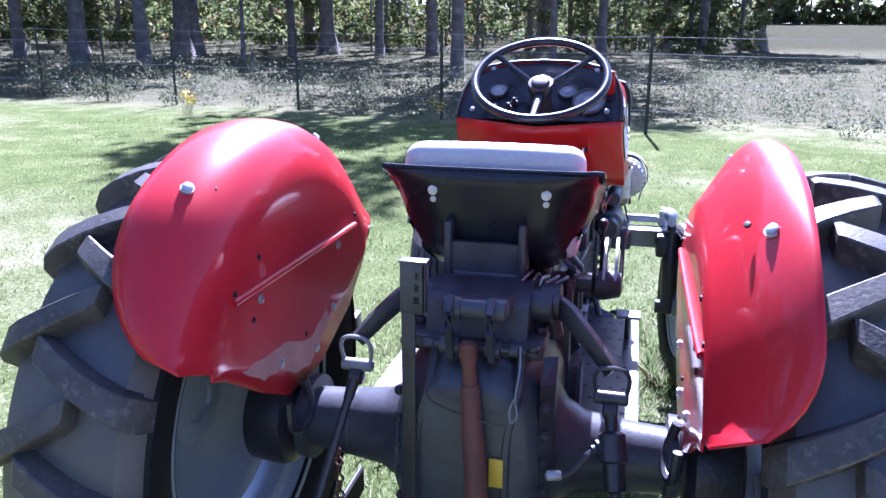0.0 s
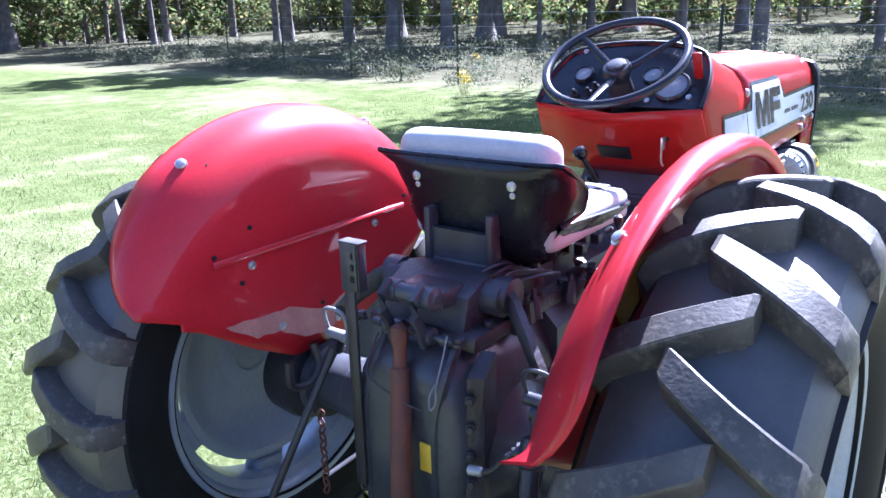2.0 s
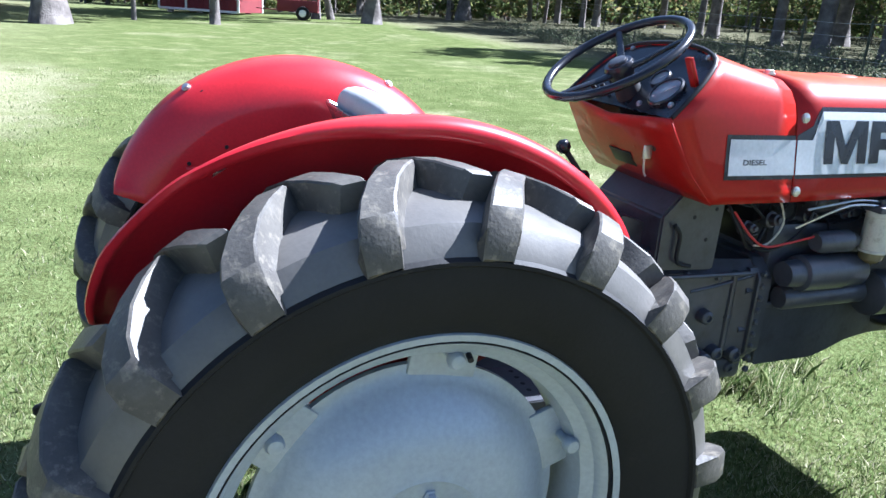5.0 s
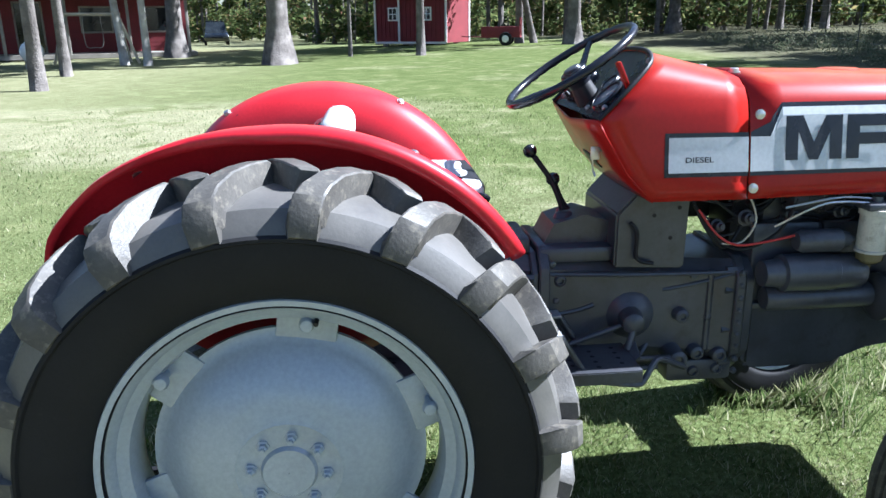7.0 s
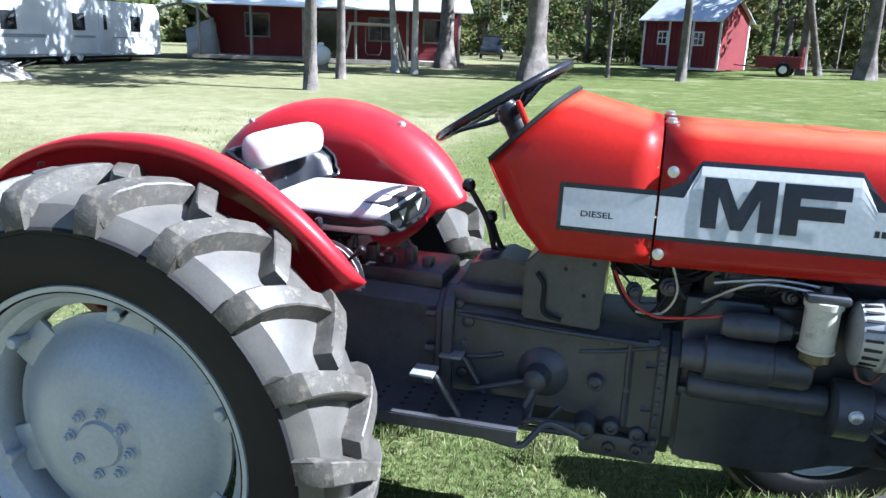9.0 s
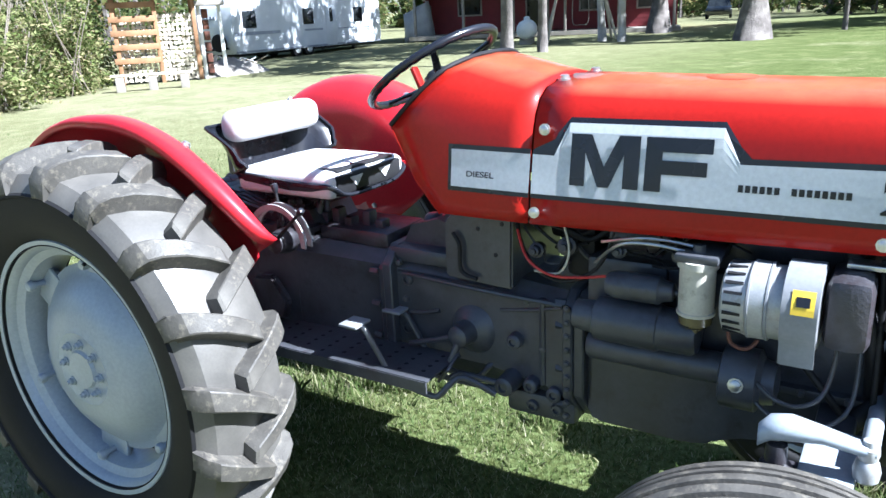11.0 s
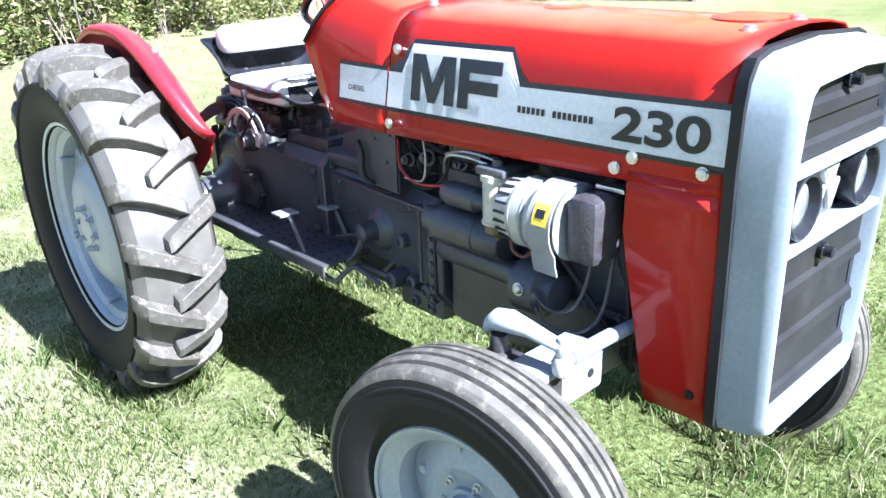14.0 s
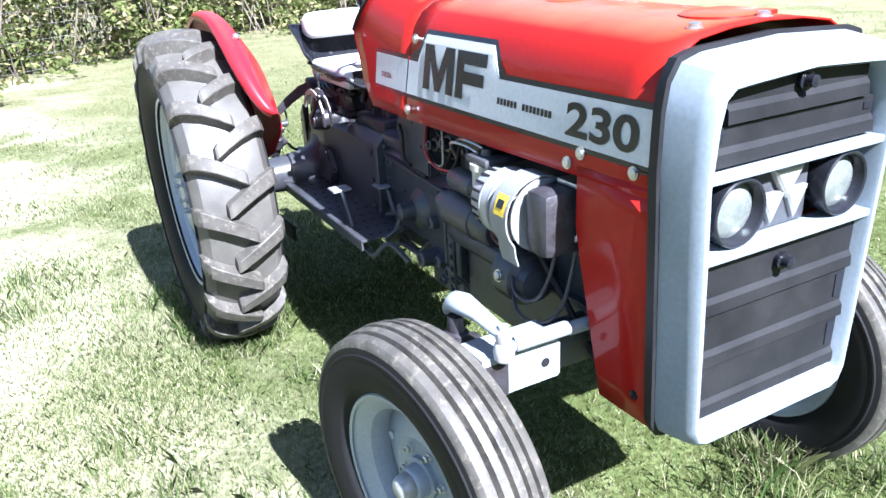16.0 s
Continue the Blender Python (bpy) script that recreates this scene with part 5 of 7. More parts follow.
for s in (1, -1):
    a = Vector((s * 0.14, -0.02, 0.945))
    c = Vector((0.2725, -0.115, 0.825)) if s > 0 else Vector((-0.252, -0.112, 0.835))
    bm = bmesh.new()
    flat_bar(bm, [a, a + (c - a) * 0.3 + Vector((0, 0, 0.022)), a + (c - a) * 0.65 + Vector((0, 0, 0.024)), c + Vector((0, 0.006, 0.018))], 0.009, 0.024)
    turned(bm, a - Vector((0.022, 0, 0)), (1, 0, 0), [(0, 0.03), (0.003, 0.038), (0.041, 0.038), (0.044, 0.03)], 18)
    arm = part("lift_arm", bm, GREY_OILY, tractor, "dark grey hydraulic lift arm", 30)
    # stirrup loop and its pin
    bm = bmesh.new()
    loop = [(-0.026, 0.006, -0.038), (-0.033, 0.0, -0.005), (-0.030, -0.005, 0.018), (-0.016, -0.008, 0.030), (0.016, -0.008, 0.030), (0.030, -0.005, 0.018), (0.033, 0.0, -0.005), (0.026, 0.006, -0.038)]
    hose(bm, [c + Vector(p) for p in loop], 0.0045, 8)
    turned(bm, c + Vector((-0.034, 0.004, -0.036)), (1, 0, 0), [(0, 0.010), (0.004, 0.0135), (0.064, 0.0135), (0.068, 0.010)], 14)
    part("stirrup", bm, GREY_PALE if s < 0 else GREY, arm)
    low = Vector((s * 0.335, -0.33, 0.36))
    k0 = c + Vector((0, -0.004, -0.05))
    bm = bmesh.new()
    turned(bm, k0 + Vector((-0.014, 0, -0.008)), (1, 0, 0), [(0, 0.014), (0.003, 0.018), (0.026, 0.018), (0.029, 0.014)], 14)
    rod(bm, k0, k0 + (low - k0) * 0.12, 0.014, 0.011)
    rod(bm, k0 + (low - k0) * 0.1, low, 0.0095, 0.0095)
    lr = part("lift_rod", bm, GREY_OILY, tractor, "dark grey lift rod")
    if s > 0:
        k1 = k0 + (low - k0) * 0.10
        bm = bmesh.new()
        turned(bm, k1, low - k0, [(0, 0.018), (0.006, 0.026), (0.055, 0.028), (0.06, 0.022), (0.11, 0.020), (0.115, 0.014)], 16)
        turned(bm, k1 + Vector((0.0, -0.005, -0.03)), (-1, -0.5, -0.1), [(0, 0.018), (0.03, 0.018), (0.032, 0.010), (0.04, 0.009)], 12)
        hose(bm, [k1 + Vector((-0.03, -0.02, -0.035)), k1 + Vector((-0.045, -0.03, -0.045)), k1 + Vector((-0.07, -0.04, -0.075)), k1 + Vector((-0.095, -0.045, -0.085))], 0.0065, 8)
        part("levelling_box", bm, GREY_OILY, lr)
        bm = bmesh.new()
        turned(bm, k1 + Vector((-0.088, -0.045, -0.083)), (-1, -0.15, -0.1), [(0, 0.007), (0.004, 0.010), (0.028, 0.010), (0.032, 0.004)], 12)
        part("crank_knob", bm, ALU, lr)
    else:
        for k in range(11):
            q = Vector((-0.285, -0.15, 0.62 - 0.02 * k))
            bm = bmesh.new()
            ax = (0.009, 0) if k % 2 else (0.0, 0.009)
            hose(bm, [q, q + Vector((ax[0], ax[1], -0.012)), q + Vector((0, 0, -0.024)), q + Vector((-ax[0], -ax[1], -0.012)), q], 0.0028, 6, 3)
            part("chain_link", bm, RUST, lr)
    bm = bmesh.new()
    slab(bm, [(0.12, 0.34), (0.12, 0.41), (-0.66, 0.385), (-0.72, 0.36), (-0.72, 0.335), (-0.66, 0.315)], "x", s * 0.33, s * 0.345)
    bmesh.ops.bevel(bm, geom=list(bm.edges), offset=0.005, segments=1, affect="EDGES")
    part("lower_link", bm, BLACK_DULL, tractor, "dark lower lift link")
# top-link rocker: an upper shaft, two curved cheeks and the pin below
bm = bmesh.new()
turned(bm, (-0.052, -0.16, 0.966), (1, 0, 0), [(0, 0.016), (0.004, 0.023), (0.036, 0.023), (0.038, 0.0195), (0.085, 0.0195), (0.087, 0.023), (0.122, 0.023), (0.126, 0.012), (0.128, 0.011)], 22)
rocker = part("rocker", bm, GREY, tractor, "grey top-link rocker on the lift cover")
bm = bmesh.new()
box(bm, -0.045, 0.075, -0.14, -0.06, 0.935, 0.975, 0.012)
part("rocker_mount", bm, GREY_OILY, rocker)
for x in (-0.035, 0.045):
    bm = bmesh.new()
    flat_bar(bm, [(x, -0.165, 0.985), (x, -0.192, 0.965), (x, -0.196, 0.935), (x, -0.178, 0.91), (x, -0.165, 0.865)], 0.007, 0.013)
    part("cheek", bm, GREY, rocker)
bm = bmesh.new()
turned(bm, (-0.095, -0.155, 0.885), (1, 0, 0), [(0, 0.006), (0.002, 0.010), (0.022, 0.010), (0.024, 0.007), (0.172, 0.007), (0.174, 0.012), (0.19, 0.012), (0.192, 0.006), (0.205, 0.005)], 12)
turned(bm, (-0.06, -0.155, 0.885), (1, 0, 0), [(0, 0.012), (0.002, 0.018), (0.04, 0.018), (0.042, 0.012)], 14)
turned(bm, (0.03, -0.155, 0.885), (1, 0, 0), [(0, 0.012), (0.002, 0.018), (0.03, 0.018), (0.032, 0.012)], 14)
part("pin", bm, GREY, rocker)
bm = bmesh.new()
turned(bm, (0.002, -0.188, 0.912), (0.055, -0.085, -0.5), [(0, 0.008), (0.008, 0.018), (0.03, 0.018), (0.05, 0.0135), (0.085, 0.0135), (0.088, 0.0185), (0.16, 0.0195), (0.165, 0.0215), (0.45, 0.0235), (0.455, 0.016), (0.56, 0.014)], 20)
part("top_link", bm, RUST, tractor, "rusty brown top link hanging down")
bm = bmesh.new()
hose(bm, [(0.10, -0.165, 0.90), (0.103, -0.185, 0.86), (0.098, -0.20, 0.81), (0.104, -0.212, 0.78), (0.094, -0.216, 0.765), (0.09, -0.212, 0.79), (0.10, -0.205, 0.815)], 0.002, 6)
part("linch_pin_wire", bm, GREY_PALE, tractor)
bm = bmesh.new()
hose(bm, [(-0.07, -0.17, 0.87), (-0.075, -0.2, 0.82), (-0.06, -0.215, 0.79), (0.03, -0.22, 0.765), (0.08, -0.22, 0.76)], 0.0022, 6)
part("wire", bm, GREY_OILY, tractor)
# flat upright stay with a drilled plate
bm = bmesh.new()
box(bm, -0.123, -0.096, -0.207, -0.199, 0.52, 1.03, 0.002)
stay = part("link_stay", bm, GREY_OILY, tractor, "dark flat upright stay bar")
bm = bmesh.new()
box(bm, -0.123, -0.074, -0.214, -0.208, 0.965, 1.064, 0.002)
box(bm, -0.080, -0.074, -0.214, -0.19, 0.965, 1.064, 0.001)
box(bm, -0.126, -0.072, -0.214, -0.185, 1.063, 1.067, 0.001)
br = part("stay_bracket", bm, GREY, stay)
for k in range(3):
    bm = bmesh.new()
    box(bm, -0.096 + 0.002 * k, -0.086 - 0.001 * k, -0.2165, -0.2135, 0.985 + 0.024 * k, 0.998 + 0.024 * k, 0.001)
    part("slot", bm, BLACK_DULL, br, smooth=0)
# quadrant with its levers
bm = bmesh.new()
for x in (0.232, 0.259):
    rows = []
    for k in range(15):
        a = radians(-70 + 165 * k / 14)
        rows.append([(xx, 0.33 + r * math.sin(a), 0.885 + r * math.cos(a)) for xx, r in ((x, 0.095), (x + 0.006, 0.095), (x + 0.006, 0.112), (x, 0.112))])
    rings(bm, rows)
quad = part("lift_quadrant", bm, ALU, tractor, "curved steel lift-control quadrant")
bm = bmesh.new()
box(bm, 0.08, 0.23, 0.30, 0.36, 0.86, 0.90, 0.012)
turned(bm, (0.205, 0.33, 0.88), (1, 0, 0), [(0, 0.03), (0.01, 0.04), (0.03, 0.04), (0.07, 0.03), (0.075, 0.01)], 20)
part("quadrant_shaft", bm, GREY_OILY, quad)
for x, a in ((0.226, -8), (0.274, 48)):
    bm = bmesh.new()
    a = radians(a)
    e = (x, 0.33 + 0.145 * math.sin(a), 0.885 + 0.145 * math.cos(a))
    rod(bm, (x, 0.33, 0.885), e, 0.006, 0.0045)
    lv = part("control_lever", bm, BLACK_DULL, quad)
    bm = bmesh.new()
    turned(bm, e, (0, math.sin(a), math.cos(a)), [(-0.008, 0.005), (0, 0.009), (0.010, 0.011), (0.019, 0.009), (0.022, 0.003)], 14)
    part("knob", bm, BLACK, lv)
# footboards
for s in (1, -1):
    bm = bmesh.new()
    slab(bm, [(0.08, 0.578), (0.88, 0.585), (0.88, 0.591), (0.08, 0.585)], "x", s * 0.155, s * 0.335)
    slab(bm, [(0.08, 0.552), (0.88, 0.556), (0.88, 0.588), (0.08, 0.582)], "x", s * 0.331, s * 0.337)
    fb = part("footboard", bm, GREY, tractor, "grey steel footboard with punched grip holes")
    hole = None
    for k in range(44):
        x, y = s * (0.185 + 0.033 * (k % 4) + (0.016 if (k // 4) % 2 else 0)), 0.16 + 0.068 * (k // 4)
        m = Matrix.Translation((x, y, 0.5845 + 0.0075 * (y - 0.08)))
        if hole is None:
            bm = bmesh.new()
            turned(bm, (0, 0, -0.002), (0, 0, 1), [(0, 0.007), (0.0025, 0.007), (0.003, 0.004)], 8)
            hole = part("grip_hole", bm, BLACK_DULL, fb)
            hole.matrix_basis = m
        else:
            shared("grip_hole", hole, m, fb)
# brake pedals on the right, clutch pedal on the left
def pedal(s, x, y, z, pivot, name):
    bm = bmesh.new()
    hose(bm, [(s * x, y + 0.005, z - 0.003), (s * x, y + 0.028, z - 0.012), (s * x, y + 0.04, z - 0.03), (s * x, y + 0.10, z - 0.125), (s * x, y + 0.115, z - 0.14), (s * x, y + 0.14, z - 0.15), (s * x, y + 0.24, z - 0.165), (s * (x - 0.005), y + 0.265, z - 0.155), (s * (x - 0.02), y + 0.29, z - 0.125), (s * (x - 0.04), y + 0.32, z - 0.112), (s * (x - 0.06), pivot[1], pivot[2])], 0.0085, 8, 3)
    p = part(name, bm, GREY, tractor, "worn grey foot pedal")
    bm = bmesh.new()
    box(bm, s * x - 0.034, s * x + 0.034, y - 0.035, y + 0.026, z - 0.004, z + 0.004, 0.002)
    part("pad", bm, GREY_PALE, p, "worn bare pedal pad")
    return p


pedal(1, 0.302, 0.635, 0.698, (0, 1.035, 0.548), "brake_pedal")
pedal(1, 0.15, 0.67, 0.690, (0, 1.035, 0.548), "brake_pedal")
pedal(-1, 0.25, 0.64, 0.67, (0, 1.035, 0.548), "clutch_pedal")
bm = bmesh.new()
box(bm, -0.035, 0.035, -0.004, 0.004, -0.042, 0.042, 0.002, Matrix.Translation((0.215, 0.875, 0.578)) @ Matrix.Rotation(radians(25), 4, "Y") @ Matrix.Rotation(radians(-38), 4, "X"))
rod(bm, (0.19, 0.905, 0.665), (0.212, 0.88, 0.595), 0.012, 0.009)
part("step_pad", bm, GREY, gear, "small angled foot plate")
bm = bmesh.new()
rod(bm, (0.20, 0.90, 0.56), (0.19, 1.04, 0.552), 0.009)
rod(bm, (0.215, 0.88, 0.55), (0.20, 0.90, 0.56), 0.008)
rod(bm, (0.17, 0.72, 0.60), (0.17, 0.90, 0.66), 0.008)
part("brake_rod", bm, GREY, gear)
# front axle -----------------------------------------------------------------------------
bm = bmesh.new()
box(bm, -0.30, 0.30, 1.775, 1.850, 0.585, 0.672, 0.008)
box(bm, -0.11, 0.11, 1.72, 1.96, 0.52, 0.66, 0.015)
axle = part("front_axle", bm, GREY, tractor, "grey front axle beam")
for s in (1, -1):
    bm = bmesh.new()
    x0, x1 = sorted((s * 0.279, s * 0.475))
    slab(bm, [(s * 0.279, 0.590), (s * 0.285, 0.584), (s * 0.475, 0.584), (s * 0.475, 0.676), (s * 0.290, 0.676), (s * 0.279, 0.666)], "y", 1.852, 1.863)
    box(bm, x0, x1, 1.770, 1.863, 0.672, 0.681, 0.003)
    part("axle_extension", bm, SILVER, axle, "pale grey axle extension with bolts", 25)
    for x in (0.318, 0.430):
        bm = bmesh.new()
        turned(bm, (s * x, 1.8632, 0.628), (0, 1, 0), [(0, 0.011), (0.001, 0.011), (0.0012, 0.004)], 14)
        part("bolt_hole", bm, BLACK_DULL, axle)
    bm = bmesh.new()
    turned(bm, (s * 0.475, 1.735, 0.33), (s * -0.03, 0, 1), [(0, 0.03), (0.05, 0.036), (0.06, 0.03), (0.10, 0.034), (0.26, 0.034), (0.27, 0.028), (0.36, 0.028), (0.365, 0.02), (0.40, 0.018)], 20)
    rod(bm, (s * 0.42, 1.735, 0.352), (s * 0.54, 1.735, 0.352), 0.03, 0.024)
    box(bm, s * 0.45 - 0.045, s * 0.45 + 0.045, 1.715, 1.865, 0.575, 0.672, 0.012)
    sp = part("spindle", bm, GREY_OILY, axle)
    rot = Matrix.Translation((s * 0.455, 1.735, 0)) @ Matrix.Rotation(radians(STEER), 4, "Z")
    bm = bmesh.new()
    rows = []
    for y, z, w, h in ((-0.035, 0.738, 0.018, 0.022), (-0.015, 0.757, 0.027, 0.024), (0.02, 0.762, 0.028, 0.024), (0.07, 0.757, 0.021, 0.016), (0.12, 0.745, 0.019, 0.013), (0.155, 0.738, 0.016, 0.012)):
        rows.append([rot @ Vector((w * math.cos(t), y, z + h * math.sin(t))) for t in (2 * math.pi * k / 14 for k in range(14))])
    rings(bm, rows)
    part("steering_arm", bm, SILVER, axle, "pale grey steering arm")
    bm = bmesh.new()
    e = rot @ Vector((0, 0.145, 0.0))
    turned(bm, (e.x, e.y, 0.676), (0, 0, 1), [(0, 0.012), (0.008, 0.021), (0.026, 0.023), (0.042, 0.019), (0.046, 0.015), (0.058, 0.018), (0.070, 0.017), (0.072, 0.012), (0.084, 0.011), (0.086, 0.004)], 18)
    part("ball_joint", bm, RUST if s < 0 else ALU, axle)
    bm = bmesh.new()
    rod(bm, (e.x - s * 0.015, e.y, 0.705), (e.x - s * 0.05, e.y, 0.707), 0.012)
    rod(bm, (e.x - s * 0.025, e.y, 0.708), (e.x - s * 0.16, e.y + 0.003, 0.708), 0.0165)
    rod(bm, (e.x - s * 0.16, e.y + 0.003, 0.704), (e.x - s * 0.43, e.y + 0.008, 0.700), 0.015)
    part("tie_rod", bm, SILVER, axle)

SEAT = Matrix.Translation((-0.006, 0.026, 0.014))
# seat ---------------------------------------------------------------------------------------
bm = bmesh.new()
rows = []
for y, zc, hw, rise in ((0.006, 1.186, 0.232, 0.0), (0.016, 1.15, 0.232, 0.012), (0.024, 1.09, 0.230, 0.035), (0.036, 1.03, 0.221, 0.06), (0.052, 0.985, 0.207, 0.085), (0.085, 0.957, 0.195, 0.09), (0.15, 0.953, 0.194, 0.09), (0.26, 0.957, 0.198, 0.08), (0.38, 0.972, 0.20, 0.06), (0.44, 0.984, 0.188, 0.045), (0.465, 0.988, 0.17, 0.03)):
    row = []
    for k in range(17):
        u = -1 + 2 * k / 16
        fw = 0.10 * (abs(u) ** 5) * max(0, min(1, (1.2 - zc) / 0.1)) * (1 if y < 0.06 else 0)
        row.append((u * hw, y + fw, zc + rise * abs(u) ** 5))
    rows.append(row)
rings(bm, rows, closed=False)
seat = part("seat", bm, BLACK, tractor, "black steel seat pan with pale vinyl cushions", 60)
so = seat.modifiers.new("sheet", "SOLIDIFY")
so.thickness = 0.005
bm = bmesh.new()
edge = rows[0] + [r[-1] for r in rows[1:]] + list(reversed(rows[-1]))[1:] + [r[0] for r in reversed(rows[:-1])]
hose(bm, edge[::1], 0.006, 6, 2)
part("rolled_edge", bm, BLACK, seat)


def cushion(x, y0, y1, z0, z1, bev, puff, m=None):
    bm = bmesh.new()
    box(bm, -x, x, y0, y1, z0, z1)
    bmesh.ops.bevel(bm, geom=list(bm.edges), offset=bev, segments=5, affect="EDGES", profile=0.55)
    bmesh.ops.subdivide_edges(bm, edges=[e for e in bm.edges if e.calc_length() > 0.08], cuts=6, use_grid_fill=True)
    for v in bm.verts:
        u, w = v.co.x / x, (v.co.y - (y0 + y1) / 2) / ((y1 - y0) / 2)
        if v.co.z > (z0 + z1) / 2:
            v.co.z += puff * max(0, 1 - u * u) * max(0, 1 - w * w)
    if m:
        bmesh.ops.transform(bm, matrix=m, verts=bm.verts)
    return bm


part("seat_cushion", cushion(0.186, 0.075, 0.455, 0.985, 1.06, 0.026, 0.018), WHITE_GREY, seat, "pale grey vinyl seat cushion", 60)
part("back_cushion", cushion(0.196, 0.028, 0.118, 1.135, 1.232, 0.042, 0.004), WHITE_GREY, seat, "pale grey vinyl back cushion", 60)
bm = bmesh.new()
box(bm, -0.16, 0.16, 0.432, 0.459, 0.992, 1.052, 0.008)
box(bm, -0.14, 0.14, 0.33, 0.445, 1.052, 1.0665, 0.006)
front = part("cushion_front", bm, BLACK_DULL, seat, "black vinyl front of the cushion")
for s in (1, -1):
    bm = bmesh.new()
    turned(bm, (0, 0, 0), (0, 0, 1), [(0, 0.05), (0.003, 0.05), (0.004, 0.045)], 24)
    bmesh.ops.transform(bm, matrix=Matrix.Translation((s * 0.068, 0.385, 1.066)) @ Matrix.Diagonal((1.15, 0.72, 1, 1)), verts=bm.verts)
    part("vinyl_patch", bm, WHITE_GREY, front)
    bm = bmesh.new()
    slab(bm, [(s * 0.07 - 0.03, 1.04), (s * 0.07 + 0.03, 1.04), (s * 0.07, 1.008)], "y", 0.458, 0.462)
    part("vinyl_patch", bm, WHITE_GREY, front, smooth=0)
for s in (1, -1):
    bolt((s * 0.121, 0.014, 1.138), (0, -1, 0.1), STEEL, seat, 0.008, 0.005)
    bolt((s * 0.121, 0.018, 1.118), (0, -1, 0.1), STEEL, seat, 0.005, 0.004)
bm = bmesh.new()
slab(bm, [(-0.06, 0.945), (0.06, 0.945), (0.09, 0.98), (0.085, 1.03), (-0.085, 1.03), (-0.09, 0.98)], "y", 0.006, 0.024)
for x in (-0.085, 0.075):
    box(bm, x - 0.007, x + 0.009, -0.005, 0.03, 0.955, 1.075, 0.004)
box(bm, -0.075, 0.075, 0.0, 0.30, 0.945, 0.968, 0.006)
hose(bm, [(-0.05, 0.06, 0.955), (-0.06, 0.02, 0.93), (-0.04, 0.0, 0.90), (-0.04, 0.04, 0.88)], 0.014, 8)
hose(bm, [(0.05, 0.06, 0.955), (0.06, 0.02, 0.93), (0.04, 0.0, 0.90), (0.04, 0.04, 0.88)], 0.014, 8)
part("seat_bracket", bm, GREY, seat)
seat.matrix_basis = SEAT
# amber reflector and red stay on the inner side of the right fender
bm = bmesh.new()
slab(bm, [(0.06, 1.075), (-0.20, 1.105), (-0.10, 0.955)], "x", 0.4235, 0.4265)
part("fender_reflector", bm, AMBER, tractor, "amber triangular reflector")
bm = bmesh.new()
hose(bm, [(0.4205, -0.06, 1.07), (0.419, -0.16, 1.02), (0.419, -0.26, 0.985), (0.4215, -0.33, 0.96)], 0.006, 8)
part("fender_stay", bm, RED, tractor, "thin red fender stay")
# exhaust-side parts seen past the hood on the left
bm = bmesh.new()
hose(bm, [(-0.16, 1.5, 0.95), (-0.22, 1.45, 0.9), (-0.23, 1.2, 0.6), (-0.2, 0.9, 0.42), (-0.2, 0.2, 0.38)], 0.028, 12)
part("exhaust_pipe", bm, RUST, tractor)

# ---- plants ----
rng = np.random.default_rng(7)


def leaf_material(name, cols, trans=0.35, rough=0.6):
    m, t, b = nodes_of(name)
    geo = t.nodes.new("ShaderNodeNewGeometry")
    col = ramp(t, geo.outputs["Random Per Island"], cols)
    n = noise_tex(t, 0.35, 3)
    shade = ramp(t, n, [(0.3, (0.75, 0.78, 0.7)), (0.7, (1.0, 1.0, 1.0))])
    col = mixed(t, 1.0, col, shade, "MULTIPLY")
    t.links.new(col, b.inputs["Base Color"])
    b.inputs["Roughness"].default_value = rough
    b.inputs["Specular IOR Level"].default_value = 0.1
    tr = t.nodes.new("ShaderNodeBsdfTranslucent")
    t.links.new(col, tr.inputs["Color"])
    mx = t.nodes.new("ShaderNodeMixShader")
    mx.inputs[0].default_value = trans
    t.links.new(b.outputs[0], mx.inputs[1])
    t.links.new(tr.outputs[0], mx.inputs[2])
    t.links.new(mx.outputs[0], t.nodes["Material Output"].inputs["Surface"])
    return m


LEAF = leaf_material("leaves", [(0.0, (0.055, 0.08, 0.03)), (0.4, (0.105, 0.14, 0.05)), (0.75, (0.18, 0.2, 0.075)), (0.93, (0.25, 0.21, 0.09)), (1.0, (0.22, 0.12, 0.08))], 0.55)
SHRUB = leaf_material("shrub_leaves", [(0.0, (0.06, 0.08, 0.025)), (0.4, (0.13, 0.16, 0.05)), (0.7, (0.24, 0.25, 0.11)), (1.0, (0.36, 0.29, 0.17))], 0.35)
SCRUB = leaf_material("dry_scrub", [(0.0, (0.06, 0.08, 0.045)), (0.35, (0.12, 0.145, 0.085)), (0.7, (0.18, 0.175, 0.11)), (1.0, (0.26, 0.23, 0.16))], 0.4)
GRASS = leaf_material("grass_blades", [(0.0, (0.055, 0.10, 0.028)), (0.3, (0.115, 0.165, 0.052)), (0.6, (0.20, 0.235, 0.095)), (0.84, (0.38, 0.37, 0.21)), (1.0, (0.54, 0.50, 0.36))], 0.45)
GRASS_DRY = leaf_material("straw_blades", [(0.0, (0.17, 0.22, 0.085)), (0.35, (0.36, 0.365, 0.20)), (0.7, (0.52, 0.49, 0.33)), (1.0, (0.62, 0.58, 0.43))], 0.45)
FLOWER = surface("yellow_petals", [(0.3, (0.75, 0.55, 0.03)), (0.7, (0.85, 0.65, 0.06))], 10, 60, (0.6, 0.7), relief=0)
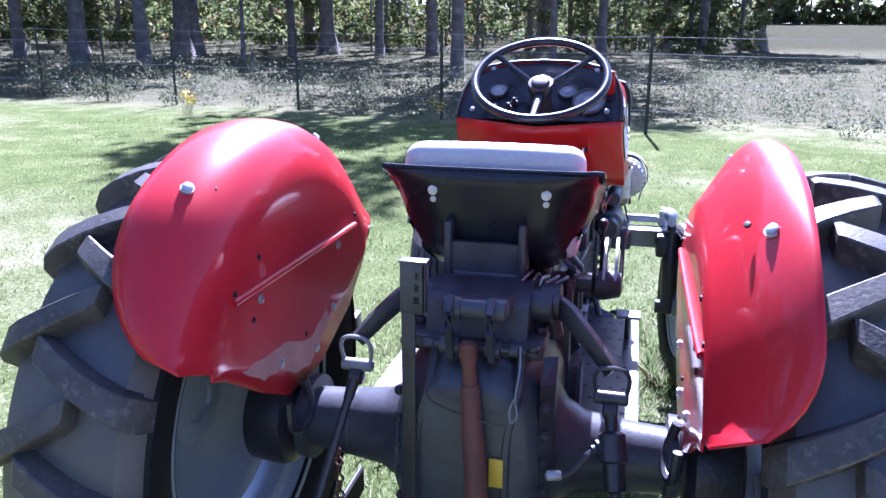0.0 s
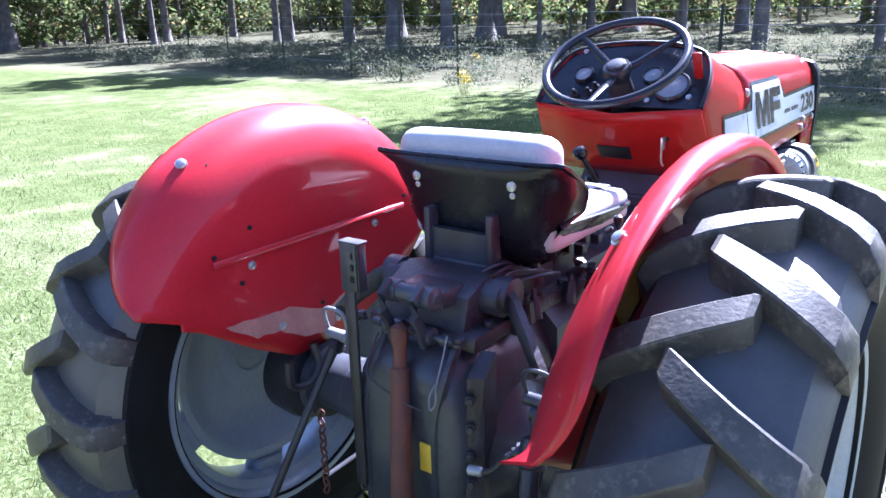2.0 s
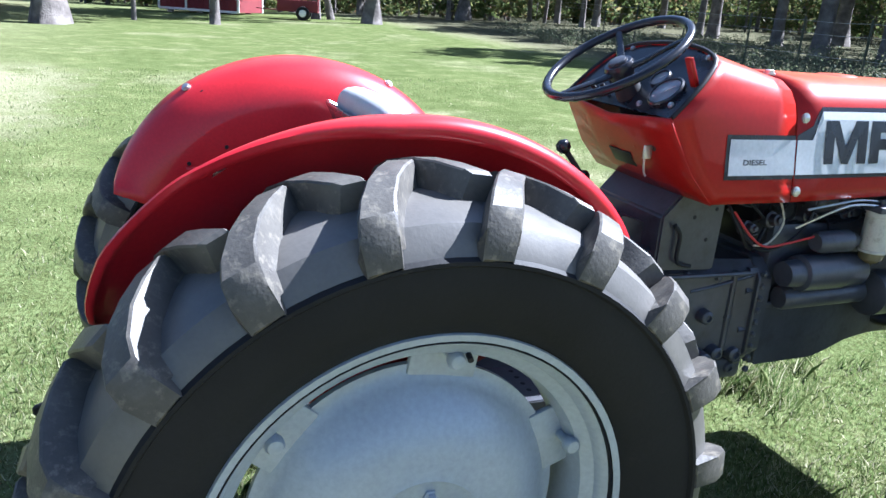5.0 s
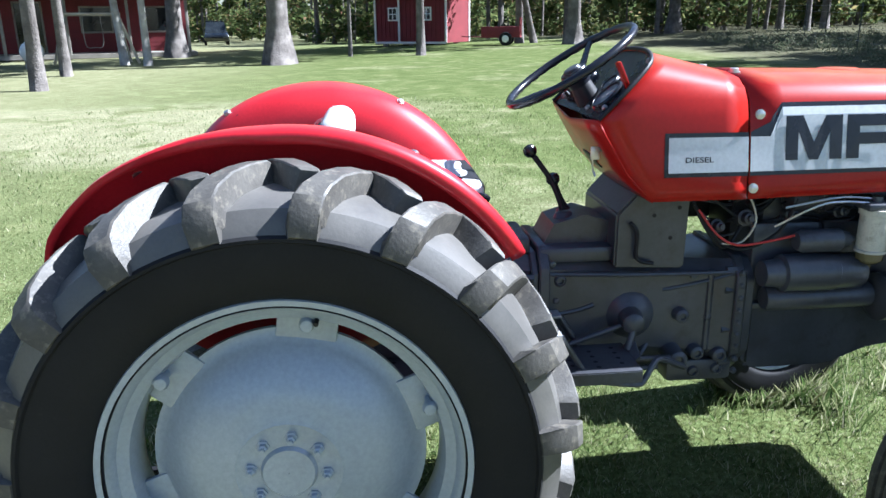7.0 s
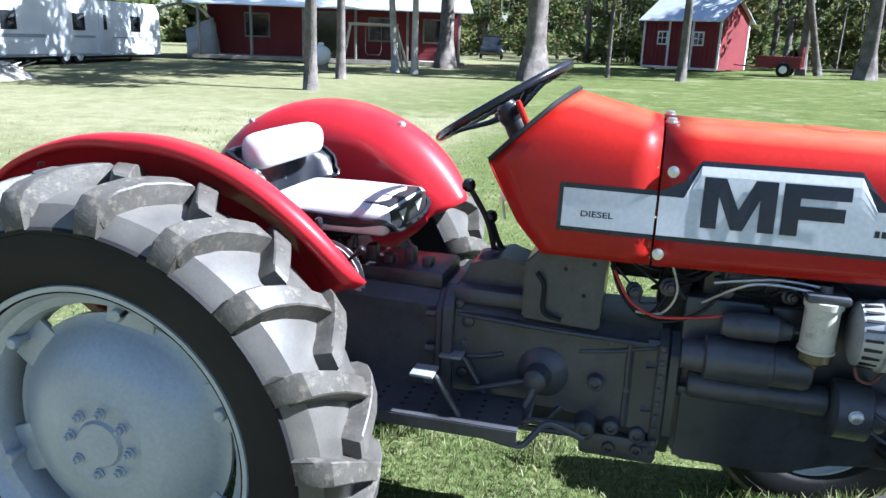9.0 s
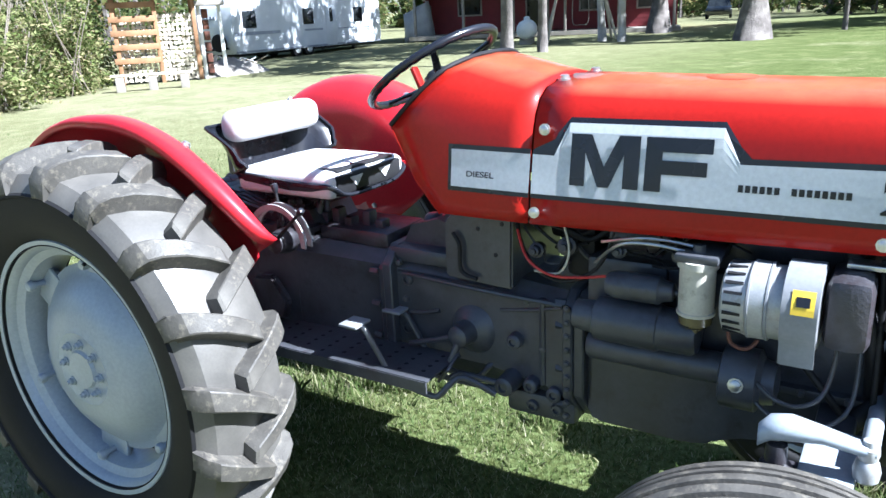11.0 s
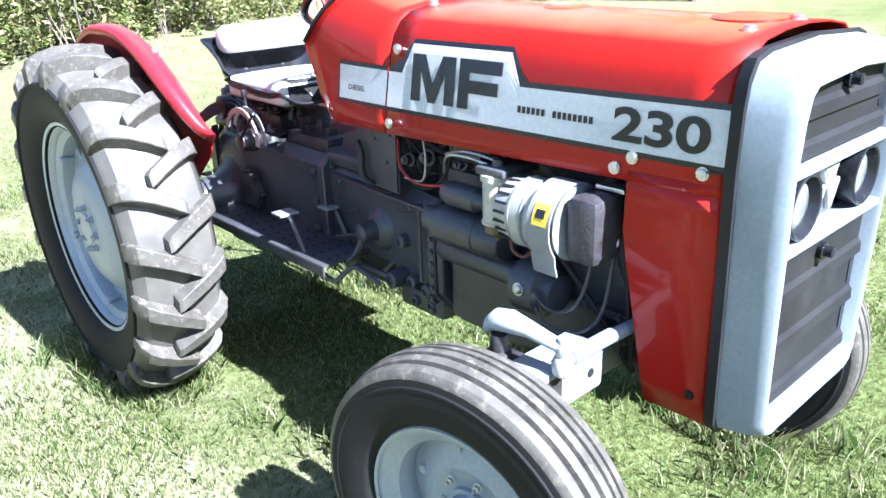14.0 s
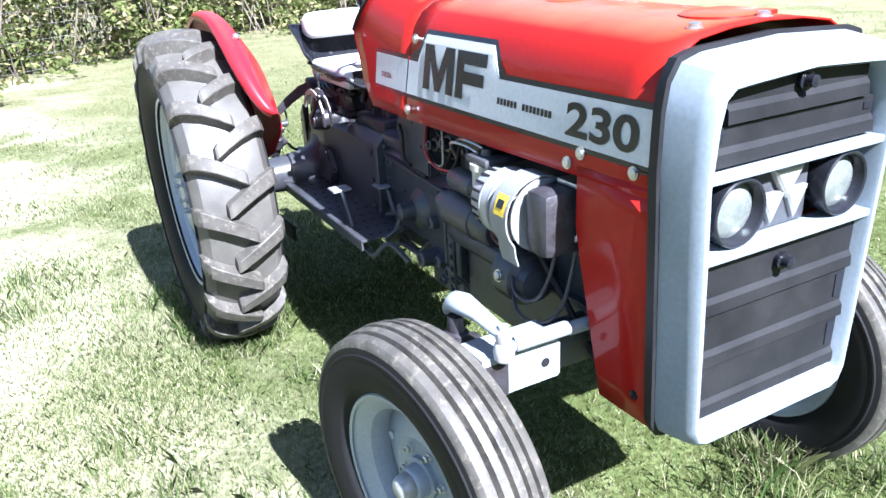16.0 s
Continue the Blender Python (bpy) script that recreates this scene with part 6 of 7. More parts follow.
BARK = surface("bark", [(0.3, (0.085, 0.075, 0.068)), (0.55, (0.16, 0.142, 0.128)), (0.75, (0.25, 0.225, 0.205))], 3.0, 22, (0.85, 0.95), spec=0.1, relief=0.9, dist=0.03)
BARK_PALE = surface("pale_bark", [(0.3, (0.22, 0.2, 0.18)), (0.6, (0.42, 0.4, 0.37)), (0.8, (0.58, 0.56, 0.52))], 2.5, 18, (0.8, 0.9), relief=0.5, dist=0.02)
TWIG = surface("dry_twigs", [(0.3, (0.12, 0.095, 0.075)), (0.7, (0.26, 0.22, 0.18))], 2.0, 20, (0.8, 0.95), relief=0.2)


def quads_mesh(name, V, mat, per=4):
    """A mesh of separate flat leaves: V has one row of corner points a leaf."""
    n = len(V)
    me = bpy.data.meshes.new(name)
    me.vertices.add(n * per)
    me.vertices.foreach_set("co", V.reshape(-1).astype(np.float32))
    me.loops.add(n * per)
    me.loops.foreach_set("vertex_index", np.arange(n * per, dtype=np.int32))
    me.polygons.add(n)
    me.polygons.foreach_set("loop_start", np.arange(0, n * per, per, dtype=np.int32))
    me.polygons.foreach_set("loop_total", np.full(n, per, dtype=np.int32))
    me.update(calc_edges=True)
    me.materials.append(mat)
    return me


def leaves(centres, radii, per, size, flat=0.6, shape=(1, 1, 0.8)):
    """Leaf quads scattered through clumps: rows of four corners."""
    n = len(centres) * per
    c = np.repeat(np.asarray(centres, float), per, axis=0)
    r = np.repeat(np.asarray(radii, float), per)
    d = rng.normal(size=(n, 3))
    d /= np.linalg.norm(d, axis=1, keepdims=True)
    d *= (rng.random(n) ** 0.45 * r)[:, None] * np.array(shape)
    p = c + d
    u = rng.normal(size=(n, 3))
    u[:, 2] *= flat
    u /= np.linalg.norm(u, axis=1, keepdims=True)
    w = np.cross(u, rng.normal(size=(n, 3)))
    w /= np.linalg.norm(w, axis=1, keepdims=True)
    s = (size * rng.uniform(0.6, 1.4, n))[:, None]
    tip, mid = u * s, w * s * 0.42
    return np.stack([p - tip, p + mid, p + tip, p - mid], axis=1)


def gz_array(x, y):
    return np.array([ground_z(a, b) for a, b in zip(x, y)])


def trunk_mesh(h, r, bend, limbs, seed, flare=1.5, seg=12):
    rg = random.Random(seed)
    bm = bmesh.new()
    rows = []
    bx, by = rg.uniform(-1, 1) * bend, rg.uniform(-1, 1) * bend
    N = 12
    for k in range(N + 1):
        f = k / N
        rr = r * (1 - 0.75 * f) * (1 + (flare - 1) * max(0, 1 - f * h / 0.9) ** 2)
        cx, cy = bx * f * f * h + 0.15 * r * math.sin(5 * f + seed), by * f * f * h + 0.15 * r * math.cos(4 * f + seed)
        rows.append([(cx + rr * (1 + 0.10 * math.sin(3 * a + seed) + 0.06 * math.sin(5 * a + 2 * seed)) * math.cos(a), cy + rr * (1 + 0.10 * math.sin(3 * a + seed)) * math.sin(a), -0.15 + f * h) for a in (2 * math.pi * j / seg for j in range(seg))])
    rings(bm, rows)
    for _ in range(limbs):
        f = rg.uniform(0.35, 0.95)
        a = rg.uniform(0, 6.28)
        base = Vector((bx * f * f * h, by * f * f * h, f * h))
        L = h * rg.uniform(0.12, 0.25)
        d = Vector((math.cos(a), math.sin(a), rg.uniform(0.2, 0.8)))
        hose(bm, [base, base + d * L * 0.5 + Vector((0, 0, 0.05 * L)), base + d * L], r * 0.22 * (1.2 - f), 6, 3)
    return bm


def crown_mesh(name, h, spread, low, clumps, per, size, seed):
    rg = np.random.default_rng(seed)
    f = rg.random(clumps)
    z = h * (low + (1.02 - low) * f)
    rad = spread * (0.35 + 0.65 * np.sin(np.pi * np.clip(0.15 + 0.8 * f, 0, 1))) * np.sqrt(rg.random(clumps))
    a = rg.random(clumps) * 6.283
    c = np.stack([rad * np.cos(a), rad * np.sin(a), z], 1)
    return quads_mesh(name, leaves(c, rg.uniform(0.5, 1.15, clumps), per, size), LEAF)


CROWNS = [crown_mesh("crown", 15, 3.4, 0.42, 70, 70, 0.19, 3), crown_mesh("crown", 13, 2.8, 0.36, 60, 70, 0.18, 5), crown_mesh("crown", 17, 3.8, 0.5, 76, 70, 0.2, 9)]
TRUNKS = {}


def tree(x, y, r, kind=0, bark=None, lean=(0, 0), h=15, label="tall leafy tree with a dark straight trunk"):
    key = (round(r, 2), kind, bark is BARK_PALE)
    if key not in TRUNKS:
        bm = trunk_mesh(h, r, 0.012, 9, kind * 3 + int(r * 100), 1.7 if r > 0.3 else 1.25)
        me = bpy.data.meshes.new("trunk")
        bm.to_mesh(me)
        bm.free()
        me.materials.append(bark or BARK)
        me.polygons.foreach_set("use_smooth", [True] * len(me.polygons))
        TRUNKS[key] = me
    root = tagged(new("tree"), label, "tree", "trees round the lawn")
    root.matrix_basis = Matrix.Translation((x, y, ground_z(x, y))) @ Euler((lean[1], lean[0], (x * 7 + y * 3) % 6.28)).to_matrix().to_4x4()
    t = new("trunk", TRUNKS[key])
    t.parent = root
    c = new("crown", CROWNS[kind % 3])
    c.parent = root
    c.scale = (1, 1, h / (15, 13, 17)[kind % 3])
    return root


# trees that stand singly
PALE = "slender pale-barked tree at the edge of the lawn"
for x, y, r, kind, pale, lean in (
        (-24.6, -2.9, 0.37, 2, 0, (0, 0)), (-16.4, -7.5, 0.17, 1, 0, (0.04, 0)), (-21.1, -8.6, 0.15, 1, 0, (0, 0)), (-26.1, -8.5, 0.14, 1, 1, (0.06, 0.02)), (-25.5, -7.5, 0.13, 1, 1, (0.03, 0)),
        (-31.3, -7.9, 0.32, 2, 0, (0, 0)), (-27.7, 2.1, 0.17, 1, 0, (0, 0)), (-28.5, -0.6, 0.08, 1, 0, (0, 0)), (-32.7, 9.4, 0.32, 0, 0, (0, 0)), (-36.3, 7.6, 0.21, 0, 0, (0, 0)), (-36.0, 8.3, 0.17, 1, 0, (0.3, 0)),
        (-45.5, 19.3, 0.38, 2, 0, (0, 0)), (-45.0, 18.0, 0.15, 1, 0, (-0.1, 0)), (-31.0, 27.3, 0.3, 0, 0, (0, 0)),
        (-19.4, 29.8, 0.36, 2, 0, (0, 0)), (-27.3, 32.0, 0.36, 0, 0, (0, 0)), (-34.2, 51.8, 0.6, 2, 0, (0, 0)), (-33.5, 29.5, 0.26, 0, 0, (0, 0)), (-41.0, 26.5, 0.24, 1, 0, (0, 0)),
        (-4.9, 20.8, 0.2, 0, 0, (0, 0)), (-2.4, 23.2, 0.11, 1, 0, (0, 0)), (-11.5, 33.0, 0.2, 1, 0, (0, 0)), (-15.4, 36.0, 0.4, 0, 0, (0, 0)), (-9.8, 36.0, 0.3, 2, 0, (0, 0)), (-25.5, 26.3, 0.26, 1, 0, (0, 0)),
        (-6.1, 51.2, 0.5, 2, 0, (0, 0)), (6.7, 52.3, 0.42, 2, 0, (0, 0)), (7.5, 50.4, 0.36, 0, 0, (0.05, 0)), (-19.0, 42.0, 0.3, 0, 0, (0, 0)), (-7.0, 52.0, 0.35, 2, 0, (0, 0)), (2.0, 55.0, 0.35, 0, 0, (0, 0)),
        (-16.7, 22.4, 0.25, 1, 0, (0, 0)), (-16.0, 33.0, 0.2, 0, 0, (0, 0)), (-30.5, 26.0, 0.18, 1, 0, (0, 0)), (-38.5, 24.0, 0.16, 1, 0, (0, 0)), (-18.8, 28.2, 0.36, 1, 0, (0, 0)), (-14.7, 25.8, 0.09, 1, 0, (0.03, 0)), (-1.5, 37.0, 0.24, 0, 0, (0, 0)), (-25.0, 37.5, 0.24, 2, 0, (0, 0)), (-47.0, 27.0, 0.22, 0, 0, (0, 0)), (-43.0, 33.0, 0.24, 2, 0, (0, 0)), (-18.6, 21.6, 0.3, 1, 0, (0, 0)), (3.5, 43.0, 0.22, 0, 0, (0, 0)), (-52.0, 14.0, 0.24, 0, 0, (0, 0)), (-50.0, 9.0, 0.2, 2, 0, (0, 0))):
    tree(x, y, r, kind, BARK_PALE if pale else BARK, lean, (15, 13, 17)[kind], PALE if pale else "tall leafy tree with a dark straight trunk")

# stump and shadows of the wood edge
bm = trunk_mesh(0.75, 0.16, 0, 0, 4, 1.5)
st = part("tree_stump", bm, BARK, None, "", 60)
st.matrix_basis = Matrix.Translation((-12.1, 21.7, ground_z(-12.1, 21.7)))
tagged(st, "short dark tree stump at the wood's edge", "stump")


def woods(name, label, count, region, hmin, hmax, leaf, per, low, seed):
    """Distant woods: many trunks and leaf clumps joined, too many to count."""
    rg = np.random.default_rng(seed)
    pts = []
    while len(pts) < count:
        p = region(rg)
        if p:
            pts.append(p)
    bm = bmesh.new()
    cen, rad = [], []
    for x, y in pts:
        h = rg.uniform(hmin, hmax)
        r = rg.uniform(0.05, 0.2)
        z = ground_z(x, y)
        lx, ly = rg.normal(0, 0.02, 2) * h
        rows = [[(x + lx * f + r * (1 - 0.7 * f) * math.cos(a), y + ly * f + r * (1 - 0.7 * f) * math.sin(a), z - 0.1 + h * f) for a in (0, 1.26, 2.51, 3.77, 5.03)] for f in (0, 0.25, 0.5, 1)]
        rings(bm, rows, cap=False)
        for _ in range(int(rg.integers(8, 14))):
            f = rg.uniform(low, 1.0)
            sp = 0.22 * h * (1.1 - 0.5 * f)
            cen.append((x + rg.normal(0, sp * 0.6), y + rg.normal(0, sp * 0.6), z + h * f))
            rad.append(rg.uniform(0.5, 1.2))
        for _ in range(int(rg.integers(2, 5))):
            cen.append((x + rg.normal(0, 1.5), y + rg.normal(0, 1.5), z + rg.uniform(0.3, 3.0)))
            rad.append(rg.uniform(0.5, 1.1))
    t = part(name + "_trunks", bm, BARK, None, "", 60)
    tagged(t, "many thin dark trunks of the distant wood", "trees", kind="stuff")
    me = quads_mesh(name, leaves(cen, rad, per, leaf), LEAF)
    tagged(new(name, me), label, "woods", kind="stuff")


def north(rg):
    x, y = rg.uniform(-75, 6), rg.uniform(38, 95)
    return (x, y) if y > 38 + 0.12 * abs(x + 20) and y > 0.4 * -x + 14 else None


def west(rg):
    x, y = rg.uniform(-95, -47), rg.uniform(-45, 45)
    return (x, y) if y > -5 or x < -68 else None


def south(rg):
    x, y = rg.uniform(-60, 14), rg.uniform(-60, -21)
    return (x, y) if y < -26 - 0.25 * max(0, -x - 8) and not (x < -28 and y > -38) else None


woods("north_wood", "sunlit green and yellow woods behind the fence", 270, north, 6, 17, 0.18, 84, 0.06, 11)
woods("west_wood", "sunlit autumn woods behind the sheds", 250, west, 6, 16, 0.24, 56, 0.05, 12)
woods("south_wood", "brown and green woods behind the trailer", 160, south, 5, 14, 0.22, 50, 0.05, 13)
woods("far_wood", "hazy tree line beyond the far field", 330, lambda rg: (rg.uniform(-30, 170), rg.uniform(196, 222)), 13, 21, 0.75, 34, 0.02, 14)

def ring_wood(a0, a1, r0, r1):
    def at(rg):
        a, r = radians(rg.uniform(a0, a1)), rg.uniform(r0, r1)
        return r * math.sin(a), r * math.cos(a)
    return at


woods("deep_wood", "dense shaded woods closing the view", 340, ring_wood(-185, 6, 98, 130), 9, 18, 0.9, 30, 0.03, 15)

# scrub beyond the north fence
n = 1400
x = rng.uniform(-30, 26, n)
y = 11.0 - 0.33 * np.clip(x, 0, 9) + 0.13 * np.clip(-x - 6, 0, 30) + rng.random(n) ** 1.6 * 34
keep = rng.random(n) < np.where(y < 24, 1.0, 0.55)
x, y = x[keep], y[keep]
hh = rng.uniform(0.12, 0.42, len(x)) * np.where(y < 21, 1.25, 0.8)
cen = np.stack([x, y, gz_array(x, y) + hh * 0.7], 1)
me = quads_mesh("scrub", leaves(cen, hh * 1.2, 110, 0.032, 1.2), SCRUB)
tagged(new("scrub", me), "grey-green weeds and dry scrub beyond the fence", "scrub", kind="stuff")
for fx, fy in ((-7.2, 10.1), (-7.4, 10.4), (-10.4, 15.1), (-2.9, 10.5)):
    c = np.array([[fx, fy, ground_z(fx, fy) + 0.32], [fx + 0.1, fy, ground_z(fx, fy) + 0.25]])
    me = quads_mesh("wildflower", leaves(c, [0.14, 0.12], 46, 0.02), FLOWER)
    ob = tagged(new("wildflowers", me), "clump of yellow wildflowers by the fence", "flowers", kind="stuff")
    bm = bmesh.new()
    for k in range(6):
        rod(bm, (fx + 0.03 * k - 0.08, fy, ground_z(fx, fy) - 0.02), (fx + 0.05 * k - 0.12, fy, ground_z(fx, fy) + 0.28), 0.004, 0.003, 5)
    part("stems", bm, SHRUB, ob)

# bushes along the south fence and beside the wood store
def bushes(name, label, pts, mat, size, per):
    cen, rad = [], []
    bm = bmesh.new()
    for bx, by, hgt, wid in pts:
        z = ground_z(bx, by)
        for _ in range(16):
            f = rng.random()
            cen.append((bx + rng.normal(0, wid * 0.45), by + rng.normal(0, wid * 0.45), z + hgt * f))
            rad.append(rng.uniform(0.22, 0.5))
        for _ in range(7):
            a, L = rng.uniform(0, 6.28), hgt * rng.uniform(0.7, 1.25)
            d = Vector((math.cos(a) * 0.35, math.sin(a) * 0.35, 1)).normalized()
            b0 = Vector((bx + rng.normal(0, 0.2), by + rng.normal(0, 0.2), z - 0.05))
            hose(bm, [b0, b0 + d * L * 0.5 + Vector((rng.normal(0, 0.05), 0, 0)), b0 + d * L], 0.011, 5, 3)
    ob = tagged(new(name, quads_mesh(name, leaves(cen, rad, per, size), mat)), label, "bushes", kind="stuff")
    part("twigs", bm, TWIG, ob, "bare twigs")


line = []
for k in range(46):
    f = k / 45
    bx, by = 7.0 - 17.5 * f + rng.normal(0, 0.5), -5.0 - 11.2 * f + rng.normal(0, 0.5)
    line.append((bx, by - 1.0, rng.uniform(1.2, 2.6), 1.0))
    line.append((bx - 0.8, by - 3.0, rng.uniform(1.8, 3.4), 1.3))
bushes("hedge_bushes", "overgrown hedge of brown and green brush along the fence", line, SHRUB, 0.06, 80)
bushes("pale_bush", "low pale green bush beside the wood store", [(-9.2, -16.2, 1.1, 0.8), (-8.2, -15.6, 0.9, 0.8), (-10.0, -16.7, 1.0, 0.7), (-7.0, -15.2, 0.7, 0.7)], SHRUB, 0.05, 90)
bushes("dark_thicket", "dark green thicket behind the wood store", [(-11.5, -19.5, 3.2, 1.3), (-9.5, -19.5, 3.5, 1.5), (-13.5, -19.5, 3.0, 1.2), (-7.5, -18.8, 3.0, 1.5)], LEAF, 0.08, 60)


# fences ----------------------------------------------------------------------------
POST = surface("green_steel_post", [(0.3, (0.02, 0.035, 0.022)), (0.7, (0.05, 0.055, 0.045))], 4, 60, (0.5, 0.7), relief=0.1)
WIRE = surface("galvanised_wire", [(0.3, (0.3, 0.3, 0.29)), (0.7, (0.42, 0.42, 0.41))], 6, 60, (0.4, 0.6), metal=0.7, relief=0.0)
OLD_WOOD = surface("grey_weathered_wood", [(0.3, (0.2, 0.18, 0.155)), (0.7, (0.33, 0.3, 0.26))], 3, 30, (0.8, 0.95), relief=0.4)


def fence(line, label, posts_mat, h, wires, mesh_step=0.0):
    root = tagged(new("fence"), label, "fence")
    for (ax, ay), (bx, by) in zip(line, line[1:]):
        for zz in wires:
            bm = bmesh.new()
            a, b = Vector((ax, ay, ground_z(ax, ay) + zz)), Vector((bx, by, ground_z(bx, by) + zz))
            hose(bm, [a, (a + b) / 2 - Vector((0, 0, 0.02)), b], 0.0035, 4, 4)
            part("wire", bm, WIRE, root)
        if mesh_step:
            bm = bmesh.new()
            L = math.hypot(bx - ax, by - ay)
            for k in range(1, int(L / mesh_step)):
                f = k * mesh_step / L
                px, py = ax + (bx - ax) * f, ay + (by - ay) * f
                z = ground_z(px, py)
                rod(bm, (px, py, z), (px, py, z + wires[-1]), 0.0025, 0.0025, 4)
            part("upright_wires", bm, WIRE, root)
    for px, py in line:
        z = ground_z(px, py)
        bm = bmesh.new()
        rows = [[(px + dx * s, py + dy * s, z + zz) for dx, dy in ((-0.024, 0.006), (-0.024, -0.004), (-0.005, -0.004), (-0.004, -0.03), (0.004, -0.03), (0.005, -0.004), (0.024, -0.004), (0.024, 0.006))] for zz, s in ((-0.2, 1), (h - 0.03, 1), (h, 0.9))]
        rings(bm, rows)
        part("post", bm, posts_mat, root, smooth=0)


fence([(7.5, 7.6), (3.9, 8.8), (0.45, 9.9), (-2.86, 10.8), (-5.73, 11.4), (-8.4, 11.6), (-10.1, 11.8), (-11.9, 12.1), (-15.5, 13.2), (-20, 14.8), (-25, 16.8), (-30.5, 19.2), (-37, 21.5)],
      "thin green steel-post wire fence at the lawn's edge", POST, 1.45, (0.35, 0.75, 1.15, 1.38))
fence([(8.2, -4.4), (5.0, -6.6), (1.6, -8.9), (-1.1, -11.2), (-3.9, -13.0), (-7.0, -14.7)], "grey wire-mesh fence in front of the brush", OLD_WOOD, 1.3, (0.1, 0.3, 0.5, 0.7, 0.9, 1.1, 1.2), 0.15)


# grass -----------------------------------------------------------------------------
def grass(name, n, place, hgt, wid, label, mat=None):
    x, y = place(n)
    # tufts: taller grass in patches
    patch = np.array([noise.noise((a * 1.7, b * 1.7, 5.0)) for a, b in zip(x, y)])
    h = hgt * rng.uniform(0.45, 1.3, n) * (1 + 0.45 * np.clip(patch * 2, -0.5, 1.0))
    z = gz_array(x, y) - 0.012
    a = rng.random(n) * 6.283
    lean = rng.uniform(0.1, 0.9, n) * h
    la = rng.random(n) * 6.283
    w = wid * rng.uniform(0.6, 1.3, n)
    p = np.stack([x, y, z], 1)
    side = np.stack([np.cos(a), np.sin(a), np.zeros(n)], 1) * w[:, None]
    mid = p + np.stack([lean * 0.35 * np.cos(la), lean * 0.35 * np.sin(la), h * 0.6], 1)
    tip = p + np.stack([lean * np.cos(la), lean * np.sin(la), h], 1)
    V = np.stack([p - side, p + side, mid + side * 0.7, tip, mid - side * 0.7], 1)
    return tagged(new(name, quads_mesh(name, V, mat or GRASS, 5)), label, "grass", kind="stuff")


def near_lawn(n):
    x, y = rng.normal(0.5, 1.6, n), rng.normal(0.5, 2.0, n)
    return x, y


def mid_lawn(n):
    r, a = 2.4 + 10 * rng.random(n) ** 1.1, rng.random(n) * 6.283
    return r * np.cos(a), r * np.sin(a)


grass("grass", 200000, near_lawn, 0.030, 0.0021, "short lawn grass, green with straw-dry blades")
grass("lawn_grass", 80000, mid_lawn, 0.035, 0.004, "lawn grass farther out, green and straw-dry")


def worn_lawn(n):
    x, y = rng.normal(1.8, 0.9, n * 3), rng.normal(0.3, 1.7, n * 3)
    d = np.array([noise.noise((a * 0.9, c * 0.9, 2.0)) for a, c in zip(x, y)])
    k = np.argsort(-d + rng.normal(0, 0.15, n * 3) - 0.1 * np.clip(x, -1, 2))[:n]
    return x[k], y[k]


grass("dry_grass", 100000, worn_lawn, 0.022, 0.0024, "flattened straw-dry grass of the worn lawn", GRASS_DRY)


def tufts(n):
    k = 60
    cx, cy = rng.uniform(-0.9, 1.5, k), rng.uniform(-1.0, 2.6, k)
    i = rng.integers(0, k, n)
    return cx[i] + rng.normal(0, 0.05, n), cy[i] + rng.normal(0, 0.05, n)


def wheel_tufts(n):
    """Unmown grass close round the four tyres."""
    c = ((0.632, 0.0, 0.30, 0.19), (-0.632, 0.0, 0.30, 0.19), (0.575, 1.745, 0.17, 0.13), (-0.575, 1.745, 0.17, 0.13))
    i = rng.integers(0, 4, n)
    a = rng.random(n) * 6.283
    k = 1.0 + 0.35 * rng.random(n)
    cc = np.array(c)[i]
    return cc[:, 0] + cc[:, 3] * k * np.cos(a) * 0.95, cc[:, 1] + cc[:, 2] * k * np.sin(a)


grass("wheel_grass", 6000, wheel_tufts, 0.075, 0.0024, "longer grass growing up round the tyres")
grass("grass_tufts", 4000, tufts, 0.085, 0.0025, "taller tufts of unmown grass round the wheels")


# ---- buildings and things round the lawn ----
BARN_RED = surface("barn_red_boards", [(0.3, (0.13, 0.012, 0.016)), (0.7, (0.19, 0.02, 0.026))], 2, 30, (0.6, 0.8), relief=0.2)
TRIM = surface("white_trim", [(0.3, (0.68, 0.68, 0.66)), (0.7, (0.8, 0.8, 0.78))], 3, 40, (0.5, 0.7), relief=0.1)
TIN = surface("galvanised_roof", [(0.3, (0.55, 0.57, 0.58)), (0.7, (0.72, 0.73, 0.73))], 2, 40, (0.3, 0.45), metal=0.5, relief=0.1)
PANE = surface("dark_window_glass", [(0.3, (0.01, 0.012, 0.014)), (0.7, (0.02, 0.024, 0.026))], 3, 20, (0.04, 0.1), relief=0.0)
BOARD = surface("brown_boards", [(0.3, (0.22, 0.11, 0.05)), (0.7, (0.36, 0.2, 0.1))], 3, 40, (0.7, 0.85), relief=0.3)
LOG_END = surface("split_firewood", [(0.3, (0.42, 0.34, 0.24)), (0.55, (0.62, 0.55, 0.44)), (0.8, (0.3, 0.24, 0.18))], 9, 60, (0.8, 0.95), relief=0.4)
RV_WHITE = surface("trailer_white", [(0.3, (0.66, 0.68, 0.7)), (0.7, (0.8, 0.81, 0.82))], 1.5, 30, (0.35, 0.5), relief=0.05)
RV_GREY = surface("trailer_grey_stripe", [(0.3, (0.28, 0.31, 0.36)), (0.7, (0.38, 0.4, 0.45))], 2, 30, (0.4, 0.5), relief=0.0)
TARP = surface("grey_tarpaulin", [(0.3, (0.3, 0.31, 0.32)), (0.7, (0.48, 0.49, 0.5))], 1.5, 20, (0.5, 0.7), relief=0.3)
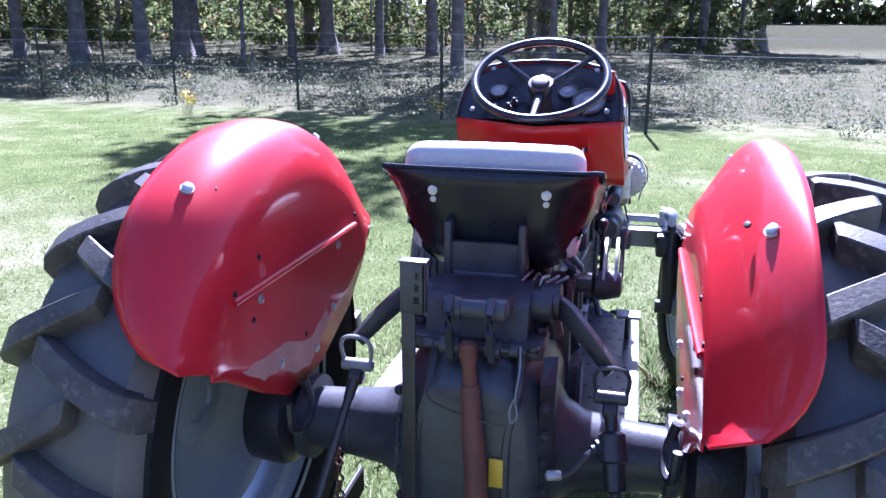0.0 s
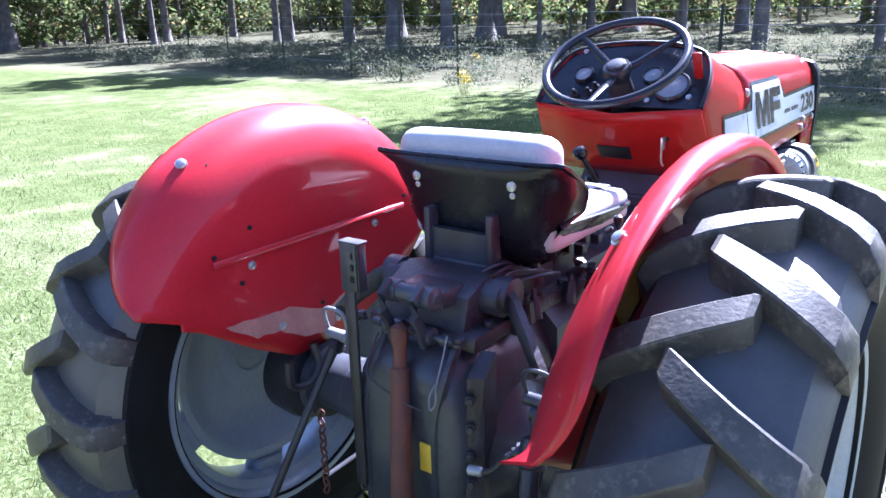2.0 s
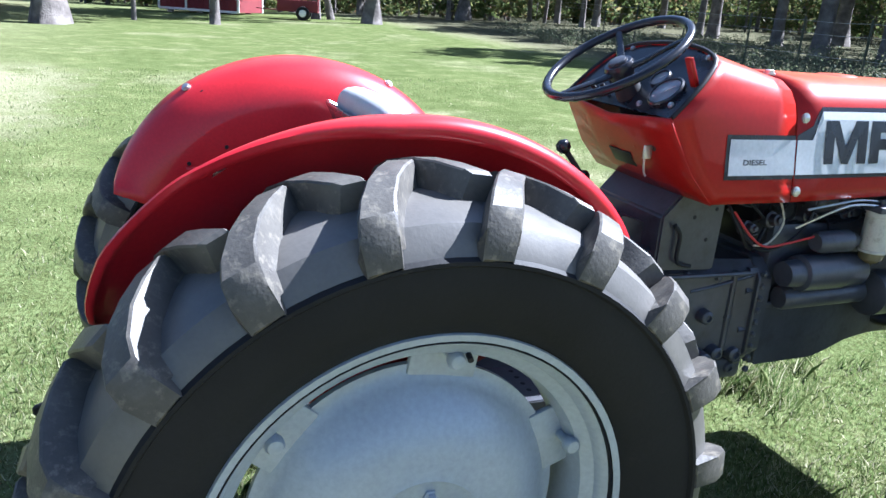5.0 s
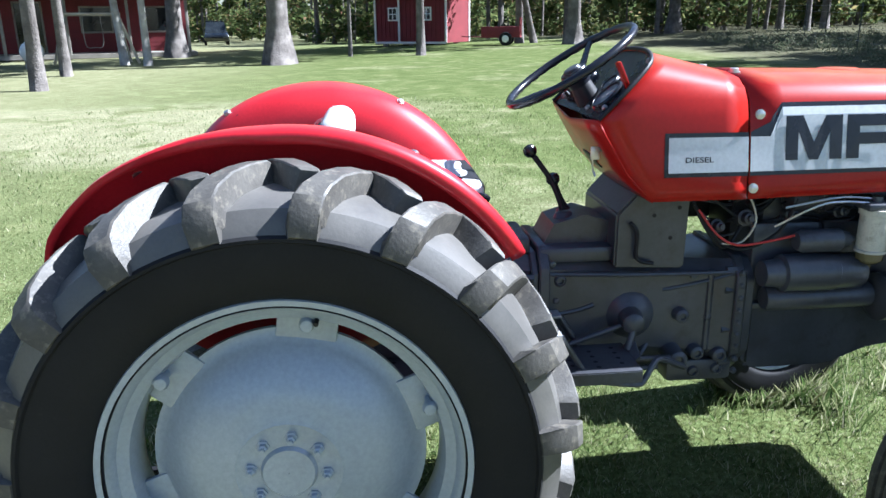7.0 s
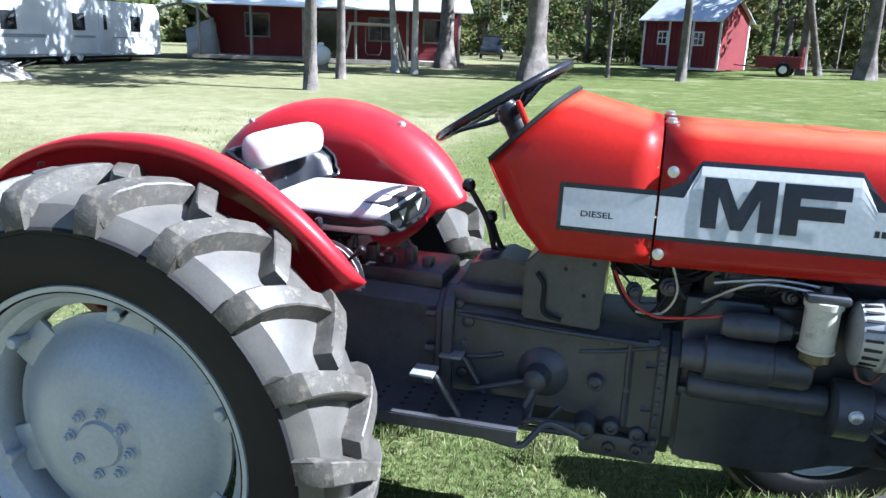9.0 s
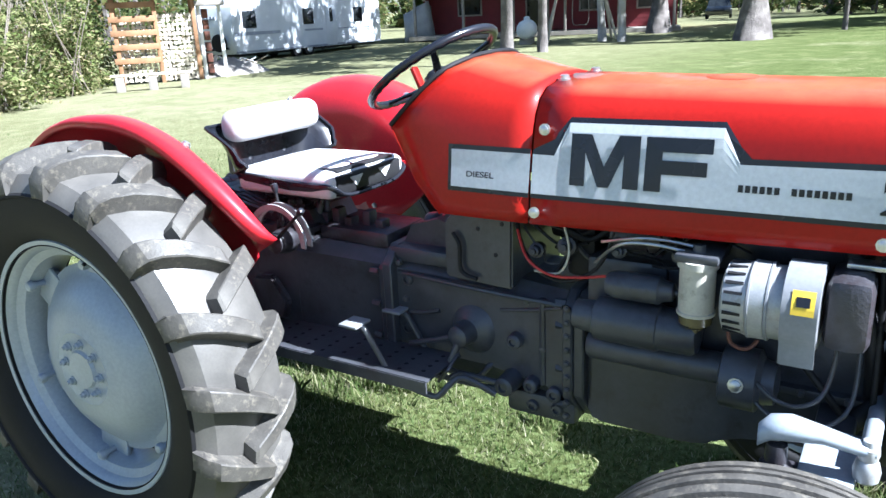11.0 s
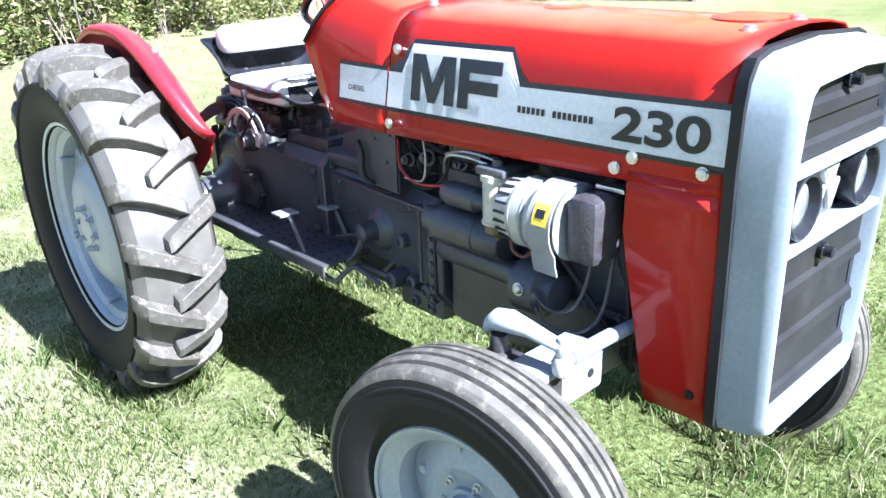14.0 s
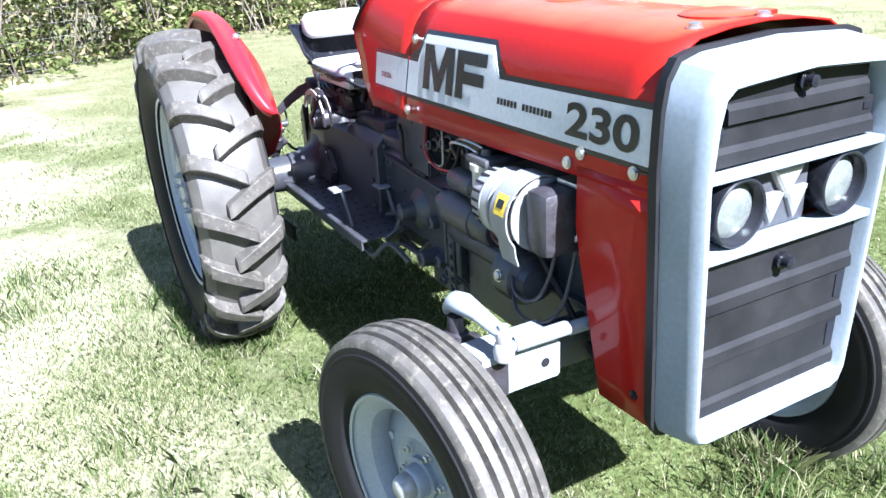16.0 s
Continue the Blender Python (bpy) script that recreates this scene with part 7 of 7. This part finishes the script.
CAR_BLUE = surface("dark_blue_car_paint", [(0.3, (0.02, 0.035, 0.07)), (0.7, (0.03, 0.05, 0.1))], 2, 60, (0.15, 0.25), coat=0.6, relief=0.0)
CAR_BLACK = surface("black_car_paint", [(0.3, (0.01, 0.012, 0.012)), (0.7, (0.018, 0.02, 0.02))], 2, 60, (0.15, 0.25), coat=0.6, relief=0.0)
PINE = surface("pale_timber", [(0.3, (0.45, 0.38, 0.27)), (0.7, (0.58, 0.5, 0.38))], 3, 40, (0.7, 0.85), relief=0.2)


def root_at(name, x, y, deg, label, category, group=""):
    ob = tagged(new(name), label, category, group)
    ob.matrix_basis = Matrix.Translation((x, y, ground_z(x, y))) @ Matrix.Rotation(radians(deg), 4, "Z")
    return ob


# garden shed: local x runs along the front, -y is the front's outside
shed = root_at("garden_shed", -37.4, 2.2, 60, "small red garden shed with white trim and a tin roof", "shed")
W, D, H = 4.0, 3.0, 2.5
bm = bmesh.new()
slab(bm, [(-W / 2, 0.15), (W / 2, 0.15), (W / 2, H), (-W / 2, H)], "y", 0.06, D - 0.06)
slab(bm, [(0.0, H), (D, H), (D / 2, H + 0.85)], "x", -W / 2, W / 2)
part("wall", bm, BARN_RED, shed, smooth=0)
for k in range(17):
    bm = bmesh.new()
    xx = -W / 2 + 0.1 + k * (W - 0.2) / 16
    box(bm, xx - 0.02, xx + 0.02, 0.03, 0.06, 0.15, H)
    part("batten", bm, BARN_RED, shed, smooth=0)
for xx in (-W / 2, -0.62, 0.62, W / 2):
    bm = bmesh.new()
    box(bm, xx - 0.055, xx + 0.055, 0.0, 0.04, 0.15, H, 0.008)
    part("corner_trim", bm, TRIM, shed)
for yy in (0.05, D):
    bm = bmesh.new()
    box(bm, W / 2 - 0.02, W / 2 + 0.03, yy - 0.06, yy + 0.06, 0.15, H, 0.008)
    part("corner_trim", bm, TRIM, shed)
for zz in (0.15, H - 0.06):
    bm = bmesh.new()
    box(bm, -W / 2, W / 2, -0.005, 0.035, zz - 0.05, zz + 0.06, 0.006)
    part("board_trim", bm, TRIM, shed)
for xx in (-0.95, 0.95):
    bm = bmesh.new()
    box(bm, xx - 0.28, xx + 0.28, -0.02, 0.03, 1.22, 1.88, 0.01)
    w = part("window", bm, TRIM, shed)
    for dx in (-0.115, 0.115):
        for zz in (1.41, 1.69):
            bm = bmesh.new()
            box(bm, xx + dx - 0.09, xx + dx + 0.09, -0.028, -0.015, zz - 0.12, zz + 0.12)
            part("pane", bm, PANE, w, smooth=0)
for s in (0, 1):
    bm = bmesh.new()
    a, b = (-0.3, D / 2) if s == 0 else (D + 0.3, D / 2)
    z0, z1 = H - 0.18, H + 0.88
    rings(bm, [[(-W / 2 - 0.2, a, z0), (-W / 2 - 0.2, b, z1), (-W / 2 - 0.2, b, z1 + 0.05), (-W / 2 - 0.2, a, z0 + 0.05)], [(W / 2 + 0.2, a, z0), (W / 2 + 0.2, b, z1), (W / 2 + 0.2, b, z1 + 0.05), (W / 2 + 0.2, a, z0 + 0.05)]])
    part("roof", bm, TIN, shed, smooth=0)
for xx, yy in ((-1.5, 0.2), (1.5, 0.2), (-1.5, 2.4), (1.5, 2.4), (0, 0.2)):
    bm = bmesh.new()
    box(bm, xx - 0.12, xx + 0.12, yy - 0.1, yy + 0.1, -0.15, 0.15, 0.01)
    part("footing", bm, OLD_WOOD, shed)

# red utility cart
cart = root_at("utility_trailer", -34.4, 6.4, 75, "small red utility trailer on black wheels beside the shed", "trailer")
for a in ((-0.9, 0.9, -0.6, -0.56), (-0.9, 0.9, 0.56, 0.6)):
    bm = bmesh.new()
    box(bm, a[0], a[1], a[2], a[3], 0.42, 0.85, 0.01)
    part("side_board", bm, BARN_RED, cart)
bm = bmesh.new()
box(bm, -0.92, 0.92, -0.6, 0.6, 0.36, 0.42, 0.01)
part("floor", bm, BARN_RED, cart)
for k in range(5):
    bm = bmesh.new()
    box(bm, 0.86, 0.92, -0.58 + 0.27 * k, -0.53 + 0.27 * k, 0.42, 1.25, 0.008)
    part("tailgate_bar", bm, BARN_RED, cart)
for s in (-0.68, 0.68):
    bm = bmesh.new()
    turned(bm, (0.25, s - 0.09, 0.3), (0, 1, 0), [(0, 0.2), (0.02, 0.29), (0.09, 0.31), (0.16, 0.29), (0.18, 0.2)], 24)
    w = part("wheel", bm, RUBBER, cart)
    bm = bmesh.new()
    turned(bm, (0.25, s - 0.1, 0.3), (0, 1, 0), [(0, 0.14), (0.01, 0.16), (0.19, 0.16), (0.2, 0.14)], 20)
    part("rim", bm, TRIM, w)
bm = bmesh.new()
hose(bm, [(-0.9, -0.3, 0.38), (-1.6, 0, 0.4), (-1.9, 0, 0.42)], 0.03, 6)
hose(bm, [(-0.9, 0.3, 0.38), (-1.6, 0, 0.4), (-1.9, 0, 0.42)], 0.03, 6)
part("tow_bar", bm, BARN_RED, cart)

# travel trailer -----------------------------------------------------------------
# local x: along the long side, left end at 0; local -y is the visible side
rv = root_at("travel_trailer", -18.4, -19.8, 182.4, "white travel trailer with dark windows parked under trees", "trailer")
L, DW, Z0, Z1 = 9.7, 2.2, 0.32, 2.42
bm = bmesh.new()
prof = [(0.0, Z0 + 0.5), (0.25, Z0), (L - 0.2, Z0), (L, Z0 + 0.2), (L, Z1 - 0.35), (L - 0.3, Z1), (0.7, Z1), (0.15, Z1 - 0.35), (0.0, Z1 - 0.9)]
slab(bm, prof, "y", 0.0, DW)
bmesh.ops.bevel(bm, geom=[e for e in bm.edges], offset=0.04, segments=2, affect="EDGES")
part("body", bm, RV_WHITE, rv, smooth=30)
for x0, x1, z0, z1 in ((0.6, 1.25, 1.27, 1.82), (4.1, 4.7, 1.3, 1.85), (7.6, 8.2, 1.3, 1.85), (5.85, 6.0, 1.35, 1.85)):
    bm = bmesh.new()
    box(bm, x0 - 0.04, x1 + 0.04, -0.02, 0.03, z0 - 0.04, z1 + 0.04, 0.02)
    w = part("window", bm, BLACK_DULL, rv)
    bm = bmesh.new()
    box(bm, x0, x1, -0.03, 0.0, z0, z1, 0.015)
    part("pane", bm, PANE, w)
bm = bmesh.new()
box(bm, 5.55, 6.25, -0.012, 0.03, Z0 + 0.05, Z1 - 0.35, 0.01)
part("door", bm, RV_WHITE, rv)
for x0, x1, z0, z1 in ((0.1, 2.6, 0.98, 1.10), (4.1, 5.3, 1.0, 1.08), (0.1, L - 0.1, Z0 + 0.02, Z0 + 0.10), (6.4, 8.8, 1.0, 1.05)):
    bm = bmesh.new()
    box(bm, x0, x1, -0.008, 0.02, z0, z1)
    part("stripe", bm, RV_GREY, rv, smooth=0)
for k in range(4):
    bm = bmesh.new()
    box(bm, -0.012, 0.03, 0.8 + 0.17 * k, 0.92 + 0.17 * k, Z1 - 0.85, Z1 - 0.72)
    part("maker_bar", bm, RV_GREY, rv, smooth=0)
bm = bmesh.new()
box(bm, 2.2, 2.9, 0.8, 1.5, Z1 - 0.02, Z1 + 0.28, 0.08)
part("roof_unit", bm, RV_WHITE, rv)
for xx in (3.6, 4.35):
    for yy in (0.02, DW - 0.26):
        bm = bmesh.new()
        turned(bm, (xx, yy, 0.33), (0, 1, 0), [(0, 0.2), (0.02, 0.31), (0.12, 0.33), (0.22, 0.31), (0.24, 0.2)], 24)
        w = part("wheel", bm, RUBBER, rv)
        bm = bmesh.new()
        turned(bm, (xx, yy - 0.005, 0.33), (0, 1, 0), [(0, 0.17), (0.01, 0.19), (0.23, 0.19), (0.25, 0.17)], 20)
        part("rim", bm, TRIM, w)
bm = bmesh.new()
turned(bm, (-0.25, 0.6, 0.75), (1, 0, 0), [(0, 0.2), (0.02, 0.31), (0.1, 0.33), (0.2, 0.31), (0.22, 0.2)], 24)
part("spare_wheel", bm, RUBBER, rv)
bm = bmesh.new()
hose(bm, [(0.2, 0.4, 0.55), (-0.8, 1.2, 0.5), (-1.3, 1.2, 0.5)], 0.05, 6)
hose(bm, [(0.2, 2.0, 0.55), (-0.8, 1.2, 0.5), (-1.3, 1.2, 0.5)], 0.05, 6)
box(bm, 0.3, L - 0.2, 0.25, DW - 0.25, 0.22, 0.33)
for xx, yy in ((0.6, 0.3), (7.8, 0.3), (0.6, 2.1), (7.8, 2.1)):
    box(bm, xx - 0.05, xx + 0.05, yy - 0.05, yy + 0.05, -0.1, 0.45)
part("chassis", bm, BLACK_DULL, rv)

# tarpaulin-covered heap beyond the trailer
tp = root_at("tarpaulin_shelter", -31.4, -21.2, 125, "grey tarpaulin shelter with a torn hanging side", "shelter")
bm = bmesh.new()
rings(bm, [[(-1.7, y, 1.95), (-0.9, y, 2.35 + 0.05 * math.sin(3 * y)), (0.1, y, 2.62), (0.9, y, 2.3), (1.35, y, 1.7), (1.5, y, 0.8), (1.6, y, -0.05)] for y in (-1.5, -0.9, -0.3, 0.3, 0.9, 1.5)], closed=False)
ob = part("sheet", bm, TARP, tp, smooth=60)
so = ob.modifiers.new("cloth", "SOLIDIFY")
so.thickness = 0.02
bm = bmesh.new()
rings(bm, [[(1.3 - 0.25 * k + 0.05 * math.sin(2 * k), -1.48 - 0.06 * (k % 2), 1.95 - 0.12 * k), (1.45 - 0.28 * k, -1.55 - 0.10 * (k % 2), 1.0 - 0.1 * k), (1.5 - 0.3 * k, -1.62, -0.05)] for k in range(6)], closed=False)
ob = part("torn_side", bm, TARP, tp, smooth=60)
so = ob.modifiers.new("cloth", "SOLIDIFY")
so.thickness = 0.02
for xx in (-1.65, 1.4):
    for yy in (-1.4, 1.4):
        bm = bmesh.new()
        rod(bm, (xx, yy, -0.1), (xx, yy, 1.95 if xx < 0 else 1.7), 0.03)
        part("pole", bm, OLD_WOOD, tp)

# wood store: local x to the right as seen from the lawn, -y towards the lawn
ws = root_at("wood_store", -12.0, -15.9, 143, "open wooden wood store stacked with split firewood", "wood store")
for xx in (-1.0, 0.05, 1.05):
    for yy in (0.0, 0.9):
        bm = bmesh.new()
        box(bm, xx - 0.055, xx + 0.055, yy - 0.05, yy + 0.05, -0.1, 2.75 - 0.3 * yy, 0.008)
        part("post", bm, BOARD, ws)
for k in range(5):
    bm = bmesh.new()
    z = 0.55 + 0.36 * k
    box(bm, -1.12, 0.05, -0.09, -0.05, z, z + 0.15, 0.008)
    part("slat", bm, BOARD, ws)
bm = bmesh.new()
rings(bm, [[(-1.5, -0.6, 2.62), (-1.5, 1.2, 2.42), (-1.5, 1.2, 2.5), (-1.5, -0.6, 2.70)], [(1.45, -0.6, 2.62), (1.45, 1.2, 2.42), (1.45, 1.2, 2.5), (1.45, -0.6, 2.70)]])
roof = part("roof", bm, BOARD, ws, smooth=0)
for k in range(9):
    bm = bmesh.new()
    xx = -1.4 + 0.35 * k
    box(bm, xx - 0.03, xx + 0.03, -0.62, 1.15, 2.50 - 0.06, 2.62 - 0.06, 0.0, Matrix.Identity(4))
    part("rafter", bm, BOARD, roof, smooth=0)
lrng = random.Random(5)
# split logs: one wedge mesh, stacked end-on
bm = bmesh.new()
slab(bm, [(-0.06, -0.045), (0.065, -0.05), (0.02, 0.06), (-0.04, 0.05)], "y", 0, 0.4)
logsrc = part("log", bm, LOG_END, ws, smooth=0)
logsrc.matrix_basis = Matrix.Translation((0.2, 0.0, 0.1))
for row in range(15):
    for col in range(8):
        m = Matrix.Translation((0.14 + 0.117 * col + lrng.uniform(-0.015, 0.015), lrng.uniform(-0.03, 0.05), 0.10 + 0.118 * row + lrng.uniform(-0.01, 0.01))) @ Matrix.Rotation(lrng.uniform(0, 6.28), 4, "Y") @ Matrix.Diagonal((lrng.uniform(0.85, 1.15), 1, lrng.uniform(0.85, 1.15), 1))
        shared("log", logsrc, m)
for row in range(13):
    for col in range(7):
        m = Matrix.Translation((-0.93 + 0.135 * col + lrng.uniform(-0.02, 0.02), 0.05 + lrng.uniform(0, 0.05), 0.1 + 0.125 * row)) @ Matrix.Rotation(lrng.uniform(0, 6.28), 4, "Y")
        shared("log", logsrc, m)
for xx in (1.2, 1.75):
    bm = bmesh.new()
    box(bm, xx - 0.05, xx + 0.05, 0.1, 0.2, -0.1, 2.0, 0.01)
    part("pale_post", bm, TRIM, ws)
bm = bmesh.new()
box(bm, 1.1, 1.9, -0.1, 0.8, 1.98, 2.1, 0.01)
part("lean_to_roof", bm, OLD_WOOD, ws)
for k in range(6):
    bm = bmesh.new()
    z = 0.15 + 0.3 * k
    box(bm, 1.3, 1.45, 0.3, 0.7, z, z + 0.25, 0.02)
    part("stacked_block", bm, RUST, ws)
bench = root_at("plank_bench", -10.4, -14.2, 140, "low bench of pale planks on blocks before the wood store", "bench")
bm = bmesh.new()
box(bm, -0.95, 0.95, -0.15, 0.15, 0.36, 0.41, 0.01)
part("plank", bm, PINE, bench)
for xx in (-0.75, 0.0, 0.75):
    bm = bmesh.new()
    box(bm, xx - 0.1, xx + 0.1, -0.14, 0.14, -0.05, 0.36, 0.015)
    part("block", bm, OLD_WOOD, bench)
heap = root_at("rubble_heap", -14.4, -15.8, 0, "low heap of soil, sticks and broken boards", "rubble")
bm = bmesh.new()
rows = []
for k in range(8):
    f = k / 7
    rows.append([(1.5 * math.cos(a) * (1 - 0.9 * f) * (1 + 0.2 * math.sin(3 * a + 1)), 0.9 * math.sin(a) * (1 - 0.9 * f), -0.05 + 0.5 * f ** 0.9 + 0.05 * math.sin(4 * a + 9 * f)) for a in (2 * math.pi * j / 30 for j in range(30))])
rings(bm, rows)
part("soil", bm, OLD_WOOD, heap, smooth=60)
for k in range(12):
    bm = bmesh.new()
    a = lrng.uniform(0, 6.28)
    px, py, pz = lrng.uniform(-1.2, 1.2), lrng.uniform(-0.6, 0.7), lrng.uniform(0.12, 0.4)
    box(bm, -0.4, 0.4, -0.05, 0.05, -0.015, 0.015, 0.004, Matrix.Translation((px, py, pz)) @ Euler((lrng.uniform(-0.4, 0.4), lrng.uniform(-0.5, 0.5), a)).to_matrix().to_4x4())
    part("broken_board", bm, PINE if k % 3 else TRIM, heap, smooth=0)

# cabin with a porch: local x to the right along the front, -y towards the lawn
cab = root_at("cabin", -33.6, -14.2, 107, "dark red timber cabin with a shady porch and tin roof", "house")
bm = bmesh.new()
box(bm, -6.2, 6.2, 0.0, 5.0, 0.2, 2.9)
part("wall", bm, BARN_RED, cab, smooth=0)
for k in range(14):
    bm = bmesh.new()
    box(bm, -6.2, 6.2, -0.02, 0.0, 0.22 + 0.19 * k, 0.38 + 0.19 * k)
    part("board", bm, BARN_RED, cab, smooth=0)
for xx, w, z0, z1 in ((-3.8, 1.1, 1.1, 2.1), (-0.4, 1.0, 0.25, 2.3), (2.3, 1.2, 1.1, 2.1), (4.9, 1.0, 1.1, 2.1)):
    bm = bmesh.new()
    box(bm, xx - w / 2 - 0.08, xx + w / 2 + 0.08, -0.06, -0.02, z0 - 0.08, z1 + 0.08, 0.01)
    o = part("window" if z0 > 1 else "door", bm, OLD_WOOD, cab)
    bm = bmesh.new()
    box(bm, xx - w / 2, xx + w / 2, -0.075, -0.055, z0, z1)
    part("pane", bm, PANE, o, smooth=0)
for k in range(6):
    bm = bmesh.new()
    xx = -6.0 + 2.4 * k
    box(bm, xx - 0.06, xx + 0.06, -2.4, -2.28, -0.1, 2.45, 0.01)
    part("porch_post", bm, OLD_WOOD, cab)
bm = bmesh.new()
box(bm, -6.3, 6.3, -2.5, 0.0, 0.02, 0.2)
part("porch_deck", bm, OLD_WOOD, cab, smooth=0)
for a, za, b, zb in ((-2.7, 2.42, 0.1, 3.0), (0.1, 3.0, 2.5, 4.6), (5.2, 2.8, 2.5, 4.6)):
    bm = bmesh.new()
    rings(bm, [[(-6.6, a, za), (-6.6, b, zb), (-6.6, b, zb + 0.06), (-6.6, a, za + 0.06)], [(6.6, a, za), (6.6, b, zb), (6.6, b, zb + 0.06), (6.6, a, za + 0.06)]])
    part("roof", bm, TIN, cab, smooth=0)
# gas tank beside the cabin
tank = root_at("gas_tank", -25.7, -11.4, 20, "pale grey gas tank lying on two feet", "tank")
bm = bmesh.new()
turned(bm, (-0.75, 0, 0.55), (1, 0, 0), [(0, 0.05), (0.03, 0.2), (0.12, 0.32), (0.25, 0.36), (1.25, 0.36), (1.38, 0.32), (1.47, 0.2), (1.5, 0.05)], 28)
part("vessel", bm, TRIM, tank)
for xx in (-0.4, 0.4):
    bm = bmesh.new()
    box(bm, xx - 0.06, xx + 0.06, -0.25, 0.25, -0.05, 0.25, 0.01)
    part("foot", bm, OLD_WOOD, tank)
bm = bmesh.new()
turned(bm, (0, 0, 0.9), (0, 0, 1), [(0, 0.12), (0.1, 0.12), (0.13, 0.08), (0.14, 0.01)], 16)
part("cap", bm, TRIM, tank)
# swing frame
sw = root_at("swing_frame", -27.2, -9.8, 118, "pale timber swing frame standing on the lawn", "swing")
bm = bmesh.new()
rod(bm, (-1.0, 0, 1.75), (1.0, 0, 1.75), 0.06)
part("top_beam", bm, PINE, sw)
for s in (-1, 1):
    for yy in (-0.75, 0.75):
        bm = bmesh.new()
        rod(bm, (s * 0.9, 0, 1.78), (s * 1.35, yy, -0.1), 0.05)
        part("leg", bm, PINE, sw)
bm = bmesh.new()
hose(bm, [(-0.3, 0, 1.7), (-0.3, 0, 0.7), (0.0, 0, 0.6), (0.3, 0, 0.7), (0.3, 0, 1.7)], 0.015, 6)
part("swing_rope", bm, OLD_WOOD, sw)


# parked cars, seen from the front far off
def car(x, y, deg, paint, tall, label):
    r = root_at("car", x, y, deg, label, "car", "parked cars")
    h = 1.75 if tall else 1.42
    b = 0.78
    bm = bmesh.new()
    rows = []
    for yy, w, z0, z1 in ((-2.2, 0.78, 0.45, 0.68), (-2.1, 0.86, 0.3, b), (-1.2, 0.9, 0.28, b + 0.12), (0.2, 0.91, 0.28, b + 0.16), (1.6, 0.9, 0.3, b + 0.2), (2.1, 0.86, 0.35, b + 0.18), (2.2, 0.8, 0.45, 0.8)):
        rows.append([(w * 0.92, yy, z0), (w, yy, z0 + 0.12), (w, yy, z1 - 0.08), (w * 0.93, yy, z1), (-w * 0.93, yy, z1), (-w, yy, z1 - 0.08), (-w, yy, z0 + 0.12), (-w * 0.92, yy, z0)])
    rings(bm, rows)
    part("body", bm, paint, r, smooth=40)
    bm = bmesh.new()
    rings(bm, [[(0.8, -1.0, b + 0.1), (-0.8, -1.0, b + 0.1), (-0.8, 1.9, b + 0.15), (0.8, 1.9, b + 0.15)], [(0.64, -0.25, h - 0.03), (-0.64, -0.25, h - 0.03), (-0.64, 1.5, h - 0.03), (0.64, 1.5, h - 0.03)]])
    part("window_glass", bm, PANE, r, smooth=20)
    bm = bmesh.new()
    box(bm, -0.66, 0.66, -0.3, 1.55, h - 0.05, h, 0.03)
    part("roof", bm, paint, r)
    for s in (-1, 1):
        bm = bmesh.new()
        box(bm, s * 0.64 - 0.16, s * 0.64 + 0.16, -2.16, -2.05, 0.58, 0.72, 0.03)
        part("headlight", bm, LENS, r)
        for yy in (-1.4, 1.35):
            bm = bmesh.new()
            turned(bm, (s * 0.8 - 0.1, yy, 0.33), (1, 0, 0), [(0, 0.2), (0.02, 0.32), (0.1, 0.33), (0.18, 0.32), (0.2, 0.2)], 22)
            part("wheel", bm, RUBBER, r)
    bm = bmesh.new()
    box(bm, -0.4, 0.4, -2.2, -2.1, 0.5, 0.66, 0.02)
    part("grille", bm, BLACK_DULL, r)


car(-61.0, -16.6, 105, CAR_BLUE, False, "dark blue car parked among the trees")
car(-58.0, -11.4, 102, CAR_BLACK, True, "black off-road car parked among the trees")
